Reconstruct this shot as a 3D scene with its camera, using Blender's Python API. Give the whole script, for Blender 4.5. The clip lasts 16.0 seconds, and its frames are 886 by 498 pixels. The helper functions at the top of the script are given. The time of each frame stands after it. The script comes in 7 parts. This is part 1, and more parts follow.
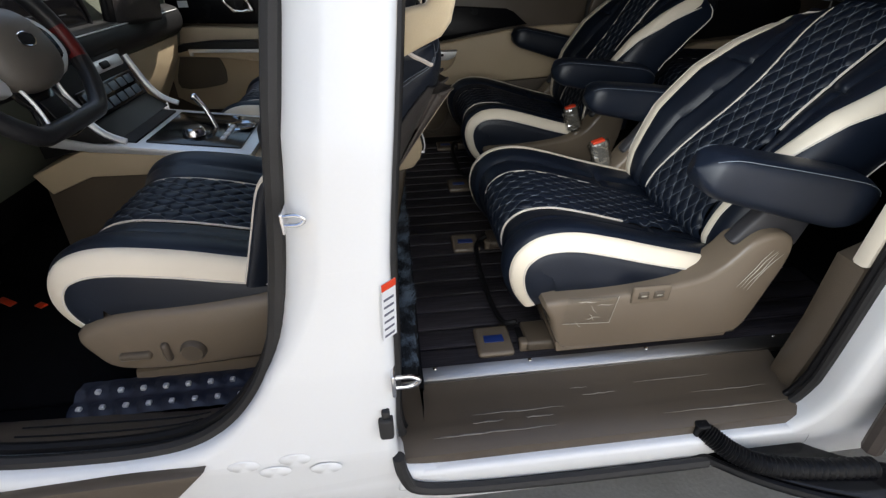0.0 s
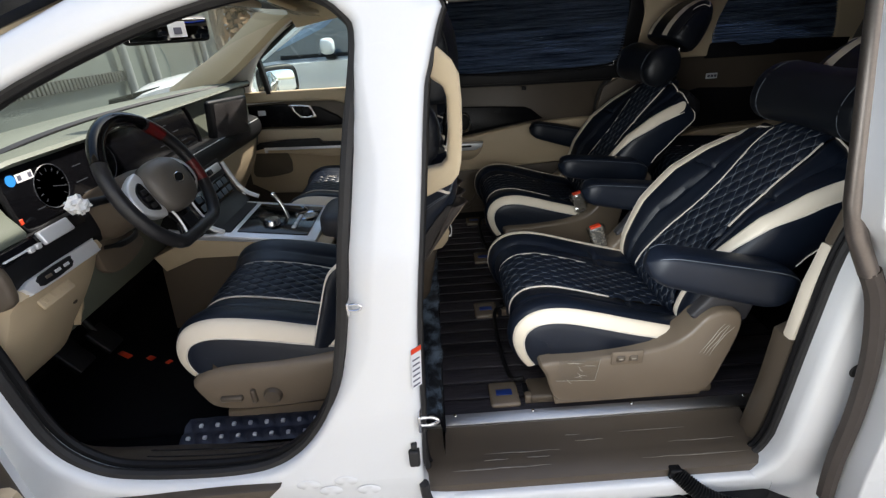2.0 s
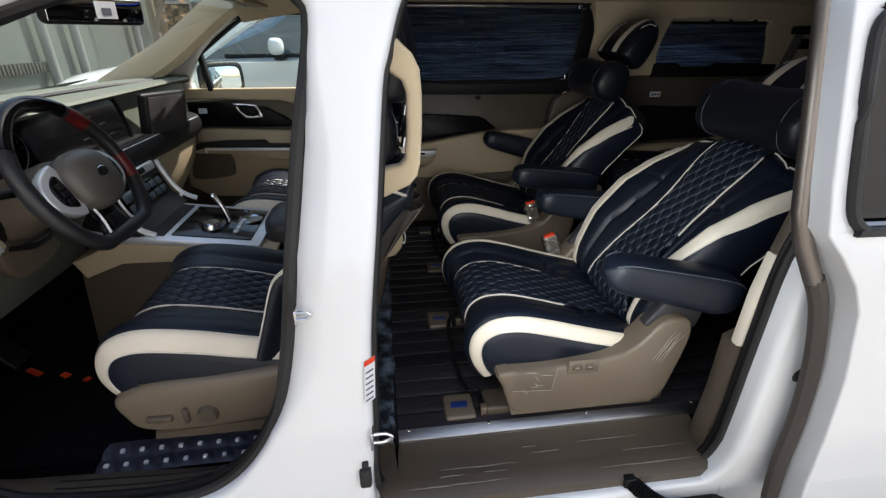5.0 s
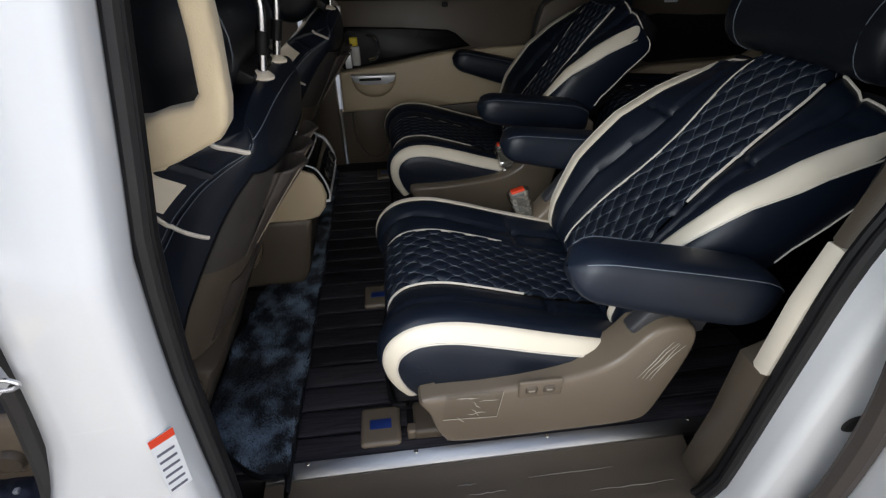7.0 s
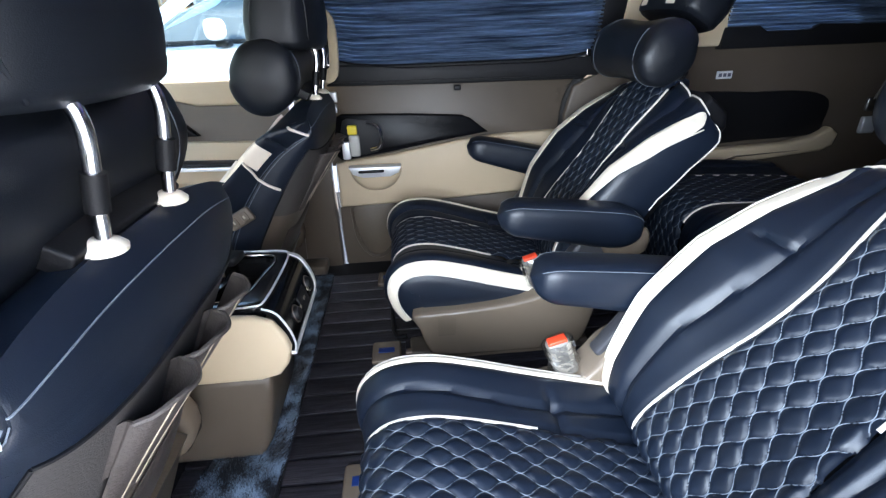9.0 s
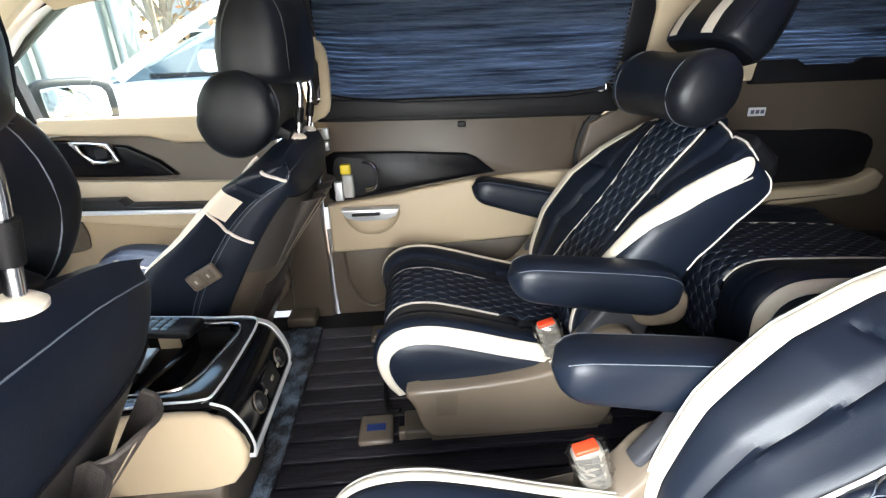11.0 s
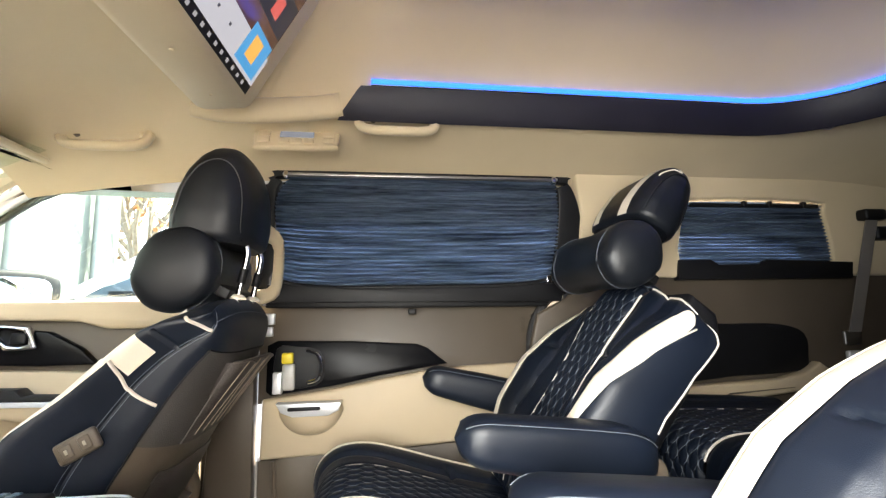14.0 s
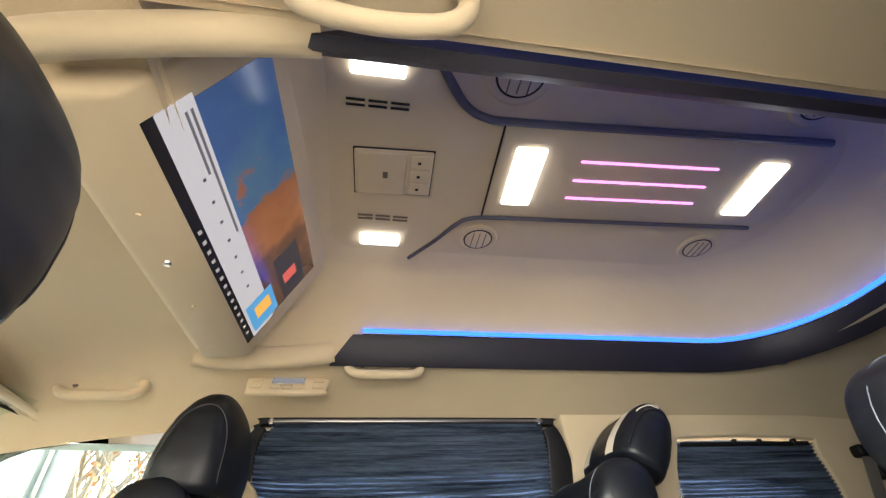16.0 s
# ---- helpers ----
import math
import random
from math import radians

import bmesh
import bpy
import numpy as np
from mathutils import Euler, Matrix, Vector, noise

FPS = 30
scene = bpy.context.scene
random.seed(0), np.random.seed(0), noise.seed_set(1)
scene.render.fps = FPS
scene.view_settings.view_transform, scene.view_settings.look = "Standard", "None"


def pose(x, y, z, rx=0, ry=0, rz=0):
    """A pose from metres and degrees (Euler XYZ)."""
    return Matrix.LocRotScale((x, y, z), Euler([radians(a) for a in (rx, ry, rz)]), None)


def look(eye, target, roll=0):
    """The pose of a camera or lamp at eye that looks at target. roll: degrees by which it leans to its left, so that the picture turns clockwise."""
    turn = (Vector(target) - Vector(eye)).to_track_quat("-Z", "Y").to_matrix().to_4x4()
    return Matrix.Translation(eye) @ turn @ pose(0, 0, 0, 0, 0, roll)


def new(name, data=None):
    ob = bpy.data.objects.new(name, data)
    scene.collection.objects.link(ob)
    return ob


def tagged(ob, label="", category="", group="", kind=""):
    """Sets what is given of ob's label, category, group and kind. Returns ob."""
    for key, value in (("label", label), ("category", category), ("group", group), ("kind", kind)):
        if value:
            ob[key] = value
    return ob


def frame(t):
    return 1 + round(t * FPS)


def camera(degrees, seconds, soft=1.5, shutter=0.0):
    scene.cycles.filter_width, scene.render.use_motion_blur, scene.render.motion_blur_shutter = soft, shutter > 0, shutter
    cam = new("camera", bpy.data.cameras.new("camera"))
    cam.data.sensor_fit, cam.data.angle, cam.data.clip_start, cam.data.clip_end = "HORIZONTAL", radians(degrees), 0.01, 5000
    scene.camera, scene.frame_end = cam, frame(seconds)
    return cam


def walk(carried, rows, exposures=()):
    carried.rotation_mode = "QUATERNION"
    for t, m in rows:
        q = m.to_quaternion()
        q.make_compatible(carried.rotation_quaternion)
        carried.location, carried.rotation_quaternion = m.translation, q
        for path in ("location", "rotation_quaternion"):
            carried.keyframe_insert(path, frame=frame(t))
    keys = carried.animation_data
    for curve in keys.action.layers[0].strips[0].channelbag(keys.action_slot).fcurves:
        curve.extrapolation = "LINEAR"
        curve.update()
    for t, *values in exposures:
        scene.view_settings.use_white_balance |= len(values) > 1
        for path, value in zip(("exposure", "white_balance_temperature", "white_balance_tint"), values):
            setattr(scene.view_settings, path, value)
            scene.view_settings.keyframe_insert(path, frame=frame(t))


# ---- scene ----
cam = camera(87.3, 16.0, soft=1.3)
PATH = [
    (0, (-0.05, -1.47, 1.263), (0.119, 0.203, 0.179), -1.2),
    (0.5, (-0.075, -1.585, 1.306), (0.061, 0.129, 0.284), -2.2),
    (1, (-0.062, -1.649, 1.367), (0.04, 0.098, 0.398), -2.8),
    (1.5, (-0.017, -1.691, 1.437), (0.042, 0.089, 0.526), -3.4),
    (2, (-0.013, -1.708, 1.465), (0.003, 0.09, 0.59), -3.7),
    (2.5, (-0.02, -1.722, 1.483), (-0.026, 0.088, 0.632), -3.6),
    (3, (-0.026, -1.717, 1.474), (-0.029, 0.089, 0.613), -3.4),
    (3.5, (-0.035, -1.699, 1.463), (-0.014, 0.117, 0.627), -3.1),
    (3.7, (-0.036, -1.699, 1.465), (-0.011, 0.121, 0.638), -3.1),
    (5.8, (-0.005, -1.568, 1.397), (0.323, 0.202, 0.526), 1.4),
    (6, (0.039, -1.512, 1.388), (0.338, 0.249, 0.487), 0.9),
    (6.5, (0.156, -1.393, 1.362), (0.384, 0.305, 0.331), 0.6),
    (7, (0.214, -1.311, 1.346), (0.408, 0.348, 0.244), -0.7),
    (7.5, (0.228, -1.193, 1.321), (0.456, 0.432, 0.177), -0.4),
    (8, (0.216, -1.067, 1.313), (0.467, 0.584, 0.214), -0.9),
    (8.5, (0.232, -0.979, 1.323), (0.49, 0.764, 0.378), -1.2),
    (9, (0.288, -0.902, 1.335), (0.415, 0.895, 0.467), -2.2),
    (9.5, (0.31, -0.843, 1.34), (0.368, 0.99, 0.543), -2.7),
    (9.7, (0.321, -0.824, 1.342), (0.364, 1.01, 0.547), -2.4),
    (12, (0.31, -0.667, 1.317), (0.501, 1.233, 0.721), -1.4),
    (12.5, (0.328, -0.698, 1.303), (0.542, 1.242, 0.865), -1.3),
    (13, (0.326, -0.69, 1.244), (0.569, 1.282, 1.017), -1.2),
    (13.5, (0.335, -0.699, 1.185), (0.605, 1.283, 1.183), -1.0),
    (14, (0.357, -0.694, 1.124), (0.655, 1.263, 1.405), -1.3),
    (14.5, (0.37, -0.698, 1.117), (0.694, 1.185, 1.709), -1.8),
    (15, (0.368, -0.723, 1.118), (0.697, 1.045, 1.994), -2.4),
    (15.5, (0.369, -0.752, 1.091), (0.673, 0.898, 2.179), -2.4),
    (16, (0.354, -0.768, 1.07), (0.673, 0.772, 2.306), -3.9),
]
EXPOSE = [(0.0, 1.3, 6700, 10), (3.7, 1.2, 6700, 10), (6.0, 1.15, 6700, 10), (7.0, 1.1, 6600, 10), (7.5, 1.4, 6400, 10), (8.0, 2.2, 6100, 10), (8.5, 3.05, 5900, 10), (9.0, 3.55, 5750, 10), (9.7, 3.7, 6050, 10), (12.5, 4.1, 6850, 10), (14.0, 4.1, 7150, 10), (15.5, 4.0, 7700, 10), (16.0, 4.0, 7450, 10)]
walk(cam, [(t, look(eye, target, roll)) for t, eye, target, roll in PATH], EXPOSE)

# ---- world and sun ----
SUN_DIR = Vector((0.44, 0.42, 0.79)).normalized()
world = bpy.data.worlds.new("World")
scene.world = world
world.use_nodes = True
wn = world.node_tree
sky = wn.nodes.new("ShaderNodeTexSky")
sky.sky_type = "NISHITA"
sky.sun_disc = False
sky.sun_elevation = math.asin(SUN_DIR.z)
sky.sun_rotation = math.atan2(SUN_DIR.x, SUN_DIR.y)
sky.dust_density = 2.0
wn.links.new(sky.outputs[0], wn.nodes["Background"].inputs[0])
wn.nodes["Background"].inputs[1].default_value = 0.15
sun = new("sun", bpy.data.lights.new("sun", "SUN"))
sun.data.energy = 4.0
sun.data.angle = radians(0.8)
sun.data.color = (1.0, 0.95, 0.87)
sun.matrix_world = look((0, 0, 6), Vector((0, 0, 6)) - SUN_DIR)
# fill lamp added in the open sliding door, standing in for sky light
door_sky = new("door_sky", bpy.data.lights.new("door_sky", "AREA"))
door_sky.data.shape = "RECTANGLE"
door_sky.data.size, door_sky.data.size_y = 0.50, 0.60
door_sky.data.spread = radians(100)
door_sky.data.energy = 0.95
door_sky.data.color = (0.88, 0.95, 1.0)
door_sky.matrix_world = look((0.22, -0.98, 1.16), (0.74, -0.30, 0.84))


# ---- materials ----
def mat(name, col, rough=0.5, metal=0.0, var=0.12, scale=8.0, bump=0.0, bscale=200.0, coat=0.0, spec=0.4, sheen=0.0, stretch=(1, 1, 1), each=0.0):
    """A surface with stains at a large scale, grain at a small one, and fine relief."""
    m = bpy.data.materials.new(name)
    m.use_nodes = True
    nt = m.node_tree
    b = nt.nodes["Principled BSDF"]
    b.inputs["Roughness"].default_value = rough
    b.inputs["Metallic"].default_value = metal
    b.inputs["Specular IOR Level"].default_value = spec
    b.inputs["Coat Weight"].default_value = coat
    b.inputs["Coat Roughness"].default_value = 0.06
    b.inputs["Sheen Weight"].default_value = sheen
    tc = nt.nodes.new("ShaderNodeTexCoord")
    mp = nt.nodes.new("ShaderNodeMapping")
    mp.inputs["Scale"].default_value = stretch
    nt.links.new(tc.outputs["Object"], mp.inputs[0])
    n1 = nt.nodes.new("ShaderNodeTexNoise")
    n1.inputs["Scale"].default_value = scale
    n1.inputs["Detail"].default_value = 6
    nt.links.new(mp.outputs[0], n1.inputs["Vector"])
    n2 = nt.nodes.new("ShaderNodeTexNoise")
    n2.inputs["Scale"].default_value = bscale
    n2.inputs["Detail"].default_value = 3
    nt.links.new(mp.outputs[0], n2.inputs["Vector"])
    add = nt.nodes.new("ShaderNodeMath")
    add.operation = "MULTIPLY_ADD"
    nt.links.new(n2.outputs[0], add.inputs[0])
    add.inputs[1].default_value = 0.4
    nt.links.new(n1.outputs[0], add.inputs[2])
    last = add.outputs[0]
    if each:
        oi = nt.nodes.new("ShaderNodeObjectInfo")
        ad2 = nt.nodes.new("ShaderNodeMath")
        ad2.operation = "MULTIPLY_ADD"
        nt.links.new(oi.outputs["Random"], ad2.inputs[0])
        ad2.inputs[1].default_value = each
        nt.links.new(last, ad2.inputs[2])
        last = ad2.outputs[0]
    r = nt.nodes.new("ShaderNodeValToRGB")
    r.color_ramp.elements[0].position, r.color_ramp.elements[1].position = 0.35, 0.95 + each
    r.color_ramp.elements[0].color = (*[c * (1 - var) for c in col], 1)
    r.color_ramp.elements[1].color = (*[min(1, c * (1 + var)) for c in col], 1)
    nt.links.new(last, r.inputs[0])
    nt.links.new(r.outputs[0], b.inputs["Base Color"])
    rr = nt.nodes.new("ShaderNodeMapRange")
    rr.inputs["To Min"].default_value = max(0.0, rough - 0.06)
    rr.inputs["To Max"].default_value = min(1.0, rough + 0.06)
    nt.links.new(n1.outputs[0], rr.inputs[0])
    nt.links.new(rr.outputs[0], b.inputs["Roughness"])
    if bump:
        bp = nt.nodes.new("ShaderNodeBump")
        bp.inputs["Strength"].default_value = bump
        bp.inputs["Distance"].default_value = 0.002
        nt.links.new(n2.outputs[0], bp.inputs["Height"])
        nt.links.new(bp.outputs[0], b.inputs["Normal"])
    return m


def glow(name, col, power):
    m = bpy.data.materials.new(name)
    m.use_nodes = True
    b = m.node_tree.nodes["Principled BSDF"]
    b.inputs["Base Color"].default_value = (*[c * 0.08 for c in col], 1)
    b.inputs["Emission Color"].default_value = (*col, 1)
    b.inputs["Emission Strength"].default_value = power
    return m


def glassy(name, col, mix=0.08, rough=0.0):
    """Thin pane: mostly clear, tinted, with a mirror share by angle."""
    m = bpy.data.materials.new(name)
    m.use_nodes = True
    nt = m.node_tree
    nt.nodes.remove(nt.nodes["Principled BSDF"])
    t = nt.nodes.new("ShaderNodeBsdfTransparent")
    t.inputs[0].default_value = (*col, 1)
    g = nt.nodes.new("ShaderNodeBsdfGlossy")
    g.inputs["Roughness"].default_value = rough
    lw = nt.nodes.new("ShaderNodeLayerWeight")
    pw = nt.nodes.new("ShaderNodeMath")
    pw.operation = "POWER"
    nt.links.new(lw.outputs["Facing"], pw.inputs[0])
    pw.inputs[1].default_value = 5.0
    f = nt.nodes.new("ShaderNodeMath")
    f.operation = "MULTIPLY_ADD"
    nt.links.new(pw.outputs[0], f.inputs[0])
    f.inputs[1].default_value = 0.85
    f.inputs[2].default_value = mix * 0.5
    mx = nt.nodes.new("ShaderNodeMixShader")
    nt.links.new(f.outputs[0], mx.inputs[0])
    nt.links.new(t.outputs[0], mx.inputs[1])
    nt.links.new(g.outputs[0], mx.inputs[2])
    nt.links.new(mx.outputs[0], nt.nodes["Material Output"].inputs[0])
    return m


NAVY = mat("navy leather", (0.0048, 0.0082, 0.0165), 0.42, var=0.25, scale=5, bump=0.16, bscale=900, spec=0.42)
CHARCOAL = mat("charcoal navy leather", (0.0052, 0.0066, 0.0098), 0.40, var=0.25, scale=5, bump=0.14, bscale=900, spec=0.35)
CREAM = mat("cream leather", (0.74, 0.66, 0.54), 0.45, var=0.08, scale=6, bump=0.14, bscale=900)
PIPE = mat("cream piping", (0.66, 0.60, 0.53), 0.5, var=0.1, scale=30)
THREAD = mat("pale thread", (0.125, 0.142, 0.170), 0.7, var=0.2, scale=60)
GREYLEATHER = mat("charcoal leather", (0.035, 0.035, 0.04), 0.42, var=0.2, scale=6, bump=0.3, bscale=420)
BEIGE = mat("beige door plastic", (0.48, 0.385, 0.26), 0.5, var=0.06, scale=5, bump=0.15, bscale=500)
TAUPE = mat("taupe plastic", (0.088, 0.069, 0.051), 0.42, var=0.1, scale=6, bump=0.2, bscale=500)
TAUPE2 = mat("taupe seat base plastic", (0.155, 0.122, 0.090), 0.24, var=0.08, scale=6, bump=0.1, bscale=500)
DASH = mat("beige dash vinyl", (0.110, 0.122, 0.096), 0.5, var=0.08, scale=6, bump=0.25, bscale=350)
LINER = mat("cream headliner cloth", (0.56, 0.455, 0.30), 0.9, var=0.06, scale=4, bump=0.25, bscale=700, sheen=0.2)
BLACK = mat("black plastic", (0.006, 0.006, 0.007), 0.5, var=0.25, scale=10, bump=0.15, bscale=400, spec=0.25)
# low specular stands in for the dark surroundings this trim would mirror
TRIMBLACK = mat("low reflection black trim", (0.004, 0.004, 0.005), 0.26, var=0.2, scale=5, spec=0.09)
GLOSS = mat("piano black", (0.004, 0.004, 0.005), 0.12, var=0.2, scale=5, coat=0.0, spec=0.28)
RUBBER = mat("black rubber", (0.022, 0.021, 0.021), 0.6, var=0.2, scale=20, bump=0.1, bscale=300)
CARPET = mat("black carpet", (0.004, 0.004, 0.005), 0.95, var=0.4, scale=40, bump=0.8, bscale=500, spec=0.08)
CHROME = mat("satin chrome", (0.72, 0.72, 0.74), 0.18, 1.0, var=0.06, scale=12)
STEEL = mat("brushed steel", (0.42, 0.41, 0.40), 0.36, 1.0, var=0.15, scale=9, bump=0.2, bscale=120, stretch=(0.4, 8, 8))
SILVER = mat("silver paint plastic", (0.70, 0.71, 0.73), 0.32, 0.45, var=0.06, scale=8)
PAINT = mat("white car paint", (0.80, 0.81, 0.82), 0.22, var=0.02, scale=2, coat=0.7)
WOODF = mat("dark plank laminate", (0.019, 0.017, 0.021), 0.45, var=0.9, scale=22, bump=1.0, bscale=60, stretch=(0.22, 8, 2), each=0.22)
for n_ in WOODF.node_tree.nodes:
    if n_.type == "VALTORGB":
        n_.color_ramp.elements[0].position, n_.color_ramp.elements[1].position = 0.66, 1.0
        n_.color_ramp.elements[0].color, n_.color_ramp.elements[1].color = (.006, .005, .007, 1), (.050, .045, .054, 1)
GAP = mat("plank joint", (0.006, 0.005, 0.006), 0.8, var=0.2)
BLIND = mat("blue pleated blind cloth", (0.080, 0.118, 0.190), 0.85, var=0.18, scale=9, bump=0.5, bscale=60, stretch=(0.35, 1, 9))
bt_ = BLIND.node_tree
# pale streaks in the ramp stand in for light caught on pleat edges
for n_ in bt_.nodes:
    if n_.type == "VALTORGB":
        n_.color_ramp.elements[0].position, n_.color_ramp.elements[1].position = 0.52, 0.90
        n_.color_ramp.elements[0].color, n_.color_ramp.elements[1].color = (.035, .055, .095, 1), (.26, .35, .50, 1)
tl_ = bt_.nodes.new("ShaderNodeBsdfTranslucent")
mx_ = bt_.nodes.new("ShaderNodeMixShader")
mx_.inputs[0].default_value = 0.45
bt_.links.new(bt_.nodes["Principled BSDF"].inputs["Base Color"].links[0].from_socket, tl_.inputs[0])
bt_.links.new(bt_.nodes["Principled BSDF"].outputs[0], mx_.inputs[1])
bt_.links.new(tl_.outputs[0], mx_.inputs[2])
bt_.links.new(mx_.outputs[0], bt_.nodes["Material Output"].inputs[0])
ORANGE = mat("red buckle button", (0.75, 0.06, 0.02), 0.35, var=0.08)
BLUE = mat("blue sticker", (0.012, 0.035, 0.17), 0.4, var=0.05)
PAPER = mat("white label", (0.75, 0.76, 0.78), 0.5, var=0.05)
INKPALE = mat("pale icon print", (0.30, 0.27, 0.22), 0.6, var=0.1)
INK = mat("label print", (0.12, 0.12, 0.16), 0.6, var=0.1)
YELLOW = mat("yellow cap", (0.80, 0.62, 0.03), 0.4, var=0.05)
RED = mat("red leather inlay", (0.10, 0.008, 0.008), 0.35, var=0.15)
GLASS = glassy("clear window glass", (0.86, 0.93, 0.90))
DARKGLASS = glassy("smoked window glass", (0.10, 0.11, 0.12))
FILMWRAP = glassy("crumpled wrap film", (0.86, 0.86, 0.84), mix=0.7, rough=0.10)
FILM = glassy("clear plastic film", (0.93, 0.93, 0.92), rough=0.12)
MIRROR = mat("mirror", (0.85, 0.87, 0.88), 0.02, 1.0, var=0.01)
ASPHALT = mat("worn pale yard concrete", (0.24, 0.235, 0.225), 0.9, var=0.35, scale=3, bump=0.9, bscale=90)
CONCRETE = mat("grey render", (0.085, 0.098, 0.090), 0.85, var=0.2, scale=1.5, bump=0.4, bscale=40)
BARK = mat("bark", (0.20, 0.16, 0.12), 0.9, var=0.35, scale=14, bump=0.9, bscale=40)
LEAF = mat("autumn leaves", (0.30, 0.13, 0.05), 0.8, var=0.5, scale=6)
LEDBLUE = glow("blue led", (0.006, 0.085, 1.0), .36)
LEDPINK = glow("lilac led", (0.80, 0.26, 0.95), .16)
LAMPW = glow("white lamp", (0.80, 0.86, 1.0), 0.45)
LCD = glow("grey lcd", (0.45, 0.50, 0.62), 0.03)


FUR = mat("blue grey fur", (0.12, 0.15, 0.19), 0.85, var=0.9, scale=16, bump=1.0, bscale=260, sheen=0.25)
for e_, p_, c_ in zip(next(n for n in FUR.node_tree.nodes if n.type == "VALTORGB").color_ramp.elements, (.64, .88), ((.002, .0035, .007, 1), (.24, .32, .42, 1))):
    e_.position, e_.color = p_, c_


# ---- building tools ----
def root_of(ob):
    while ob.parent:
        ob = ob.parent
    return ob


def thing(name, base, label, category, group="", kind=""):
    e = new(name)
    e.empty_display_size = 0.05
    e.location = base
    return tagged(e, label, category, group, kind)


def part(name, geo, material, parent, label="", smooth=True, warp=None):
    """Links (verts, faces) in world places as one mesh under a thing or a part."""
    verts, faces = geo
    if warp:
        verts = [warp(Vector(v)) for v in verts]
    me = bpy.data.meshes.new(name)
    o = root_of(parent).location if parent else Vector((0, 0, 0))
    me.from_pydata([(v[0] - o.x, v[1] - o.y, v[2] - o.z) for v in verts], [], faces)
    me.materials.append(material)
    if smooth:
        me.shade_smooth()
        me.set_sharp_from_angle(angle=radians(38))
    ob = new(name, me)
    if parent:
        ob.parent = parent
    if label:
        ob["label"] = label
    return ob


def solo(name, geo, material, label, category, group="", kind="", smooth=True):
    ob = part(name, geo, material, None, "", smooth)
    return tagged(ob, label, category, group, kind)


def from_bm(bm):
    bm.verts.index_update()
    out = [tuple(v.co) for v in bm.verts], [[v.index for v in f.verts] for f in bm.faces]
    bm.free()
    return out


def join(*geos):
    vs, fs = [], []
    for v, f in geos:
        k = len(vs)
        vs += list(v)
        fs += [[i + k for i in g] for g in f]
    return vs, fs


def moved(geo, m):
    return [tuple(m @ Vector(v)) for v in geo[0]], geo[1]


def rbox(x0, x1, y0, y1, z0, z1, r=0.01, seg=3):
    bm = bmesh.new()
    bmesh.ops.create_cube(bm, size=1)
    for v in bm.verts:
        v.co = Vector(((x0 + x1) / 2 + v.co.x * (x1 - x0), (y0 + y1) / 2 + v.co.y * (y1 - y0), (z0 + z1) / 2 + v.co.z * (z1 - z0)))
    r = min(r, 0.49 * min(abs(x1 - x0), abs(y1 - y0), abs(z1 - z0)))
    if r > 0:
        bmesh.ops.bevel(bm, geom=bm.edges[:], offset=r, segments=seg, profile=0.5, affect="EDGES")
    return from_bm(bm)


def prism(poly, axis, a, b, r=0.006, seg=2, bevel_caps=True):
    """A polygon in the plane across axis, pushed from a to b, with rounded rims. x: (y, z); y: (x, z); z: (x, y)."""
    def at(p, d):
        return {"x": (d, p[0], p[1]), "y": (p[0], d, p[1]), "z": (p[0], p[1], d)}[axis]
    bm = bmesh.new()
    va = [bm.verts.new(at(p, a)) for p in poly]
    vb = [bm.verts.new(at(p, b)) for p in poly]
    n = len(poly)
    bm.faces.new(va)
    bm.faces.new(vb[::-1])
    for i in range(n):
        bm.faces.new((va[i], vb[i], vb[(i + 1) % n], va[(i + 1) % n]))
    bmesh.ops.recalc_face_normals(bm, faces=bm.faces[:])
    if r > 0:
        rim = [e for e in bm.edges if (e.verts[0] in va) == (e.verts[1] in va)]
        bmesh.ops.bevel(bm, geom=rim, offset=r, segments=seg, profile=0.5, affect="EDGES")
    return from_bm(bm)


def smooth_line(pts, n=4, closed=False):
    """Catmull-Rom through the points."""
    P = [Vector(p) for p in pts]
    k = len(P)
    out = []
    for i in range(k if closed else k - 1):
        p0 = P[(i - 1) % k] if closed or i > 0 else P[0]
        p1, p2 = P[i], P[(i + 1) % k]
        p3 = P[(i + 2) % k] if closed or i + 2 < k else P[-1]
        for j in range(n):
            t = j / n
            out.append(0.5 * ((2 * p1) + (p2 - p0) * t + (2 * p0 - 5 * p1 + 4 * p2 - p3) * t * t + (3 * p1 - p0 - 3 * p2 + p3) * t ** 3))
    if not closed:
        out.append(P[-1])
    return out


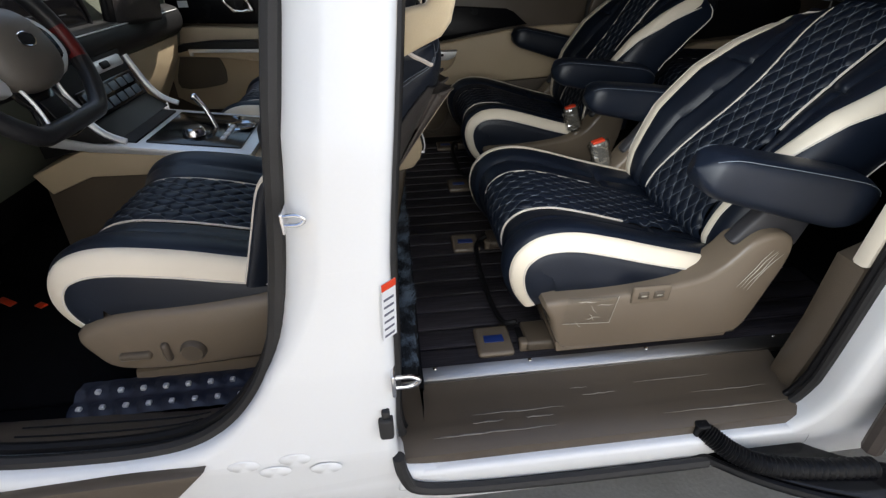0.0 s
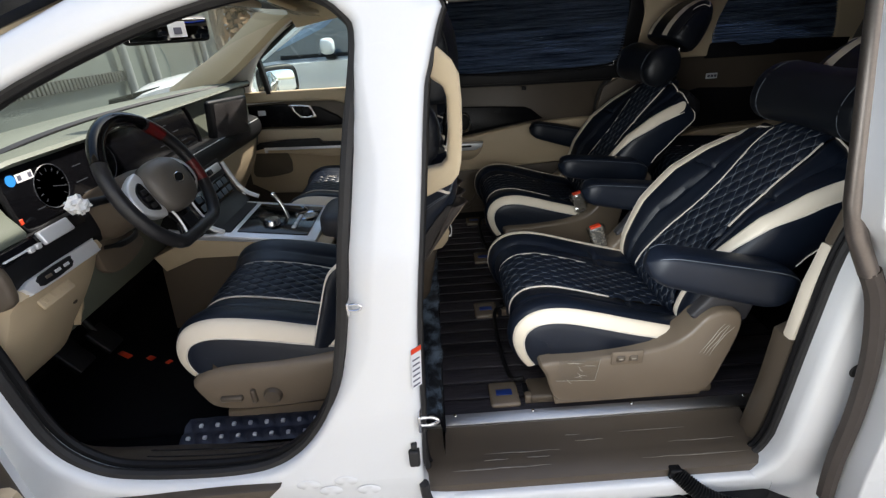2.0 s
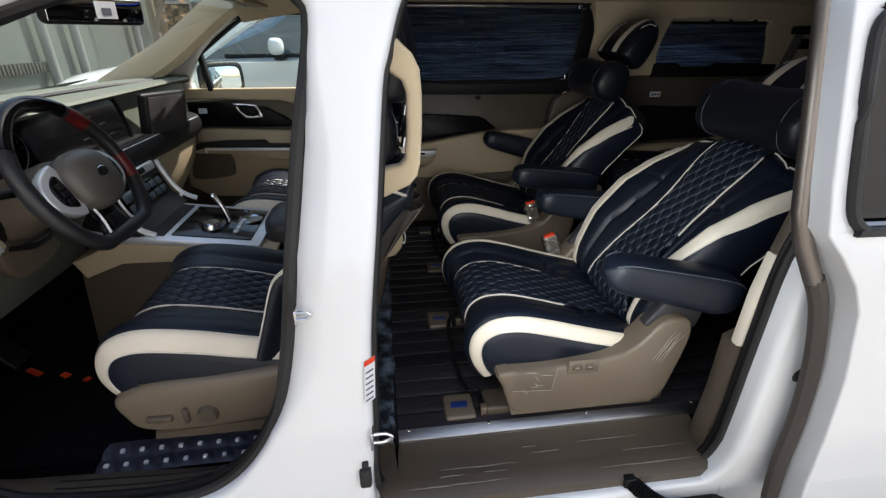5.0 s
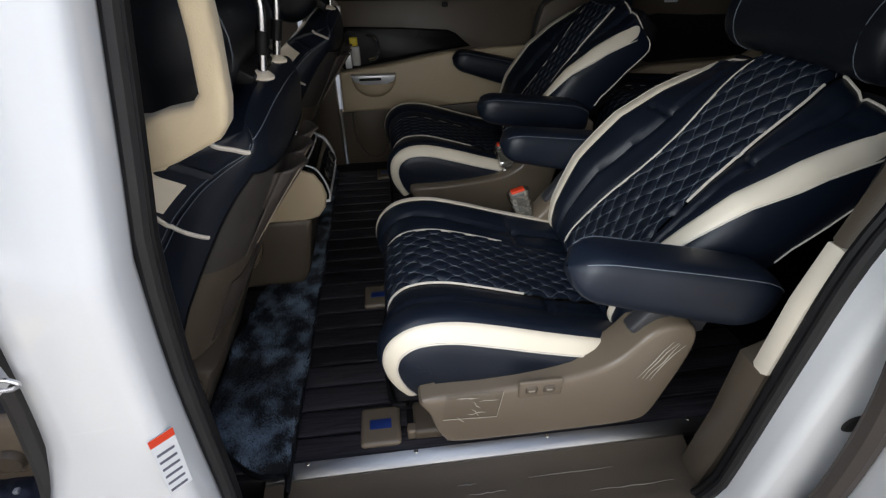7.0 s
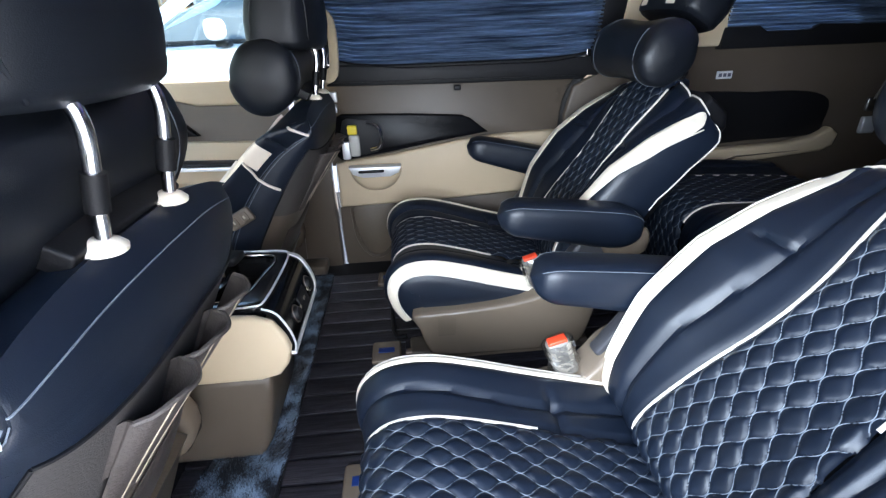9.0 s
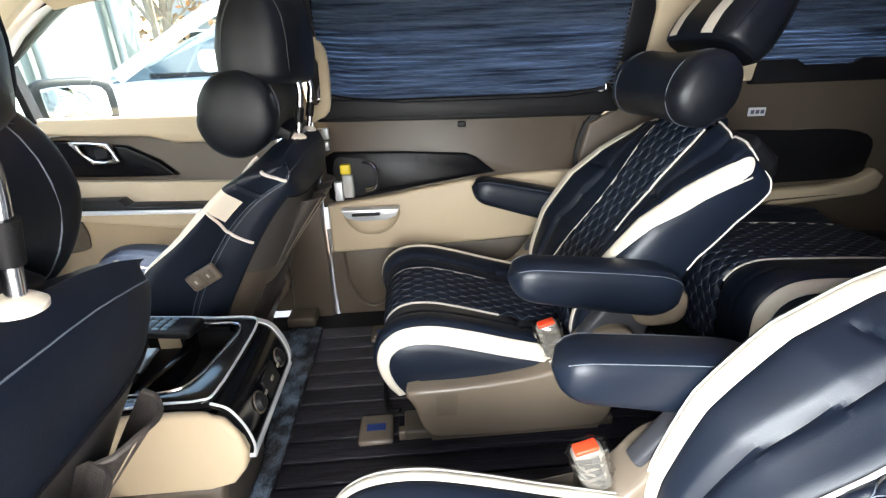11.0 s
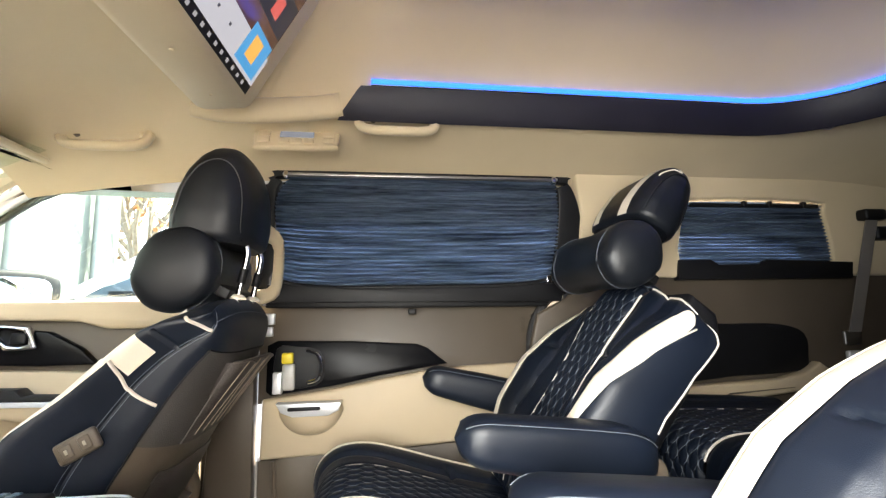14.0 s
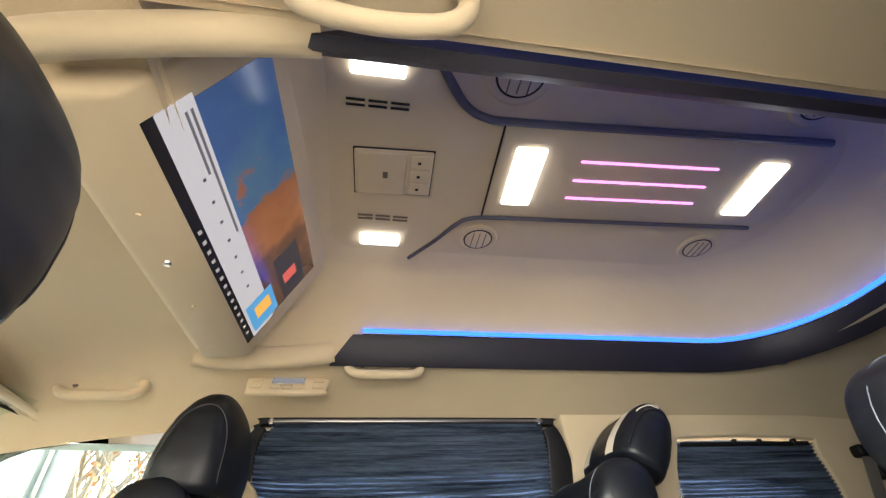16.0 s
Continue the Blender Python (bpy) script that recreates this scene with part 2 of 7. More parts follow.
def tube(pts, r, n=8, closed=False, flat=1.0):
    """A round cord along points; r may be a list."""
    P = [Vector(p) for p in pts]
    k = len(P)
    vs, fs = [], []
    up = Vector((0.13, 0.27, 0.95))
    prev = None
    for i, p in enumerate(P):
        a = P[(i - 1) % k] if closed or i > 0 else P[0]
        b = P[(i + 1) % k] if closed or i + 1 < k else P[-1]
        d = (b - a).normalized() if (b - a).length > 1e-9 else Vector((1, 0, 0))
        side = (up - d * up.dot(d)) if prev is None else (prev - d * prev.dot(d))
        if side.length < 1e-6:
            side = d.orthogonal()
        side.normalize()
        prev = side
        other = d.cross(side)
        rr = r[i] if isinstance(r, (list, tuple)) else r
        for j in range(n):
            w = 2 * math.pi * j / n
            vs.append(tuple(p + side * (rr * math.cos(w)) + other * (rr * flat * math.sin(w))))
    for i in range(k if closed else k - 1):
        for j in range(n):
            a, b = i * n + j, i * n + (j + 1) % n
            c, d = ((i + 1) % k) * n + (j + 1) % n, ((i + 1) % k) * n + j
            fs.append((a, b, c, d))
    if not closed:
        fs.append(tuple(range(n))[::-1])
        fs.append(tuple((k - 1) * n + j for j in range(n)))
    return vs, fs


def grid(fn, nu, nv):
    vs = [tuple(fn(i / nu, j / nv)) for i in range(nu + 1) for j in range(nv + 1)]
    fs = [(i * (nv + 1) + j, (i + 1) * (nv + 1) + j, (i + 1) * (nv + 1) + j + 1, i * (nv + 1) + j + 1) for i in range(nu) for j in range(nv)]
    return vs, fs


def sheet(fn, nu, nv, thick):
    """A grid with thickness: the same sheet twice, with a rim. thick: a vector."""
    v, f = grid(fn, nu, nv)
    t = Vector(thick)
    n = len(v)
    back = [tuple(Vector(p) + t) for p in v]
    fs = list(f) + [tuple(i + n for i in g)[::-1] for g in f]
    rim = [i * (nv + 1) for i in range(nu + 1)] + [nu * (nv + 1) + j for j in range(1, nv + 1)] + [i * (nv + 1) + nv for i in range(nu - 1, -1, -1)] + [j for j in range(nv - 1, 0, -1)]
    for a, b in zip(rim, rim[1:] + rim[:1]):
        fs.append((a, a + n, b + n, b))
    return v + back, fs


def loft(rings, caps=True):
    n = len(rings[0])
    vs = [tuple(p) for r in rings for p in r]
    fs = []
    for i in range(len(rings) - 1):
        for j in range(n):
            fs.append((i * n + j, i * n + (j + 1) % n, (i + 1) * n + (j + 1) % n, (i + 1) * n + j))
    if caps:
        fs.append(tuple(range(n))[::-1])
        fs.append(tuple((len(rings) - 1) * n + j for j in range(n)))
    return vs, fs


def lathe(profile, n=24, m=None):
    """Profile of (radius, height) turned about z, then placed by m."""
    rings = [[(r * math.cos(2 * math.pi * j / n), r * math.sin(2 * math.pi * j / n), h) for j in range(n)] for r, h in profile]
    g = loft(rings)
    return moved(g, m) if m else g


def blob(c, rad, e=0.6, nu=16, nv=24, m=None, squash=None):
    """A cushion-like rounded block (superellipsoid)."""
    def sp(w, p):
        return math.copysign(abs(w) ** p, w)
    def f(u, v):
        a, b = (u - 0.5) * math.pi * 0.998, v * 2 * math.pi
        p = Vector((rad[0] * sp(math.cos(a), e) * sp(math.cos(b), e), rad[1] * sp(math.cos(a), e) * sp(math.sin(b), e), rad[2] * sp(math.sin(a), e)))
        if squash:
            p = squash(p)
        return p
    g = grid(f, nu, nv)
    g = moved(g, Matrix.Translation(c) @ (m if m else Matrix.Identity(4)))
    return g


def plate(outer, holes, y0, y1, warp=None, bev=0.008, step=None):
    """A sheet in the x-z plane with openings, from y0 to y1, rounded at the rims. warp bends it."""
    cu = bpy.data.curves.new("tmp", "CURVE")
    cu.dimensions = "2D"
    cu.fill_mode = "BOTH"
    cu.extrude = abs(y1 - y0) / 2 - bev
    cu.bevel_depth = bev
    cu.bevel_resolution = 2
    cu.offset = -bev
    for line in [outer, *holes]:
        sp = cu.splines.new("POLY")
        sp.points.add(len(line) - 1)
        for p, q in zip(sp.points, line):
            p.co = (q[0], q[1], 0, 1)
        sp.use_cyclic_u = True
    ob = bpy.data.objects.new("tmp", cu)
    scene.collection.objects.link(ob)
    dg = bpy.context.evaluated_depsgraph_get()
    me = bpy.data.meshes.new_from_object(ob.evaluated_get(dg))
    bm = bmesh.new()
    bm.from_mesh(me)
    bmesh.ops.remove_doubles(bm, verts=bm.verts[:], dist=0.0004)
    for z in (step or ()):
        bmesh.ops.bisect_plane(bm, geom=bm.verts[:] + bm.edges[:] + bm.faces[:], plane_co=(0, z, 0), plane_no=(0, 1, 0))
    ym = (y0 + y1) / 2
    for v in bm.verts:
        x, z, d = v.co
        q = Vector((x, ym + d, z))
        v.co = warp(q) if warp else q
    bmesh.ops.recalc_face_normals(bm, faces=bm.faces[:])
    bpy.data.objects.remove(ob)
    bpy.data.meshes.remove(me)
    bpy.data.curves.remove(cu)
    return from_bm(bm)


def lerp_list(t, ks, vs):
    return float(np.interp(t, ks, vs))


# ---- car shell ----
def lean(q):
    """The side of the body leans inwards above the belt line and tucks in at the sill."""
    s = 1 if q.y > 0 else -1
    d = 0.28 * max(0.0, q.z - 1.08) + 0.12 * max(0.0, 0.5 - q.z)
    return Vector((q.x, q.y - s * d, q.z))


HOLE_FRONT = [(-.150, 1.49), (-.135, 1.44), (-.168, 1.263), (-.214, .972), (-.236, .857), (-.262, .751), (-.305, .661), (-.368, .583), (-.445, .535), (-.54, .518), (-.66, .519),
              (-.77, .529), (-.845, .549), (-.905, .600), (-.937, .668), (-.952, .763), (-.962, .88), (-.985, 1.02), (-1.03, 1.15), (-.94, 1.295), (-.78, 1.392), (-.55, 1.480), (-.35, 1.530), (-.22, 1.530)]
HOLE_SLIDE = [(.06, 1.53), (.02, 1.49), (-.01, 1.40), (-.022, 1.348), (-.043, 1.152), (-.069, .907), (-.080, .65), (-.088, .50), (-.078, .42), (-.04, .395),
              (.3, .385), (.68, .385), (.755, .41), (.785, .5), (.795, .8), (.805, 1.0), (.84, 1.12), (.885, 1.25), (.89, 1.42), (.85, 1.51), (.76, 1.535)]
SIDE = [(-2.05, .42), (-1.95, .28), (-1.75, .25), (-1.70, .50), (-1.55, .66), (-1.38, .70), (-1.21, .64), (-1.07, .48), (-1.02, .25), (1.62, .25), (1.68, .50), (1.82, .66), (2.0, .70), (2.18, .64), (2.32, .48), (2.36, .28),
        (2.78, .30), (2.86, .6), (2.84, 1.05), (2.72, 1.35), (2.58, 1.62), (1.6, 1.66), (.4, 1.66), (-.25, 1.61), (-.60, 1.54), (-.95, 1.40), (-1.25, 1.26), (-1.42, 1.17), (-1.75, 1.12), (-2.0, .95), (-2.08, .65)]
STEPS = [0.35, 0.5, 0.7, 0.9, 1.08, 1.2, 1.32, 1.44, 1.55]


def flat_line(line, n=4):
    return [(p.x, p.y) for p in smooth_line([(a, b, 0) for a, b in line], n, True)]


HF, HS = flat_line(HOLE_FRONT), flat_line(HOLE_SLIDE)
QWIN = flat_line([(1.28, 1.27), (1.95, 1.26), (2.10, 1.30), (1.98, 1.48), (1.88, 1.52), (1.35, 1.53), (1.25, 1.46)], 3)

body = thing("minivan_body", (0.4, 0, 0), "white painted minivan body shell standing on worn concrete", "car body", kind="structure")


def pillar_bend(q):
    """The outer corner of the middle pillar is rounded far back from the front opening."""
    xe = lerp_list(q.z, [.535, .583, .661, .751, .857, .972, 1.263, 1.44, 1.5], [-.445, -.368, -.305, -.262, -.236, -.214, -.168, -.135, -.15])
    if .66 < q.z < 1.5 and abs(q.x - xe) < .12 and q.y < -.912:
        ramp = min(1.0, max(0.0, (q.z - .70) / .16)) * min(1.0, max(0.0, (1.40 - q.z) / .16))
        ramp *= min(1.0, 1.25 * (1 - abs(q.x - xe) / .12))
        q = Vector((q.x + .045 * ramp * min(1.0, (-.912 - q.y) / .034), q.y, q.z))
    return lean(q)


part("side_panel", plate(SIDE, [HF, HS, QWIN], -0.950, -0.875, pillar_bend, 0.02, STEPS), PAINT, body, "glossy white side panel with two door openings")
for line, nm in ((HF, "door_seal"), (HS, "door_seal")):
    yo = -.912 if line is HF else -.894
    deep = lambda x: .022 if line is HS and x < .3 else 0
    ring = [lean(Vector((x, yo + deep(x), z))) for x, z in line]
    cx = sum(p.x for p in ring) / len(ring)
    cz = sum(p.z for p in ring) / len(ring)
    rs = .013 if line is HF else .010
    part(nm, tube(ring, rs, 8, True), RUBBER, body, "black rubber door seal")
    off = .003 if line is HF else .004
    inner = [lean(Vector((x + (off if x < cx else -off), yo + deep(x) + (.026 if line is HF else .015), z + (off if z < cz else -off)))) for x, z in line]
    part("seal_lip", tube(inner, rs - .002, 8, True), BLACK, body, "inner seal lip")
# inner lining of the pillars on the near side
part("b_pillar_trim", prism([(-.225, 1.0), (-.15, 1.32), (-.12, 1.56), (-.03, 1.56), (-.055, 1.3), (-.09, 1.0), (-.115, .5), (-.29, .5), (-.27, .72)], "y", -0.872, -0.78, 0.012), TAUPE, body, "taupe pillar lining", warp=lean)
part("c_pillar_trim_low", prism([(.772, .40), (.778, .60), (.780, .76), (.86, .80), (1.10, .80), (1.10, .40)], "y", -0.872, -0.80, 0.02), TAUPE, body, "taupe lower pillar lining", warp=lean)
part("c_pillar_trim", prism([(.778, .762), (.784, .90), (.80, 1.0), (.90, 1.0), (.90, .762)], "y", -0.874, -0.838, 0.010), CREAM, body, "cream pillar insert", warp=lean)
part("c_pillar_trim_top", prism([(.802, 1.0), (.828, 1.1), (.864, 1.2), (.888, 1.3), (.895, 1.42), (.90, 1.56), (1.15, 1.58), (1.2, 1.0)], "y", -0.874, -0.838, 0.012), TAUPE, body, warp=lean)
part("c_pillar_inner", prism([(.90, .80), (.93, 1.2), (.95, 1.56), (1.2, 1.58), (1.2, .80)], "y", -0.846, -0.80, 0.012), BLACK, body, warp=lean)
part("roof_skin", grid(lambda u, v: (-.62 + 3.2 * u, -.80 + 1.6 * v, 1.60 + .42 * max(0.0, math.sin(math.pi * min(1, max(0, (u - .02) / .96)))) ** .45 * max(0.0, math.cos((v - .5) * math.pi)) ** .35), 40, 24), PAINT, body, "white raised roof")
part("hood", sheet(lambda u, v: (-1.40 - .66 * u, -.86 + 1.72 * v, 1.16 + .05 * math.sin(math.pi * v) - .08 * u - .22 * u ** 4), 16, 16, (0, 0, -.03)), PAINT, body, "white bonnet")
part("nose", prism([(-.93, .28), (-.93, .84), (-.8, .98), (.8, .98), (.93, .84), (.93, .28)], "x", -2.10, -1.98, 0.05), PAINT, body)
part("tail", prism([(-.93, .30), (-.93, 1.0), (-.80, 1.55), (.80, 1.55), (.93, 1.0), (.93, .30)], "x", 2.66, 2.76, 0.04), PAINT, body)
# unseen block added to stop sun leaking in behind the roof
part("tailgate_header", rbox(2.50, 2.74, -.80, .80, 1.535, 1.66, .02), PAINT, body)
part("underbody", rbox(-1.9, 2.7, -.9, .9, .26, .33, .03), BLACK, body)
part("firewall", rbox(-1.50, -1.44, -.88, .88, .33, 1.14, .01), BLACK, body)
part("rocker_cover", prism([(-.90, .50), (-.42, .515), (-.44, .555), (-.50, .47), (-.86, .455)][:2] + [(-.50, .43), (-.86, .42)], "y", -0.97, -0.94, 0.008), TAUPE, body, "taupe plastic sill cover")
for x, z, k in ((-.190, .985, .55), (-.075, .677, .9)):
    s = thing("door_striker", (x, -.95, z), "chrome door striker loop on the white pillar", "striker", "door strikers")
    part("mount", rbox(x - .012 * k, x - .004 * k, -.962, -.932, z - .026 * k, z + .026 * k, .003 * k), CHROME, s)
    part("loop", tube(smooth_line([(x + a * k, -.951, z + b * k) for a, b in ((-.006, .012), (.02, .013), (.034, .006), (.038, 0), (.034, -.006), (.02, -.012), (-.006, -.012))], 3), .0045 * k, 8), CHROME, s)
stop = thing("door_stop", (-.10, -.95, .575), "black rubber door stop on the pillar", "door stop")
part("stop_pad", rbox(-.115, -.09, -.962, -.94, .545, .595, .006), RUBBER, stop)
part("stop_clip", rbox(-.108, -.094, -.96, -.945, .600, .615, .004), RUBBER, stop)
for k, (x, z) in enumerate(((-.36, .50), (-.27, .505), (-.31, .475), (-.22, .47))):
    part("body_plug", lathe([(.0, .002), (.014, .002), (.016, .0), (.0, -.002)], 14, Matrix.Translation((x, -.951, z)) @ Matrix.Rotation(radians(90), 4, "X") @ Matrix.Scale(1.8, 4, (1, 0, 0))), PAINT, body)
part("jamb_plug", lathe([(0, .004), (.016, .003), (.019, 0), (0, -.002)], 16, Matrix.Translation((.875, -.951, .735)) @ Matrix.Rotation(radians(90), 4, "X")), RUBBER, body, "black rubber plug")
tag = thing("tyre_label", (-.093, -.952, .82), "small white label with a red bar stuck to the pillar", "label")
part("label_sheet", moved(rbox(-.014, .014, -.0006, .0006, -.05, .05, .0003, 1), Matrix.Translation((-.0772, -.9458, .825)) @ Matrix.Rotation(radians(45), 4, "Z") @ Matrix.Rotation(radians(4), 4, "Y")), PAPER, tag)
part("label_bar", moved(rbox(-.014, .014, -.0012, .0002, .038, .05, .0003, 1), Matrix.Translation((-.0772, -.9458, .825)) @ Matrix.Rotation(radians(45), 4, "Z") @ Matrix.Rotation(radians(4), 4, "Y")), ORANGE, tag)
for k in range(6):
    part("label_line", moved(rbox(-.011, .009, -.0012, .0002, -.045 + k * .013, -.041 + k * .013, .0002, 1), Matrix.Translation((-.0772, -.9458, .825)) @ Matrix.Rotation(radians(45), 4, "Z") @ Matrix.Rotation(radians(4), 4, "Y")), INK, tag)

# far side of the shell
WIN_F = flat_line([(-.93, 1.17), (-.60, 1.165), (-.10, 1.165), (-.02, 1.20), (-.03, 1.50), (-.10, 1.545), (-.50, 1.545), (-.62, 1.52), (-.85, 1.36)], 3)
WIN_S = flat_line([(.06, 1.19), (.5, 1.18), (.98, 1.18), (1.07, 1.26), (1.06, 1.42), (1.02, 1.53), (.95, 1.56), (.10, 1.56), (.03, 1.50), (.02, 1.30)], 3)
part("side_panel", plate(SIDE, [WIN_F, WIN_S, QWIN], 0.985, 0.905, lean, 0.02, STEPS), PAINT, body, "glossy white side panel with three windows")


def pane(name, poly, y, m, label):
    w = thing(name, (poly[0][0], y, poly[0][1]), label, "window", kind="structure")
    p = part("glass", prism(poly, "y", y - .002, y + .002, 0), m, w, smooth=False)
    for v in p.data.vertices:
        q = lean(Vector((v.co.x + w.location.x, v.co.y + w.location.y, v.co.z + w.location.z)))
        v.co = q - w.location
    p.visible_shadow = False
    return w


pane("window_1", WIN_F, .945, GLASS, "clear front passenger door window")
pane("window_2", WIN_S, .945, DARKGLASS, "smoked rear door window behind a blind")
pane("window_3", QWIN, .945, DARKGLASS, "smoked rear quarter window behind a blind")
pane("window_4", QWIN, -.91, DARKGLASS, "smoked rear quarter window")
ws = thing("windscreen", (-1.0, 0, 1.3), "clear windscreen with a faint green tint", "window", kind="structure")
wp = part("glass", grid(lambda u, v: (-1.42 + .86 * u - .16 * math.sin(math.pi * u) + .10 * (2 * v - 1) ** 2, (-.86 + .14 * u) + 2 * (.86 - .14 * u) * v, 1.20 + .375 * u), 10, 16), GLASS, ws)
wp.visible_shadow = False
part("frit", grid(lambda u, v: (-1.42 + .05 * u + .10 * (2 * v - 1) ** 2, -.86 + 1.72 * v, 1.202 + .022 * u), 2, 16), BLACK, ws, "black printed border")
part("header_frit", grid(lambda u, v: (-.62 + .06 * u + .10 * (2 * v - 1) ** 2 * (1 - u), -.73 + 1.46 * v, 1.5505 + .026 * u), 2, 16), BLACK, ws, "black printed border")
for s in (-1, 1):
    pil = thing("a_pillar_lining", (-1.0, s * .8, 1.2), "beige cloth covered windscreen pillar", "pillar", "windscreen pillars", "structure")
    line = [(-1.34, -.85, 1.20), (-1.17, -.82, 1.295), (-.92, -.785, 1.445), (-.74, -.755, 1.545), (-.58, -.735, 1.60)]
    if s > 0:
        line = [(-1.31, .85, 1.18), (-1.15, .812, 1.262), (-.985, .785, 1.350), (-.843, .765, 1.446), (-.70, .75, 1.548), (-.56, .735, 1.63)]
    line = smooth_line(line, 4)
    part("lining", tube(line, [(.070 if s < 0 else .078) - .012 * i / len(line) for i in range(len(line))], 10, flat=.6), LINER, pil)
part("roof_edge", tube(smooth_line([(-1.30, -.80, 1.275), (-.95, -.80, 1.442), (-.65, -.785, 1.552), (-.42, -.775, 1.615), (-.1, -.77, 1.66), (.5, -.77, 1.69)], 4), .022, 8), GLOSS, body, "black roof edge trim")
for s, yy in ((-1, -.985), (1, .985)):
    for x in (-1.38, 2.0):
        wh = thing("wheel", (x, s * .88, .34), "black tyre on a silver alloy rim", "wheel", "car wheels")
        rot = Matrix.Translation((x, s * .86, .345)) @ Matrix.Rotation(radians(90), 4, "X")
        ty = part("tyre", lathe([(.22, -.10), (.30, -.11), (.34, -.09), (.345, 0), (.34, .09), (.30, .11), (.22, .10), (.21, 0)], 32, rot), RUBBER, wh)
        part("rim", lathe([(.0, .06), (.06, .07), (.20, .05), (.225, .08), (.225, -.08), (.0, -.06)], 32, rot), SILVER, wh)

# ---- floor ----
floor = thing("floor", (0.4, 0, 0.44), "dark wood-look plank floor of the cabin", "floor", kind="structure")
part("floor_pan", rbox(-.30, 2.66, -.745, .86, .33, .448, .004), GAP, floor)
part("front_carpet", rbox(-1.44, -.28, -.86, .86, .33, .425, .01), CARPET, floor, "black front carpet")
part("sill_strip", prism([(-.757, .44), (-.757, .452), (-.748, .4605), (-.730, .466), (-.730, .455), (-.745, .448)], "x", -.082, .875, .001), STEEL, floor, "brushed steel edge strip")
for x in (.0, .22, .50, .82):
    part("screw", lathe([(.0, .003), (.004, .002), (.005, 0)], 10, Matrix.Translation((x, -.734, .4655))), CHROME, floor)
part("step", prism([(-.746, .33), (-.746, .446), (-.768, .443), (-.80, .431), (-.82, .4345), (-.84, .428), (-.86, .4315), (-.90, .424), (-.914, .414), (-.917, .385), (-.914, .33)], "x", -.085, .80, .002), TAUPE, floor, "taupe plastic entry step in protective film")
crease = random.Random(8)
# opaque threads; the glints along the film's creases are put into their colour
CREASE = mat("film crease glint", (.20, .18, .155), .12, var=.3, scale=60)
for i in range(16):
    x0, y0 = crease.uniform(-.06, .60), crease.choice((-.800, -.822, -.842, -.862, -.885))
    ln = crease.uniform(.04, .30) if i % 3 else crease.uniform(.02, .06)
    zz = {-.800: .4325, -.822: .4353, -.842: .4300, -.862: .4322, -.885: .4282}[y0]
    part("film_crease", tube([(x0 + ln * k / 8, y0 + crease.uniform(-.0015, .0015), zz) for k in range(9)], [.0004 + .0008 * math.sin(math.pi * k / 8) for k in range(9)], 5), CREASE, floor)
part("painted_sill", rbox(-.10, .80, -.935, -.89, .33, .392, .012), PAINT, floor, "white painted sill")
part("sill_seal", tube(smooth_line([(-.088, -.945, .47), (-.082, -.945, .41), (-.055, -.946, .362), (.06, -.946, .342), (.3, -.946, .334), (.56, -.946, .333)], 5), .012, 8), RUBBER, floor, "black rubber sill seal")
SILL_OUT = [(-.985, 1.0), (-.972, .88), (-.962, .763), (-.946, .672), (-.912, .606), (-.85, .556), (-.77, .536), (-.66, .526), (-.54, .525), (-.45, .541), (-.375, .588), (-.312, .664), (-.27, .752)]
SILL_IN = [(-1.07, 1.0), (-1.07, .86), (-1.06, .74), (-1.04, .635), (-.99, .53), (-.92, .505), (-.80, .497), (-.66, .490), (-.54, .482), (-.45, .480), (-.37, .50), (-.30, .56), (-.25, .66)]
so_, si_ = smooth_line([(a, -.888, b) for a, b in SILL_OUT], 4), smooth_line([(a, -.795, b) for a, b in SILL_IN], 4)
part("front_sill", sheet(lambda u, v: so_[round(u * 48)].lerp(si_[round(u * 48)], v) + Vector((0, 0, .006 * math.sin(math.pi * v))), 48, 6, (0, .004, -.012)), TAUPE, floor, "taupe plastic front sill plate")
for v_ in (.30, .62):
    part("sill_groove", tube([so_[k].lerp(si_[k], v_) + Vector((0, 0, .007)) for k in range(24, 37)], .0018, 5), BLACK, floor)

# ---- headliner ----
def head_z(x, y):
    a = abs(y)
    side = max(0.0, a - .40) / .36
    return 1.665 - .115 * side ** 1.7 - .16 * max(0.0, -x - .05) ** 1.6 - .10 * max(0.0, x - 1.9) ** 1.5


def head_strip(x0, x1, y0, y1, nx, ny):
    return grid(lambda u, v: (x0 + (x1 - x0) * u, y0 + (y1 - y0) * v, head_z(x0 + (x1 - x0) * u, y0 + (y1 - y0) * v)), nx, ny)


def ring_at(z, xf, xr, w, rf, rr, n=7):
    pts = []
    for cx, cy, r, a0 in ((xr - rr, w - rr, rr, 0), (xf + rf, w - rf, rf, 90), (xf + rf, -w + rf, rf, 180), (xr - rr, -w + rr, rr, 270)):
        for k in range(n):
            a = radians(a0 + 90 * k / (n - 1))
            pts.append((cx + r * math.cos(a), cy + r * math.sin(a), z))
    return pts


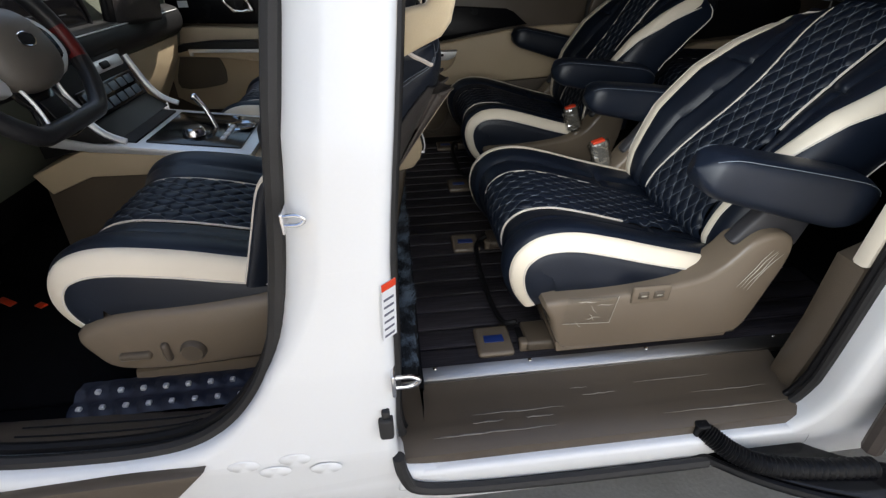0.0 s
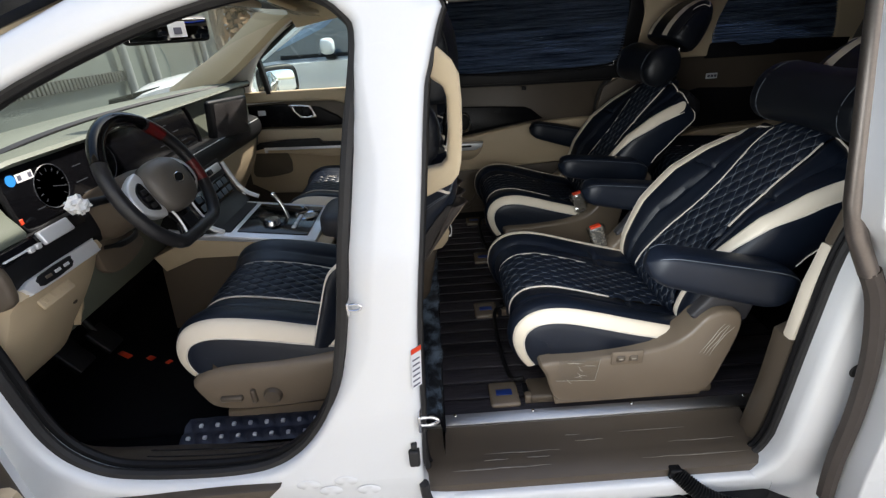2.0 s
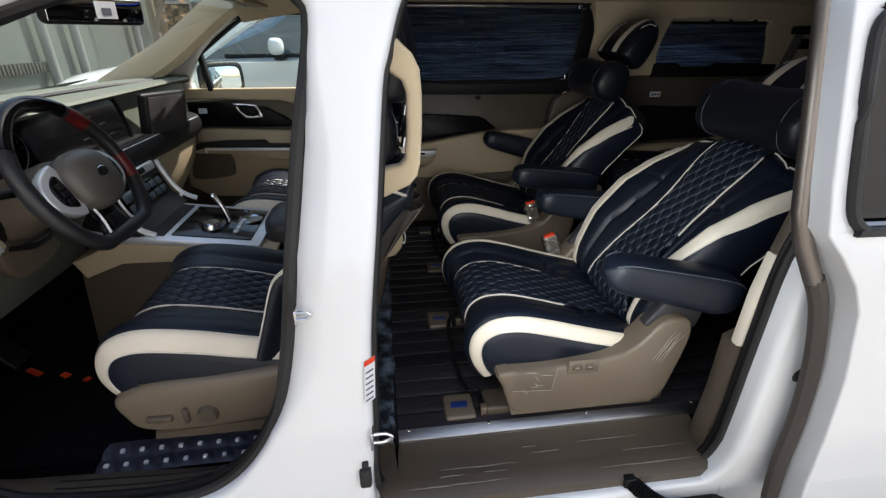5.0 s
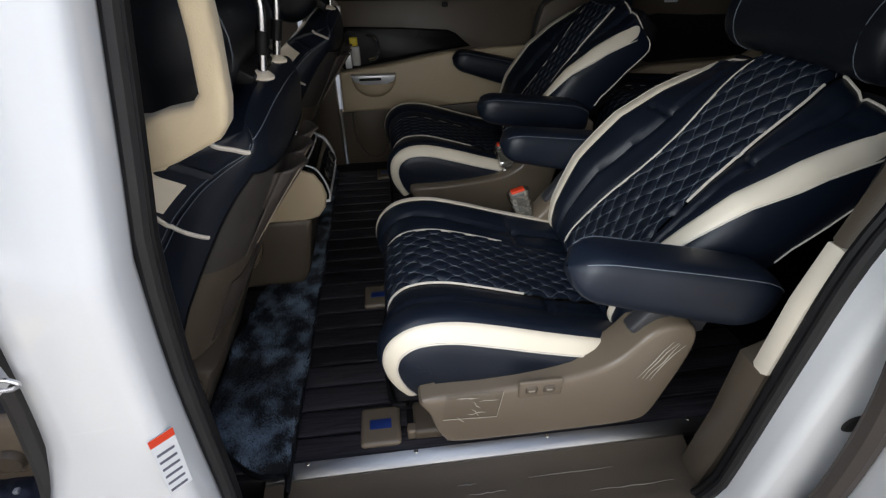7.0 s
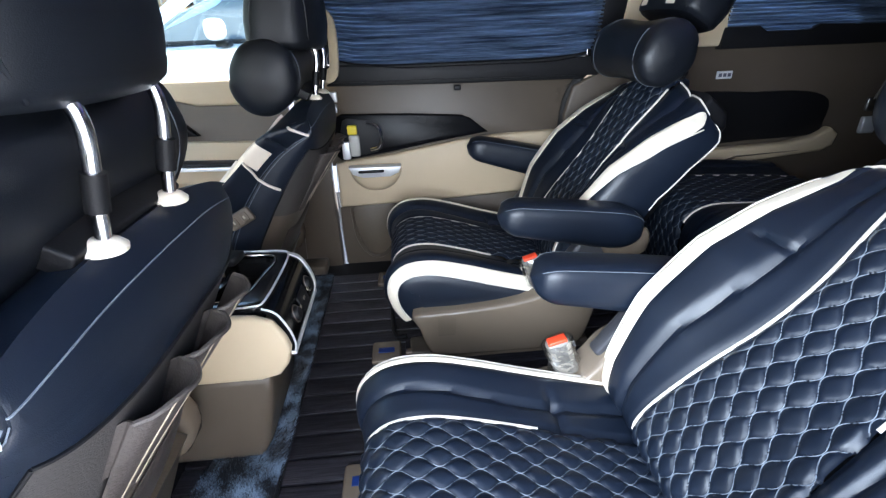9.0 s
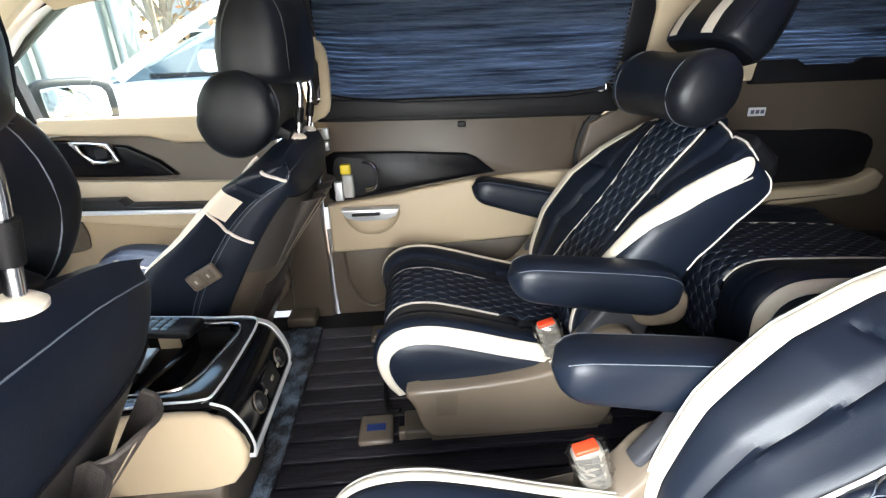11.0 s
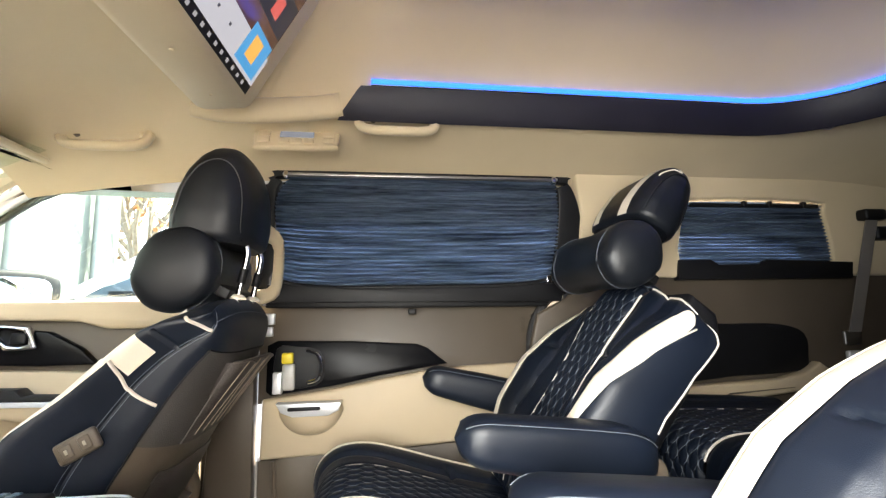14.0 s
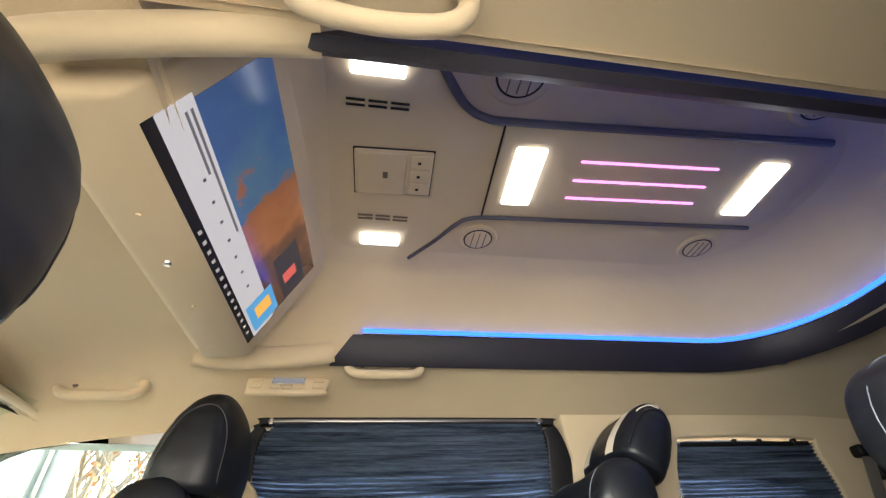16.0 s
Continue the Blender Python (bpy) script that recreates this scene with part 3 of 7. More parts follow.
pod_rings = [ring_at(z, xf, xr, w, rf, rr) for z, xf, xr, w, rf, rr in (
    (1.650, .06, 1.80, .485, .02, .34), (1.70, .07, 1.79, .468, .03, .34), (1.78, .12, 1.76, .445, .04, .34), (1.85, .17, 1.72, .425, .05, .33), (1.90, .20, 1.66, .40, .06, .32), (1.922, .22, 1.62, .37, .07, .30), (1.93, .25, 1.56, .32, .07, .28))]
ceil_geo = join(head_strip(-.62, .07, -.765, .765, 20, 40), head_strip(.07, 1.80, .47, .765, 30, 14), head_strip(.07, 1.80, -.765, -.47, 30, 14), head_strip(1.74, 2.68, -.765, .765, 16, 40), loft(pod_rings, False), ([tuple(p) for p in pod_rings[-1]], [tuple(range(len(pod_rings[-1])))]))
solo("ceiling", ceil_geo, LINER, "cream cloth headliner with a raised roof pod", "ceiling", kind="structure")

# dark band round the pod with its light line
def band_path(n=10):
    pts = [(.27 + (1.44 - .27) * i / 14, .462) for i in range(15)]
    pts += [(1.44 + .34 * math.sin(radians(a)), .462 - .34 * (1 - math.cos(radians(a)))) for a in range(10, 91, 10)]
    pts += [(1.78, .1), (1.78, 0)]
    return [(x, y + .018) for x, y in pts + [(x, -y) for x, y in pts[-2::-1]]]


BP = band_path()


def band_frame(i):
    a, b = Vector(BP[max(0, i - 1)]), Vector(BP[min(len(BP) - 1, i + 1)])
    d = (b - a).normalized()
    return Vector(BP[i]), Vector((d.y, -d.x))


def band(prof):
    rings = []
    for i in range(len(BP)):
        p, nrm = band_frame(i)
        inw = nrm
        first = .055 if i in (0, len(BP) - 1) else 0
        rings.append([(p.x + inw.x * o - (first * (z - 1.64) / .07 * -1 if first else 0), p.y + inw.y * o, z) for o, z in prof])
    return loft(rings)


trim = thing("roof_band", (.9, 0, 1.66), "dark leather band round the roof pod with a blue light line", "trim", kind="structure")
part("band", band([(-.022, 1.640), (-.006, 1.634), (.012, 1.650), (.034, 1.700), (.036, 1.712), (.024, 1.716), (-.005, 1.70)]), mat("dark roof leather", (.014, .013, .022), .5, var=.2, scale=8, bump=.3, bscale=400), trim)
part("band_edge", tube([(band_frame(i)[0].x + band_frame(i)[1].x * .032, band_frame(i)[0].y + band_frame(i)[1].y * .032, 1.716) for i in range(1, len(BP) - 1)], .003, 6), CHROME, trim)
part("light_line", tube([(band_frame(i)[0].x + band_frame(i)[1].x * .026, band_frame(i)[0].y + band_frame(i)[1].y * .026, 1.727) for i in range(1, len(BP) - 1)], .009, 8), LEDBLUE, trim, "blue glowing light line")

# screen at the front of the pod
tv = thing("roof_screen", (.1, 0, 1.63), "wide screen in a cream frame showing a rocky coast", "screen")
TURN = Matrix.Translation((.05, .003, 0)) @ Matrix.Rotation(radians(-3.6), 4, "Z") @ Matrix.Translation((-.05, -.003, 0))
part("housing", moved(prism([(-.078, 1.680), (-.072, 1.622), (-.062, 1.606), (-.045, 1.600), (.040, 1.604), (.055, 1.612), (.205, 1.872), (.21, 1.94), (.09, 1.80)], "y", -.372, .378, .010, 3), TURN), LINER, tv, "cream frame")
TVM = TURN @ Matrix.Translation((.0535, .003, 1.618)) @ Matrix.Scale(.885, 4, (0, 1, 0)) @ Matrix.Rotation(radians(30), 4, "Y")
# local: y across, z up the screen, x out of it
part("bezel", moved(rbox(-.004, .004, -.37, .37, -.004, .285, .003), TVM), GLOSS, tv, "black bezel")


def tvpart(name, y0, y1, z0, z1, col, power=1.0, d=.0055):
    m = glow(name, col, power * .09)
    return part(name, moved(rbox(d - .0008, d, y0, y1, z0, z1, 0), TVM), m, tv, smooth=False)


def tv_picture():
    m = bpy.data.materials.new("screen picture")
    m.use_nodes = True
    nt = m.node_tree
    b = nt.nodes["Principled BSDF"]
    b.inputs["Roughness"].default_value = .15
    tc = nt.nodes.new("ShaderNodeTexCoord")
    sx = nt.nodes.new("ShaderNodeSeparateXYZ")
    nz = nt.nodes.new("ShaderNodeTexNoise")
    nz.inputs["Scale"].default_value = 9
    nz.inputs["Detail"].default_value = 8
    nt.links.new(tc.outputs["Object"], sx.inputs[0])
    nt.links.new(tc.outputs["Object"], nz.inputs["Vector"])
    ad = nt.nodes.new("ShaderNodeMath")
    ad.operation = "MULTIPLY_ADD"
    nt.links.new(nz.outputs[0], ad.inputs[0])
    ad.inputs[1].default_value = .55
    nt.links.new(sx.outputs[1], ad.inputs[2])
    r = nt.nodes.new("ShaderNodeValToRGB")
    cr = r.color_ramp
    cr.elements[0].position, cr.elements[0].color = 0.05, (.020, .060, .17, 1)
    cr.elements[1].position, cr.elements[1].color = 0.62, (.05, .03, .025, 1)
    for p, c in ((.20, (.03, .085, .16, 1)), (.225, (.17, .060, .025, 1)), (.36, (.22, .085, .035, 1)), (.46, (.09, .042, .026, 1))):
        e = cr.elements.new(p)
        e.color = c
    nt.links.new(ad.outputs[0], r.inputs[0])
    nt.links.new(r.outputs[0], b.inputs["Base Color"])
    nt.links.new(r.outputs[0], b.inputs["Emission Color"])
    b.inputs["Emission Strength"].default_value = .055
    return m


part("picture", moved(rbox(.0047, .0055, -.355, .10, .093, .264, 0), TVM), tv_picture(), tv, "rocky coast by a blue sea", smooth=False)
part("picture", moved(rbox(.0047, .0055, .10, .355, .093, .264, 0), TVM), tv_picture(), tv, smooth=False)
tvpart("page", -.365, .365, .022, .093, (.78, .80, .92), .45)
tvpart("toolbar", -.365, .365, .0, .022, (.01, .01, .012), .1)
tvpart("thumbnail", .235, .35, .03, .115, (.06, .30, .62), .8, .0063)
tvpart("thumbnail", .262, .31, .05, .10, (.75, .42, .10), .8, .007)
tvpart("thumbnail", .17, .35, .14, .225, (.05, .05, .06), .4, .0063)
tvpart("thumbnail", .25, .29, .155, .20, (.65, .12, .10), .7, .007)
for k in range(7):
    tvpart("page_mark", -.20 + k * .06, -.193 + k * .06, .055, .061, (.15, .15, .2), .3, .0063)
for k in range(14):
    tvpart("tool_mark", -.10 + k * .032, -.090 + k * .032, .007, .015, (.5, .5, .55), .5, .0063)
for k in range(2):
    tvpart("text_bar", -.34, -.02 - k * .18, .080 - k * .011, .085 - k * .011, (.22, .22, .28), .35, .0063)
for y, r in ((-.02, .007), (-.15, .0045), (.13, .0045), (.30, .003)):
    part("button", lathe([(0, .004), (r, .003), (r * 1.2, 0), (0, -.001)], 14, TURN @ Matrix.Translation((-.004, y, 1.6015)) @ Matrix.Rotation(radians(180), 4, "X")), CHROME if r > .006 else LINER, tv)

for sgn in (-1, 1):
    lip = [(-.075, sgn * .425, 1.632), (.0, sgn * .444, 1.628), (.10, sgn * .456, 1.636), (.20, sgn * .462, 1.648), (.275, sgn * .462, 1.662)]
    part("pod_lip", tube([p + Vector((0, .018, .012)) for p in smooth_line(lip, 4)], [.034] * 17, 12, flat=.8), LINER, tv, "cream padded lip")
# panel on the pod's ceiling
pz = 1.929
panel = thing("roof_panel", (1.0, 0, pz), "beige roof panel with white lamps and lilac light bars", "roof panel", kind="structure")
PM = Matrix.Translation((.65, -.018, 0)) @ Matrix.Rotation(radians(-2.6), 4, "Z") @ Matrix.Translation((-.65, 0, 0))
ROOFRAIL = mat("grey roof rail", (.10, .10, .12), .4, .3)
part("plate", moved(prism([(.65, -.152), (1.46, -.152), (1.51, -.10), (1.51, .10), (1.46, .152), (.65, .152)], "z", pz - .010, pz + .004, .004), PM), LINER, panel)
part("rail", moved(tube(smooth_line([(.46, .36, pz - .004), (.53, .27, pz - .008), (.58, .195, pz - .010), (.62, .163, pz - .012), (.70, .157, pz - .012), (1.0, .157, pz - .012), (1.45, .160, pz - .010)], 5), .006, 8), PM), ROOFRAIL, panel, "dark grey edge rail")
part("rail", moved(tube(smooth_line([(.475, -.30, pz - .004), (.51, -.245, pz - .008), (.55, -.19, pz - .010), (.60, -.163, pz - .012), (.68, -.157, pz - .012), (1.0, -.157, pz - .012), (1.46, -.155, pz - .010)], 5), .010, 8), PM), ROOFRAIL, panel, "dark grey edge rail")
part("front_seam", moved(rbox(.6462, .6492, -.155, .155, pz - .011, pz - .004, 0), PM), BLACK, panel)
for x, y in ((.726, .005), (1.362, .009)):
    part("lamp", moved(rbox(x - .038, x + .038, y - .094, y + .094, pz - .020, pz - .008, .010), PM), LAMPW, panel, "glowing white lamp")
for y in (-.055, .007, .069):
    part("light_bar", moved(rbox(.857, 1.222, y - .0035, y + .0035, pz - .014, pz - .009, .002), PM), LEDPINK, panel, "lilac light bar")
for s, x in ((-1, .298), (1, .330)):
    part("lamp", rbox(x, x + .112, s * .268 - .022, s * .268 + .022, pz - .012, pz, .008), LAMPW, panel, "small glowing white lamp")
    for k in range(3):
        for j in range(2):
            part("slot", rbox(x - .008 + k * .047, x + .032 + k * .047, s * .178 - .009 + j * .013, s * .178 - .004 + j * .013, pz - .005, pz - .001, .001), BLACK if s < 0 else TAUPE2, panel)
for x, y, r in ((.668, .240, .98), (1.363, .216, 1.02), (.641, -.285, 1.22), (1.338, -.315, 1.22)):
    v = thing("air_vent", (x, y, pz), "round beige air vent with a dark ring", "vent", "roof vents")
    M = Matrix.Translation((x, y, pz)) @ Matrix.Rotation(radians(180), 4, "X") @ Matrix.Scale(r, 4)
    part("collar", lathe([(.056, -.004), (.060, .003), (.054, .008), (.044, .007), (.043, .0)], 28, M), LINER, v)
    part("gap_ring", lathe([(.043, .0), (.043, .0075), (.039, .0075), (.039, .0)], 28, M), BLACK, v)
    part("disc", lathe([(.039, .0), (.039, .008), (.034, .010), (.0, .011)], 28, M), LINER, v)
    for k in (-2, 0, 2):
        part("fin", moved(rbox(-.0010, .0010, -.032, .032, .010, .0122, 0), M @ Matrix.Translation((k * .009, 0, 0))), TAUPE2, v)
ctrl = thing("roof_switch_panel", (.42, 0, pz), "cream switch panel with a flap and three buttons", "switch panel")
CT = Matrix.Translation((.405, .010, 0)) @ Matrix.Rotation(radians(-2), 4, "Z")
part("gap", moved(rbox(-.096, .096, -.074, .074, pz - .0062, pz - .0015, .002), CT), BLACK, ctrl)
part("surround", moved(rbox(-.094, .094, -.072, .072, pz - .010, pz + .002, .012), CT), LINER, ctrl)
part("flap", moved(rbox(-.088, .030, -.066, .066, pz - .015, pz - .007, .006), CT), LINER, ctrl)
part("flap_mark", moved(rbox(-.026, -.014, -.010, .010, pz - .0158, pz - .0145, .001), CT), TAUPE2, ctrl)
for k in range(3):
    b = part("button", moved(rbox(.038, .088, -.062 + k * .043, -.024 + k * .043, pz - .016, pz - .008, .008), CT), LINER, ctrl)
    part("button_mark", moved(rbox(.056, .064, -.047 + k * .043, -.039 + k * .043, pz - .0172, pz - .0155, .001), CT), BLACK, b)


def grip(x, y, z, s, length=.19):
    g = thing("grab_handle", (x, y, z), "cream folding grab handle on the headliner", "grab handle", "grab handles")
    pts = smooth_line([(x - length / 2, y, z + .012), (x - length / 2 - .006, y - s * .015, z - .016), (x - length / 2 + .02, y - s * .028, z - .036), (x, y - s * .034, z - .040), (x + length / 2 - .02, y - s * .028, z - .036), (x + length / 2 + .006, y - s * .015, z - .016), (x + length / 2, y, z + .012)], 4)
    part("bar", tube(pts, .016, 12, flat=.8), LINER, g)
    part("foot", rbox(x - length / 2 - .018, x - length / 2 + .022, y - .014, y + .018, z - .004, z + .03, .01), LINER, g)
    part("foot", rbox(x + length / 2 - .022, x + length / 2 + .018, y - .014, y + .018, z - .004, z + .03, .01), LINER, g)
    part("hook", lathe([(0, .006), (.007, .005), (.008, 0)], 12, Matrix.Translation((x - length / 2 + .03, y - s * .018, z - .006)) @ Matrix.Rotation(radians(90 * s), 4, "X")), TAUPE, g)


grip(.423, .515, 1.648, 1)
grip(-.33, .590, 1.612, 1)
grip(.352, -.545, 1.635, -1)
clim = thing("climate_panel", (.15, .56, 1.61), "cream roof climate control panel with a small display", "control panel")
CM = Matrix.Translation((.152, .572, 1.607)) @ Matrix.Rotation(radians(-32), 4, "X")
part("face", moved(prism(flat_line([(-.114, .024), (-.100, .040), (-.05, .044), (.05, .042), (.102, .036), (.114, .020), (.108, -.026), (.094, -.038), (-.09, -.043), (-.108, -.034)], 2), "y", -.012, .006, .006, 3), CM), LINER, clim)
part("display", moved(rbox(-.045, .045, -.0145, -.010, -.002, .024, .003), CM), LCD, clim, "grey lit display")
for k in range(3):
    part("button", moved(rbox(-.046 + k * .032, -.018 + k * .032, -.0150, -.010, -.028, -.010, .003), CM), LINER, clim)
for x in (-.085, .085):
    for z in (-.014, .014):
        part("button", moved(rbox(x - .016, x + .016, -.0150, -.010, z - .011, z + .011, .003), CM), LINER, clim)


# ---- seats ----
class Skin:
    """A padded surface: a side path (x, z) with outward normals, swept across by a profile of (reach, y, height)."""

    def __init__(self, path, prof, yc, n=8):
        pts = smooth_line([(x, 0, z) for x, z in path], n)
        d = [0.0]
        for a, b in zip(pts, pts[1:]):
            d.append(d[-1] + (b - a).length)
        self.len = d[-1]
        self.u = [v / d[-1] for v in d]
        self.px, self.pz = [p.x for p in pts], [p.z for p in pts]
        nx, nz = [], []
        for i in range(len(pts)):
            t = pts[min(i + 1, len(pts) - 1)] - pts[max(i - 1, 0)]
            t.normalize()
            nx.append(-t.z)
            nz.append(t.x)
        self.nx, self.nz = nx, nz
        q = smooth_line([(a, b, c) for a, b, c in prof], 6)
        self.q, self.py, self.ph = [p.x for p in q], [p.y for p in q], [p.z for p in q]
        self.yc = yc
        self.seams = []
        self.tucks = []
        self.wide = lambda u: 1.0
        self.high = lambda u: 1.0
        self.wing = None

    def at(self, u, q, lift=0.0):
        a = abs(q)
        y = float(np.interp(a, self.q, self.py)) * self.wide(u)
        h = float(np.interp(a, self.q, self.ph)) * self.high(u)
        if self.wing:
            w = min(1.0, max(0.0, (a - .06) / .16))
            h = float(np.interp(a, self.q, self.ph)) + self.wing(u) * w * w * (3 - 2 * w)
        for u0, q0, q1, depth, width in self.tucks:
            if q0 < a < q1:
                e = min(1.0, (a - q0) / .02, (q1 - a) / .02)
                h -= depth * e * math.exp(-((u + .25 * (a - q0) - u0) / width) ** 2)
        for s, depth, width, side in self.seams:
            if side and side * q < 0:
                continue
            h -= depth * math.exp(-((a - s(u)) / width) ** 2)
        h += lift
        x, z = np.interp(u, self.u, self.px), np.interp(u, self.u, self.pz)
        nx, nz = np.interp(u, self.u, self.nx), np.interp(u, self.u, self.nz)
        return Vector((x + nx * h, self.yc + math.copysign(y, q), z + nz * h))

    def area(self, u0, u1, q0, q1, nu, nq, lift=None):
        def f(a, b):
            u = u0 + (u1 - u0) * a
            lo, hi = q0(u), q1(u)
            q = lo + (hi - lo) * b
            return self.at(u, q, lift(u, q) if lift else 0.0)
        return grid(f, nu, nq)

    def line(self, u0, u1, q, n, lift=0.0):
        return [self.at(u0 + (u1 - u0) * i / n, q(u0 + (u1 - u0) * i / n), lift) for i in range(n + 1)]


QD, QL = 0.0185, 0.062     # quilt: spacing across, wave length along


def wave(k, s):
    return k * QD + (-1) ** (k % 2) * QD * 0.47 * math.sin(2 * math.pi * s / QL)


def puff(s, q):
    k = math.floor(q / QD + 0.5)
    for i in (k - 1, k, k + 1):
        a, b = wave(i, s), wave(i + 1, s)
        if a <= q <= b:
            g = max(1e-6, b - a)
            return 0.0070 * math.sin(math.pi * (q - a) / g) ** 0.6 * min(1.0, g / QD) ** 0.7
    return 0.0


def quilted(skin, name, u0, u1, low, high, parent, nu=90, nq=64, threads=True):
    """The stitched centre panel, with its threads."""
    g = skin.area(u0, u1, low, high, nu, nq, lambda u, q: puff(u * skin.len, q))
    p = part(name, g, NAVY, parent, "navy leather quilted in waves")
    if threads:
        t = []
        for k in range(-12, 13):
            run = []
            n = int((u1 - u0) * skin.len / 0.0032)
            for i in range(n + 1):
                u = u0 + (u1 - u0) * i / n
                q = wave(k, u * skin.len)
                if low(u) + 0.003 < q < high(u) - 0.003:
                    run.append(skin.at(u, q, 0.0024))
                else:
                    if len(run) > 2:
                        t.append(tube(run, 0.0007, 4))
                    run = []
            if len(run) > 2:
                t.append(tube(run, 0.0007, 4))
        if t:
            part("stitching", join(*t), THREAD, p, "pale thread")
    return p


CUSH_PROF = [(0, 0, 0), (.06, .06, .0), (.105, .105, .001), (.15, .15, .008), (.20, .198, .022), (.235, .230, .024), (.262, .254, .012), (.285, .268, -.010), (.31, .276, -.034), (.36, .279, -.085), (.40, .274, -.125)]


WING_PROF = [(0, 0, 0), (.06, .06, 0), (.12, .12, 0), (.18, .18, 0), (.22, .218, 0), (.245, .240, -.004), (.265, .254, -.016), (.285, .262, -.035), (.32, .266, -.07), (.36, .266, -.11), (.40, .26, -.15)]


def pad(root, name, path, prof, yc, pipe, white0, white1, top, u_pipe=(0.02, 0.98), label="", threads=True, wide=None, nu=60, wing=None, inner=None, ear=False, tucks=(), fold=.0045, pipe_in=None, u_out=None):
    """One upholstered pad: quilted centre, navy zones, cream stripe, navy flank, piping. inner: (side, stripe from, stripe to)."""
    sk = Skin(path, prof, yc)
    if wide:
        sk.wide = wide
    sk.wing = wing
    end = prof[-1][0]
    sk.seams = []
    rim_of = {s: (pipe_in if pipe_in and inner and inner[0] == s else pipe) for s in (1, -1)}
    for s in (1, -1):
        pp = rim_of[s]
        sk.seams.append((pp, .008, .008, s))
        w0, w1 = (inner[1], inner[2]) if inner and inner[0] == s else (white0, white1)
        sk.seams += [(w0, .003, .005, s), (w1, .003, .005, s), (lambda u, w0=w0, pp=pp: pp(u) * .52 + w0(u) * .48 + .008 * math.sin(7 * u), fold, .0075, s)]
    sk.tucks = list(tucks)

    def closing(u):
        """The cream stripe ends in a round tip."""
        return max(0.0, 1 - max(0.0, (u - .68) / .17) ** 2.2) ** .6
    base = None
    for s in (1, -1):
        w0, w1 = (inner[1], inner[2]) if inner and inner[0] == s else (white0, white1)
        pp = rim_of[s]
        zone = part("side_zone" if base else name, sk.area(0, top, lambda u: min(s * pp(u), s * w0(u)), lambda u: max(s * pp(u), s * w0(u)), nu, 20), NAVY, base or root, "" if base else label)
        base = base or zone
        rim = lambda u: w1(u) + (end - w1(u)) * (math.sqrt(max(0.0, 1 - (min(1.0, (u - .34) / .53)) ** 2.4)) if ear and u > .34 else 1.0)
        part("flank", sk.area(0, top, lambda u: min(s * w1(u), s * rim(u)), lambda u: max(s * w1(u), s * rim(u)), nu, 10), NAVY, base)
        cut = .85 if ear else top
        if ear:
            part("shoulder_panel", sk.area(.66, top, lambda u: min(s * w0(u), s * w1(u)), lambda u: max(s * w0(u), s * w1(u)), 24, 8), NAVY, base)
            part("cream_stripe", sk.area(0, cut, lambda u: (s * (w0(u) + w1(u)) - (w1(u) - w0(u)) * closing(u)) / 2, lambda u: (s * (w0(u) + w1(u)) + (w1(u) - w0(u)) * closing(u)) / 2, nu, 10, lambda u, q: .0015), CREAM, base, "cream leather stripe")
            part("ear_piping", tube(sk.line(.45, .865, lambda u: s * rim(u), 60, .002), .0024, 6), PIPE, base)
            part("shoulder_piping", tube([sk.at(.925 - .05 * (i / 14) ** 2, s * (.12 + .17 * i / 14), .003) for i in range(15)], .0026, 6), PIPE, base)
        else:
            part("cream_stripe", sk.area(0, cut, lambda u: min(s * w0(u), s * w1(u)), lambda u: max(s * w0(u), s * w1(u)), nu, 8, lambda u, q: .0015), CREAM, base, "cream leather stripe")
        ua, ub = u_out if u_out and not (inner and inner[0] == s) else u_pipe
        part("piping", tube(sk.line(ua, ub, lambda u: s * pp(u), 40, .0065), .0028, 6), PIPE, base, "cream piping")
        part("edge_piping", tube(sk.line(0.01, .79 if ear else top, lambda u: s * w1(u), 40, .003), .0020, 6), PIPE, base)
    quilted(sk, "centre_panel", 0, top, lambda u: -rim_of[-1](u), lambda u: rim_of[1](u), base, threads=threads, nu=190 if threads else 60, nq=96 if threads else 50)
    return sk, base


def arm(root, x, y, z, tilt, length=.36, name="armrest"):
    """Padded armrest hung at its rear end."""
    M = Matrix.Translation((x, y, z)) @ Matrix.Rotation(radians(tilt), 4, "Y")
    def f(u, v):
        a = v * 2 * math.pi
        s = u
        xx = -length * (1 - s) + .045
        e = 1.0
        if s < .15:
            e = math.sqrt(max(0, 1 - ((.15 - s) / .15) ** 2))
        if s > .78:
            e = math.sqrt(max(0, 1 - ((s - .78) / .22) ** 2))
        hh = (.042 + .013 * math.sin(min(1, s * 1.15) * math.pi * .5) ** 1.3) * max(e, .02)
        ww = .047 * max(e, .02) ** .7
        cy, cz = math.copysign(abs(math.cos(a)) ** .55, math.cos(a)), math.copysign(abs(math.sin(a)) ** .62, math.sin(a))
        return M @ Vector((xx, ww * cy, hh * cz - .012 * s))
    g = grid(f, 30, 28)
    p = part(name, g, NAVY, root, "navy leather armrest")
    for sgn in (1, -1):
        ln = [f(i / 30, .125 if sgn > 0 else .375) for i in range(1, 30)]
        ln = [Vector(q) + (M.to_3x3() @ Vector((0, sgn * .0015, .001))) for q in ln]
        part("arm_stitch", tube(ln, .0008, 5), THREAD, p)
    return p


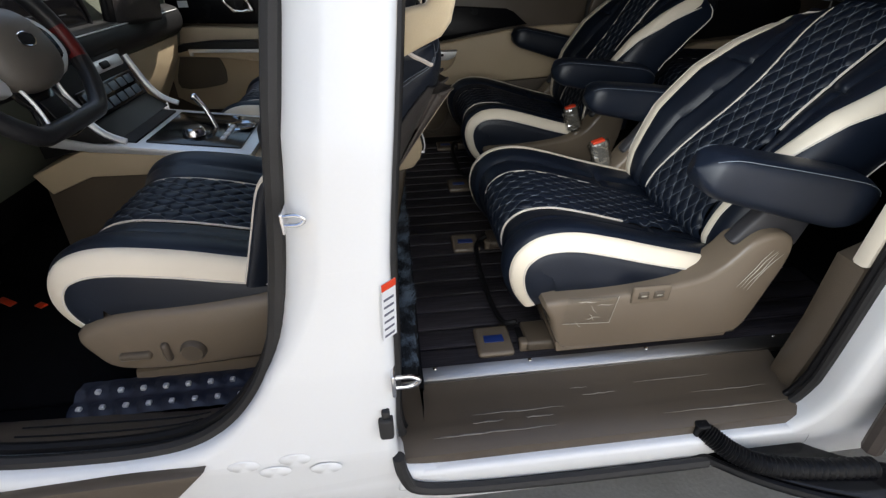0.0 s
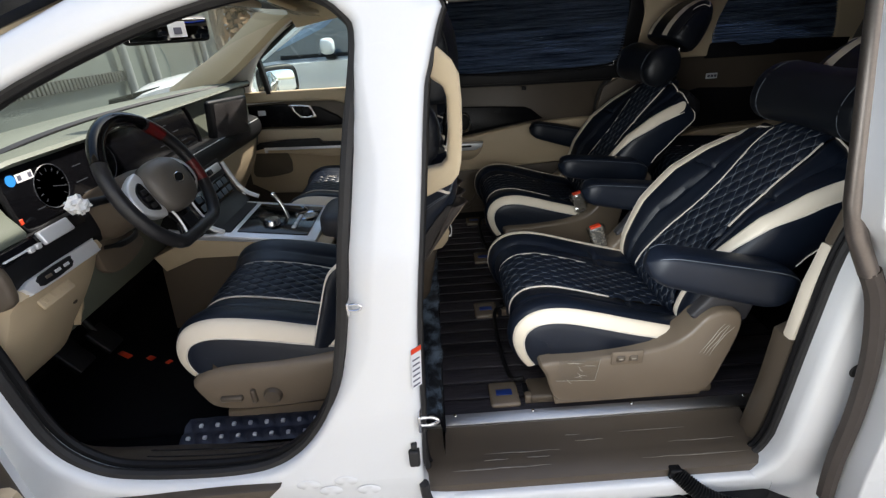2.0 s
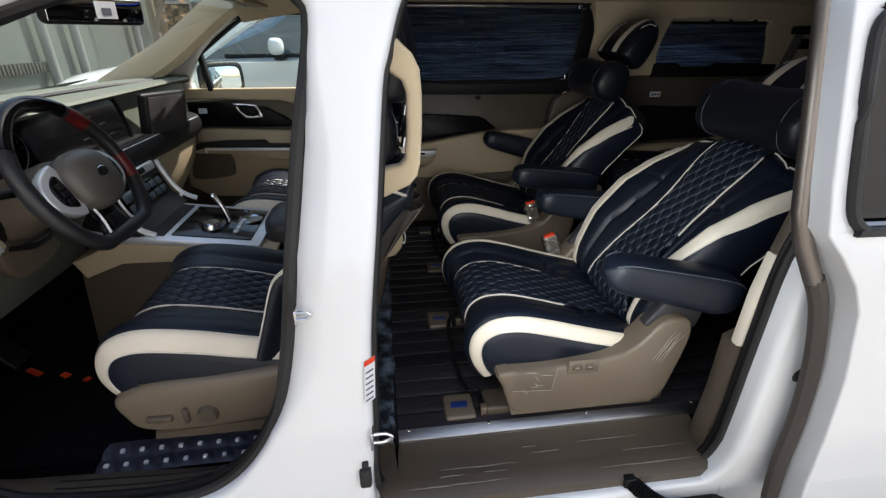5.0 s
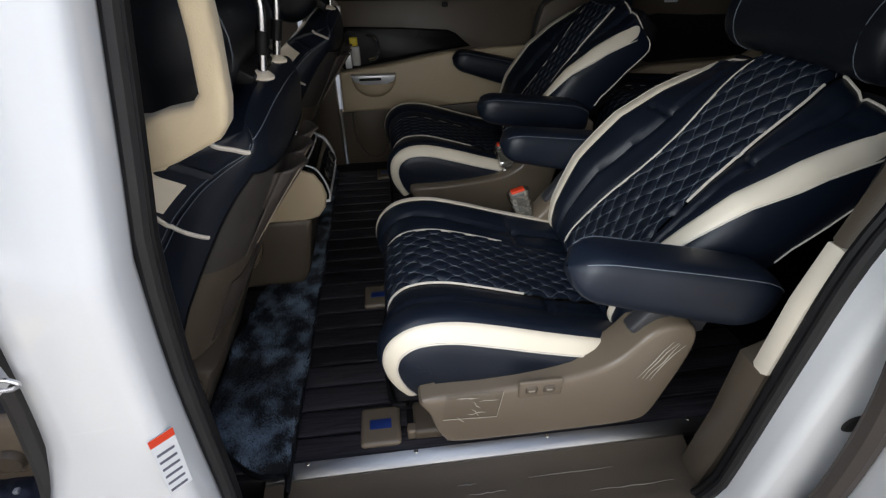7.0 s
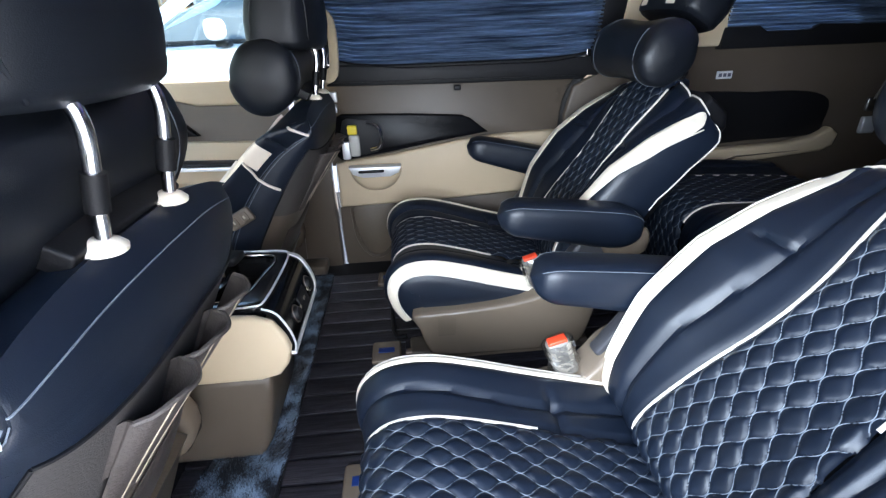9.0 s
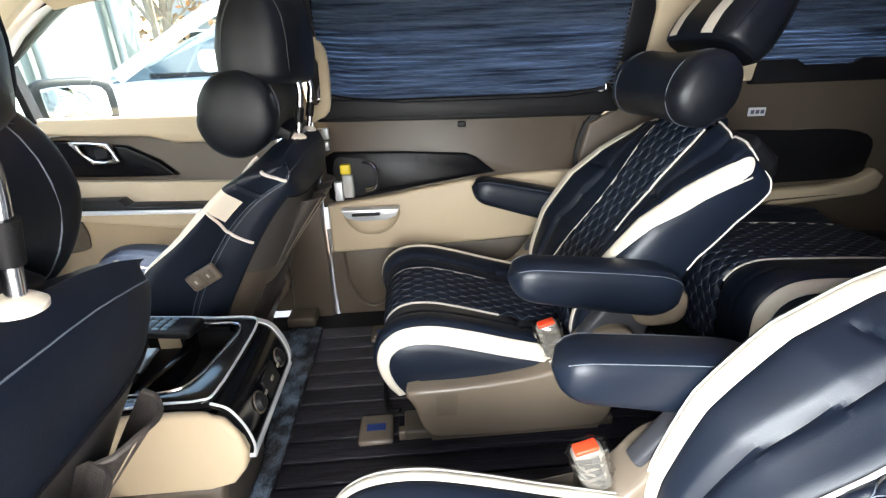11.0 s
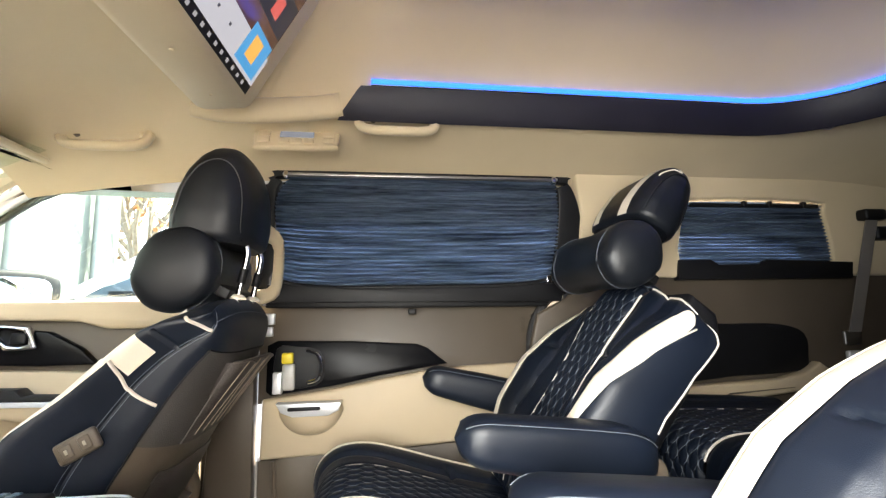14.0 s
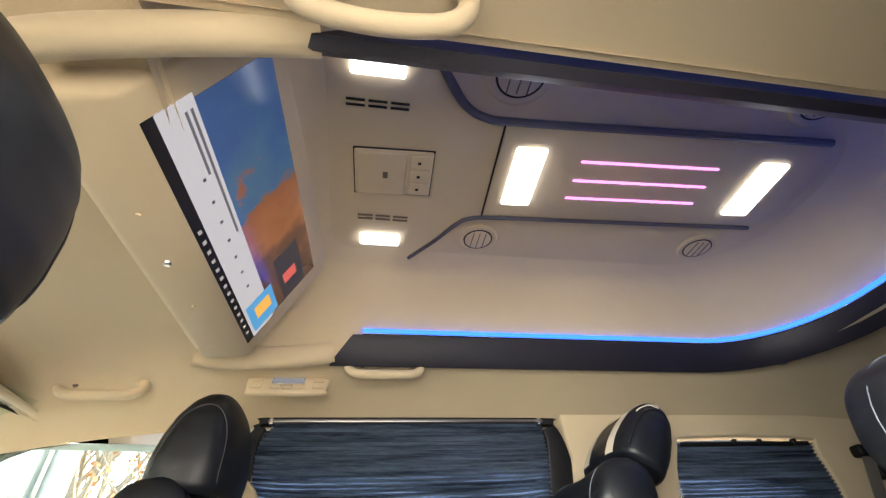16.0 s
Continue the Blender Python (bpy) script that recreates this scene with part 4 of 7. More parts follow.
def neck_pillow(x, y, z, tilt, half=.165, r=.078):
    t = thing("neck_pillow", (x, y, z), "navy leather bone-shaped neck pillow strapped to the headrest", "pillow", "neck pillows")
    M = Matrix.Translation((x, y, z)) @ Matrix.Rotation(radians(tilt), 4, "Y") @ Matrix.Rotation(radians(90), 4, "X")
    prof = []
    for i in range(61):
        w = -1 + 2 * i / 60
        a = abs(w)
        rr = r * (.94 + .08 * math.sin(min(1, a / .8) * math.pi * .5) ** 2)
        if a > .74:
            rr *= max(0.0, 1 - ((a - .74) / .26) ** 3.2) ** .5
        prof.append((max(rr, .002), w * half))
    n = 56
    rings = [[(q * math.cos(2 * math.pi * j / n) * .92 * (1 + .02 * math.sin(5 * 2 * math.pi * j / n + h * 9) - .075 * math.exp(-((abs(h) / half - .80) / .09) ** 2) * max(0.0, math.cos(9 * math.pi * j / n + h * 20)) ** 4), q * math.sin(2 * math.pi * j / n) * 1.05, h) for j in range(n)] for q, h in prof]
    part("pillow", moved(loft(rings), M), CHARCOAL, t)
    for s in (-1, 1):
        rr = r * 1.005
        part("seam", moved(tube([(rr * math.cos(2 * math.pi * j / 28) * .935, rr * math.sin(2 * math.pi * j / 28) * 1.065, s * half * .70) for j in range(28)], .0009, 5, True), M), THREAD, t)
    part("strap", moved(rbox(.02, .11, -.012, .012, -.10, .10, .004), M), BLACK, t, "black elastic strap")
    return t


def buckle(x, y, z, tilt):
    b = thing("belt_buckle", (x, y, z - .05), "seat belt buckle with a red button wrapped in clear film", "buckle", "seat belt buckles")
    M = Matrix.Translation((x, y, z)) @ Matrix.Rotation(radians(tilt), 4, "Y")
    part("case", moved(rbox(-.024, .024, -.014, .014, -.075, .012, .008), M), mat("grey buckle", (.20, .185, .165), .3), b)
    part("button", moved(rbox(-.019, .019, -.011, .011, .004, .0165, .003), M), ORANGE, b, "red release button")
    part("stalk", moved(rbox(-.014, .014, -.006, .006, -.17, -.07, .004), M), BLACK, b)
    def crumple(u, v):
        a = v * 2 * math.pi
        k = .031 + .010 * noise.noise(Vector((u * 7, math.cos(a) * 3, math.sin(a) * 3 + y)))
        return M @ Vector((k * math.cos(a), .7 * k * math.sin(a), .012 - .10 * u))
    w = part("film_wrap", grid(crumple, 14, 16), FILMWRAP, b, "crumpled clear film", smooth=False)
    w.visible_shadow = False


# pale colour paints the highlights on creases and edges of the clear film
FILMCREASE = mat("pale film crease glint", (.42, .38, .32), .15, var=.2)


HEAD_Z = [0, .02, .06, .25, .46, .66, .82, .92, .975, 1]


def headrest(root, M, ha, hb, hc, striped=False):
    """Flat-based headrest with flat sides, drawn in towards a domed top."""
    deep = [.80, .95, 1.0, 1.03, .96, .82, .60, .38, .18, .02]
    broad = [.88, .97, 1.0, 1.02, 1.0, .95, .84, .66, .40, .05]

    def size(k):
        return (ha * sum(lerp_list(min(1, max(0, k + d)), HEAD_Z, deep) for d in (-.02, 0, .02)) / 3, hb * sum(lerp_list(min(1, max(0, k + d)), HEAD_Z, broad) for d in (-.02, 0, .02)) / 3)

    def mid(k):
        return .012 * k * k

    rings = []
    for k in [0, .01, .025, .05, .09] + [.13 + .035 * i for i in range(23)] + [.93, .95, .965, .98, .99, 1]:
        a, b = size(k)
        ring = []
        for j in range(48):
            c, d = math.cos(2 * math.pi * j / 48), math.sin(2 * math.pi * j / 48)
            e = .52 if c < 0 else .80
            ring.append((mid(k) + a * math.copysign(abs(c) ** e, c), b * math.copysign(abs(d) ** e, d), hc * k))
        rings.append(ring)
    hb_ = part("headrest", moved(loft(rings), M), CHARCOAL, root, "navy headrest with cream stripes" if striped else "charcoal navy leather headrest")

    def flank(x, k, s):
        a, b = size(k)
        return Vector((mid(k) + x, s * b * max(0.0, 1 - min(1.0, abs(x) / a) ** (3.85 if x < 0 else 2.5)) ** (.26 if x < 0 else .40), hc * k))

    def front(y, k):
        a, b = size(k)
        return Vector((mid(k) - a * max(0.0, 1 - min(1.0, abs(y) / b) ** 3.85) ** .26 - .0015, max(-b, min(b, y)), hc * k))

    for s in (1, -1):
        arch = []
        for i in range(61):
            w = math.pi * i / 60
            x = .01 * ha - .72 * ha * math.cos(w)
            arch.append(flank(x * (1 - .06 * math.sin(w)), .03 + .74 * math.sin(w) ** .62, s) + Vector((0, s * .0005, 0)))
        seam = part("headrest_seam", moved(tube(arch, .0022, 6), M), CHARCOAL, hb_)
        ticks = []
        for i in range(2, 59):
            p, d = arch[i], (arch[i + 1] - arch[i - 1]).normalized()
            n = d.cross(Vector((0, s, 0)))
            up = Vector((0, s * .0012, 0))
            for o in (-.0038, .0038):
                ticks.append(tube([p + n * o - d * .0022 + up, p + n * o + d * .0022 + up], .0006, 4))
        part("stitching", join(*ticks), THREAD, seam, "pale thread")
        if striped:
            y0, y1 = .050, .088
            part("headrest_stripe", moved(grid(lambda u, v: front(s * (y0 + (y1 - y0) * v), .04 + .90 * u), 30, 8), M), CREAM, hb_, "cream stripe")
            part("headrest_piping", moved(tube([front(s * .118, .62 + .32 * i / 20) + Vector((-.001, 0, .001)) for i in range(21)], .0018, 6), M), PIPE, hb_)
    return hb_


def rear_seat(x, yc, outer, upright, rest=0.0):
    """Captain's chair of the second row. x: front of the cushion."""
    X = x - .185
    t = thing("captain_chair", (x + .3, yc, .46), "navy leather captain's chair with cream stripes on a taupe base", "chair", "captain's chairs")
    lo = lambda u: .100 + .012 * math.sin(math.pi * u)
    cpath = [(X + .222, .592), (X + .204, .618), (X + .190, .650), (X + .184, .688), (X + .196, .726), (X + .235, .753), (X + .30, .756), (X + .38, .737), (X + .48, .706), (X + .58, .677), (X + .68, .650)]
    pad(t, "cushion", cpath, CUSH_PROF, yc, lambda u: .098 + .010 * math.sin(3 * u), lambda u: .256 - .006 * u, lambda u: .284 + .007 * math.sin(math.pi * u), 1.0, u_pipe=(.12, .68),
        label="navy leather seat cushion", wide=lambda u: 1.0 - .03 * (1 - min(1, u / .25)) ** 2, inner=(1, lambda u: .222, lambda u: .246), tucks=[(.76, .100, .20, .009, .012)], fold=.008, nu=90)
    def tilt(px, pz):
        c, n = math.cos(radians(upright)), math.sin(radians(upright))
        return (X + .66 + (px - .66) * c - (pz - .72) * n, .72 + (pz - .72) * c + (px - .66) * n)
    bpath = [tilt(*q) for q in ((.655, .665), (.652, .70), (.685, .765), (.735, .845), (.79, .915), (.85, .985), (.91, 1.055), (.965, 1.112), (1.005, 1.142), (1.045, 1.150), (1.08, 1.13))]
    pad(t, "backrest", bpath, WING_PROF, yc, lambda u: lerp_list(u, [0, .15, .4, .6, .85, 1], [.162, .156, .134, .119, .112, .110]), lambda u: lerp_list(u, [0, .15, .35, .6, .8, 1], [.172, .178, .197, .226, .246, .262]), lambda u: lerp_list(u, [0, .15, .35, .6, .8, 1], [.200, .208, .238, .280, .302, .300]), 1.0, u_pipe=(.03, .86),
        label="navy leather reclined backrest", wide=lambda u: .95 + .09 * math.sin(math.pi * min(1, u * 1.1)) - .28 * max(0, (u - .75) / .25) ** 2,
        wing=lambda u: lerp_list(u, [0, .12, .3, .5, .65, .8, 1], [0, .03, .05, .045, .015, -.03, -.05]),
        inner=(1, lambda u: min(.243, .206 - .006 * u + 2.4 * max(0, u - .78) ** 2), lambda u: .244), ear=True, tucks=[(.60, .115, .195, .010, .008)], fold=.010, nu=110,
        pipe_in=lambda u: sum(lerp_list(u + d, [0, .1, .3, .45, .6, .75, .9, 1], [.115, .105, .075, .055, .058, .078, .095, .10]) for d in (-.06, -.03, 0, .03, .06)) / 5, u_out=(.42, .86))
    part("back_shell", prism([tilt(*q) for q in ((.70, .62), (.78, .66), (1.10, 1.03), (1.10, 1.07), (1.05, 1.12), (.74, .81))], "y", yc - .225, yc + .225, .025, 3), BLACK, t, "black back shell")
    # plastic base with its rising rear horns
    part("base", prism([(X + .240, .635), (X + .268, .545), (X + .292, .503), (X + .69, .503), (X + .715, .54), (X + .70, .62)], "y", yc - .292, yc + .292, .030, 4), TAUPE2, t, "taupe plastic base")
    part("plinth", prism([(X + .275, .505), (X + .285, .470), (X + .70, .470), (X + .708, .505)], "y", yc - .285, yc + .285, .008, 2), TAUPE2, t, "taupe plinth under the base")
    for s in (-1, 1):
        cover = [(X + .236, .640), (X + .25, .595), (X + .262, .55), (X + .277, .518), (X + .305, .503), (X + .40, .500), (X + .60, .500), (X + .68, .506), (X + .708, .53), (X + .728, .60), (X + .748, .69), (X + .748, .742), (X + .728, .766), (X + .685, .770), (X + .652, .750), (X + .612, .70), (X + .56, .672), (X + .46, .655), (X + .34, .646)]
        c = part("side_cover", prism([(p.x, p.y) for p in smooth_line([(a, b, 0) for a, b in cover], 3, True)], "y", yc + s * .225, yc + s * .312, .012, 3), TAUPE2, t, "taupe plastic side cover")
        if s == outer:
            yy = yc + s * .3125
            part("switch_plate", rbox(X + .418, X + .502, yy - .004, yy + .004, .626, .668, .008), TAUPE2, c)
            for k in (0, 1):
                part("switch", rbox(X + .430 + k * .034, X + .454 + k * .034, yy - .007, yy + .007, .637, .657, .005), TAUPE, c)
                part("switch_mark", rbox(X + .436 + k * .034, X + .448 + k * .034, yy - .0078, yy + .0078, .645, .649, .001), INKPALE, c)
            f = part("protective_film", prism([(X + .275, .585), (X + .38, .578), (X + .39, .648), (X + .282, .652)], "y", yy - .0015, yy + .0015, 0), FILM, c, "patch of clear film")
            f.visible_shadow = False
            frnd = random.Random(4)
            for k in range(7):
                xa, za = X + frnd.uniform(.285, .36), frnd.uniform(.585, .645)
                part("film_crease", tube([(xa + .035 * q / 4 * (1 if k % 3 else .4), yy - .0028 if s < 0 else yy + .0028, za + frnd.uniform(-.003, .003) - (.02 * q / 4 if k % 3 == 0 else 0)) for q in range(5)], [.0002, .0006, .0007, .0006, .0002], 5), FILMCREASE, c)
            part("film_edge", tube([(X + .275, yy + s * .002, .585), (X + .38, yy + s * .002, .578), (X + .39, yy + s * .002, .648)], .0006, 5), FILMCREASE, c)
            for k in range(4):
                part("film_crease", tube([(X + .70 - .012 * q + frnd.uniform(-.004, .004) + k * .008, yy + s * .002, .735 - .022 * q - k * .004) for q in range(5)], [.0003, .0008, .0010, .0007, .0003], 5), FILMCREASE, c)
        else:
            yy = yc + s * .3125
            f = part("protective_film", prism([(X + .30, .575), (X + .345, .575), (X + .35, .63), (X + .30, .632)], "y", yy - .0015, yy + .0015, 0), FILM, c, "patch of clear film")
            f.visible_shadow = False
        part("hinge_cover", prism([(X + .63, .74), (X + .66, .70), (X + .78, .72), (X + .80, .80), (X + .76, .86), (X + .70, .84)], "y", yc + s * .245, yc + s * .285, .012, 3), GREYLEATHER, t)
    arm(t, X + .798, yc + outer * .325, .860, 13, .385)
    arm(t, X + (.82 if rest else .79), yc - outer * .300, .858 if rest else .870, 7, .36 if rest else .38)
    part("arm_pivot", blob((X + .80, yc - outer * .288, .812), (.062, .026, .046), .7, 12, 20), TAUPE2, t, "taupe armrest pivot")
    # floor rails, each with a blue-labelled end cap at the front
    for s in (-1, 1):
        yr = yc + s * .225
        r = part("floor_rail", rbox(X + .22, X + .745, yr - .040, yr + .040, .458, .488, .008), TAUPE, t, "taupe rail cover")
        part("rail_slot", rbox(X + .205, X + .30, yr - .028, yr + .028, .474, .480, .002), BLACK, r)
        part("rail_end", rbox(X + .205, X + .30, yr - .036, yr - .012, .456, .486, .005), TAUPE2, r)
        cap = part("rail_cap", rbox(X + .105, X + .192, yr - .048, yr + .048, .456, .474, .010), TAUPE2, t, "taupe rail end cap")
        part("cap_mark", rbox(X + .125, X + .172, yr - .012, yr + .012, .4735, .4752, .001), BLUE, cap, "blue sticker")
    part("lift_bar", tube(smooth_line([(X + .21, yc - .2, .50), (X + .175, yc - .17, .488), (X + .165, yc, .484), (X + .175, yc + .17, .488), (X + .21, yc + .2, .50)], 5), .007, 8), BLACK, t, "black adjuster bar")
    # headrest
    hx, hz = tilt(1.125 + rest, 1.300)
    if upright:
        hx, hz = hx - .030, hz + .058
    H = Matrix.Translation((hx, yc, hz)) @ Matrix.Rotation(radians(30 if upright else 40), 4, "Y")
    headrest(t, H @ Matrix.Translation((.010, 0, -.088)), .074, .140, .200, True)
    for s in (-1, 1):
        part("post", tube([H @ Vector((.03, s * .065, -.09)), Vector((tilt(1.05, 1.10)[0], yc + s * .065, tilt(1.05, 1.10)[1]))], .006, 10), CHROME, t)
    nx, nz = tilt(.985 + rest - (.03 if upright else 0), 1.225)
    neck_pillow(nx, yc - .015, nz, 40 - upright, .215 if rest else .185, .082 if rest else .077)
    buckle(x + .385 - .01, yc - outer * .262, .758, -18)
    return t


rear_seat(.185, -.440, -1, 0, .055)
rear_seat(.225, .445, 1, 6)


REARCOVER = mat("dark brown leather", (.050, .045, .042), .5, var=.2, bump=.35, bscale=420)
POCKET = mat("dark brown pocket leather", (.050, .041, .036), .55, var=.2, bump=.4, bscale=300)
THREAD_TAN = mat("tan thread", (.30, .24, .18), .7, var=.15)


def front_seat(x, yc, outer, fore=0.0):
    """Front seat; x: front of the cushion; seen from the side and from behind."""
    X = x + fore
    t = thing("front_seat", (x + .3, yc, .43), "navy leather front seat with cream stripes and rear map pockets", "chair", "front seats")
    cpath = [(X + .06, .635), (X + .022, .652), (X + .0, .698), (X + .006, .746), (X + .038, .784), (X + .105, .800), (X + .22, .786), (X + .34, .758), (X + .46, .732)]
    pad(t, "cushion", cpath, CUSH_PROF, yc, lambda u: .098 + .010 * math.sin(3 * u), lambda u: .252 - .006 * u, lambda u: .290 + .010 * math.sin(math.pi * u), 1.0, u_pipe=(.16, .93), label="navy leather seat cushion")
    X = x
    # the back: rings from the foot to the top; each ring runs from the middle of the front round the flank to the middle of the rear
    US = [0, .25, .45, .60, .75, .88, .95, 1.0]
    SPOT = {"F": ([.40, .435, .485, .532, .575, .612, .638, .664], [.74, .86, .94, 1.01, 1.08, 1.138, 1.162, 1.174]),
            "E": ([.315, .38, .46, .520, .570, .616, .648, .676], [.73, .935, 1.00, 1.060, 1.112, 1.146, 1.158, 1.168]),
            "S": ([.40, .458, .503, .558, .610, .658, .690, .698], [.70, .85, .93, 1.006, 1.062, 1.102, 1.124, 1.152]),
            "R": ([.50, .580, .626, .660, .690, .711, .716, .705], [.66, .81, .89, .955, 1.015, 1.062, 1.112, 1.160])}
    WE = [.286, .276, .266, .262, .258, .252, .242, .225]
    WS = [.236, .232, .228, .226, .224, .222, .218, .208]
    cache = {}

    def soft(u, vals):
        return sum(lerp_list(min(1, max(0, u + d)), US, vals) for d in (-.03, -.015, 0, .015, .03)) / 5

    def ring(u):
        if u not in cache:
            F, E, S, R = (Vector((soft(u, SPOT[k][0]), 0, soft(u, SPOT[k][1]))) for k in "FESR")
            we, ws = soft(u, WE), soft(u, WS)
            k = max(0.0, (u - .96) / .04) ** 2
            F, E, S, R = (p.lerp(Vector((.688, 0, 1.172)), k) for p in (F, E, S, R))
            knots = [(F, 0), (F, .42 * we), (F.lerp(E, .7), .76 * we), (E, .965 * we), (E.lerp(S, .16), we), (E.lerp(S, .62), we + .55 * (ws - we)), (S, ws), (S.lerp(R, .36), ws * .955), (S.lerp(R, .74), ws * .80), (S.lerp(R, .97), ws * .48), (R, 0)]
            fall = .034 * min(1.0, max(0.0, (u - .62) / .38)) ** 1.5
            cache[u] = smooth_line([(p.x, w, p.z - fall * (w / we) ** 3) for p, w in knots], 6)
        return cache[u]

    def back(u, v, side, out=0.0):
        """v: 0 front middle, .3 front edge, .4 to .6 flank, .6 stitched seam, 1 rear middle."""
        r = ring(u)
        k = min(len(r) - 1.001, max(0.0, v * (len(r) - 1)))
        p = r[int(k)].lerp(r[int(k) + 1], k - int(k))
        if out:
            p = p + Vector((out * .6 if v > .6 else 0, out * .7, 0))
        groove = .006 * math.exp(-((u - .81) / .008) ** 2) * (1 if .38 < v < .6 else 0)
        groove += .002 * math.exp(-((v - .6) / .010) ** 2) + .005 * math.exp(-((v - .16) / .012) ** 2)
        return Vector((X + p.x, yc + side * (p.y - groove), p.z))

    def zone(name, u0, u1, v0, v1, material, parent, side, label="", n=26):
        return part(name, grid(lambda a, b: back(u0 + (u1 - u0) * a, v0(u0 + (u1 - u0) * a) + (v1(u0 + (u1 - u0) * a) - v0(u0 + (u1 - u0) * a)) * b, side), n, 14), material, parent, label)

    def at(v):
        return lambda u: v
    base = None
    for s in (1, -1):
        low = lambda u: .30 + .10 * min(1, max(0, (u - .1) / .5))
        z = zone("front_pad" if base else "backrest", 0, 1, at(0), at(.29), NAVY, base or t, s, "" if base else "navy leather backrest", 44)
        base = base or z
        zone("flank", 0, .62, low, at(.6), NAVY, base, s)
        zone("cream_stripe", 0, .62, at(.29), low, CREAM, base, s, "cream leather stripe")
        zone("cream_patch", .62, .745, at(.29), at(.53), CREAM, base, s, "cream leather patch", 14)
        zone("flank_fill", .62, .745, at(.53), at(.6), NAVY, base, s, "", 14)
        zone("shoulder", .745, 1, at(.29), at(.6), NAVY, base, s)
        zone("rear_edge", .06, .86, at(.6), at(.74), NAVY, base, s, "", 40)
        zone("rear_pad", .86, 1, at(.6), at(1), NAVY, base, s, "navy leather rear pad")
        zone("rear_panel", 0, .42, at(.74), at(1), TAUPE, base, s, "taupe plastic rear panel")
        zone("rear_cover", .42, .86, at(.74), at(1), REARCOVER, base, s, "dark brown leather rear cover")
        part("flank_piping", tube([back(.62 - .05 * (i / 16), .40 + .32 * i / 16, s, .002) for i in range(17)], .0036, 6), PIPE, base, "cream piping")
        part("flank_piping", tube([back(.945, .33 + .27 * i / 16, s, .002) for i in range(17)], .0036, 6), PIPE, base, "cream piping")
        part("bolster_piping", tube([back(.0 + .60 * i / 24, .29, s, .002) + Vector((-.002, 0, 0)) for i in range(25)], .0030, 6), PIPE, base, "cream piping")
        part("front_piping", tube([back(.05 + .85 * i / 40, .16, s) + Vector((-.004, 0, .004)) for i in range(41)], .0036, 6), PIPE, base, "cream piping")
        for dv in (.588, .612):
            part("edge_stitch", tube([back(.10 + .87 * i / 48, dv, s, .0008) for i in range(49)], .0007, 5), THREAD, base)
        part("top_stitch", tube([back(.975, .61 + .39 * i / 24, s, .0) + Vector((0, 0, .002)) for i in range(25)], .0009, 5), THREAD, base)
        part("panel_seam", tube([back(.86, .74 + .26 * i / 20, s, .001) for i in range(21)], .0022, 6), BLACK, base)
        part("panel_seam", tube([back(.06 + .80 * i / 40, .74, s, .001) for i in range(41)], .0022, 6), BLACK, base)

    def shell(u, v):
        w = -1 + 2 * v
        return back(1 - u, 1 - .36 * abs(w), 1 if w >= 0 else -1)
    def rear_at(u, y):
        """The rear surface at height u and the place y across, from the middle."""
        lo, hi = .6, 1.0
        for _ in range(24):
            m = (lo + hi) / 2
            if abs(back(u, m, 1).y - yc) > abs(y):
                lo = m
            else:
                hi = m
        return back(u, (lo + hi) / 2, 1 if y >= 0 else -1)

    pk = None
    for i in range(3):
        ya, yb = -.135 + .09 * i, -.135 + .09 * (i + 1)

        def pocket(u, v):
            y = ya + (yb - ya) * v
            open_ = (1 - u) ** 1.2
            belly = math.sin(math.pi * min(1, max(0, v))) ** .45
            return Vector(rear_at(.80 - .38 * u, y)) + Vector((.004 + (.010 + .026 * belly) * open_, 0, .004 * math.sin(2 * math.pi * v) * open_))
        pk_i = part("map_pocket" if not pk else "pocket_fold", sheet(pocket, 14, 14, (-.003, 0, 0)), POCKET, pk or t, "" if pk else "dark brown pleated map pocket")
        pk = pk or pk_i
        part("pocket_rim", tube([Vector(pocket(0, k / 16)) for k in range(17)], .0030, 6), POCKET, pk)
        part("pocket_side", sheet(lambda u, v: Vector(pocket(.45 * u, 0)).lerp(Vector(rear_at(.80 - .171 * u, ya)), v) + Vector((0, .004 * math.sin(math.pi * v), 0)), 6, 4, (0, .002, 0)), POCKET, pk)
        for v_ in (.28, .72):
            part("pocket_seam", tube([Vector(pocket(.02 + .9 * k / 16, v_)) + Vector((.001, 0, 0)) for k in range(17)], .0009, 5), THREAD_TAN, pk)
    def recess(u, v):
        p = Vector(shell(.70 + .24 * u, .30 + .40 * v))
        return p + Vector((.003 + .010 * math.sin(math.pi * v) ** .4 * math.sin(math.pi * u) ** .4, 0, 0))
    part("net_panel", sheet(recess, 12, 20, (-.004, 0, 0)), POCKET, t, "brown perforated panel")
    # headrest with posts
    headrest(t, Matrix.Translation((X + .634, yc, 1.295)) @ Matrix.Rotation(radians(5), 4, "Y"), .092, .142, .238)
    for s in (-1, 1):
        part("post", tube(smooth_line([(X + .675, yc + s * .064, 1.335), (X + .700, yc + s * .064, 1.300), (X + .708, yc + s * .064, 1.272), (X + .699, yc + s * .064, 1.22), (X + .688, yc + s * .064, 1.160)], 5), .0068, 14), CHROME, t, "chrome headrest post")
        part("post_sleeve", tube([(X + .6955, yc + s * .064, 1.205), (X + .703, yc + s * .064, 1.238)], .0100, 12), BLACK, t, "black elastic strap loop")
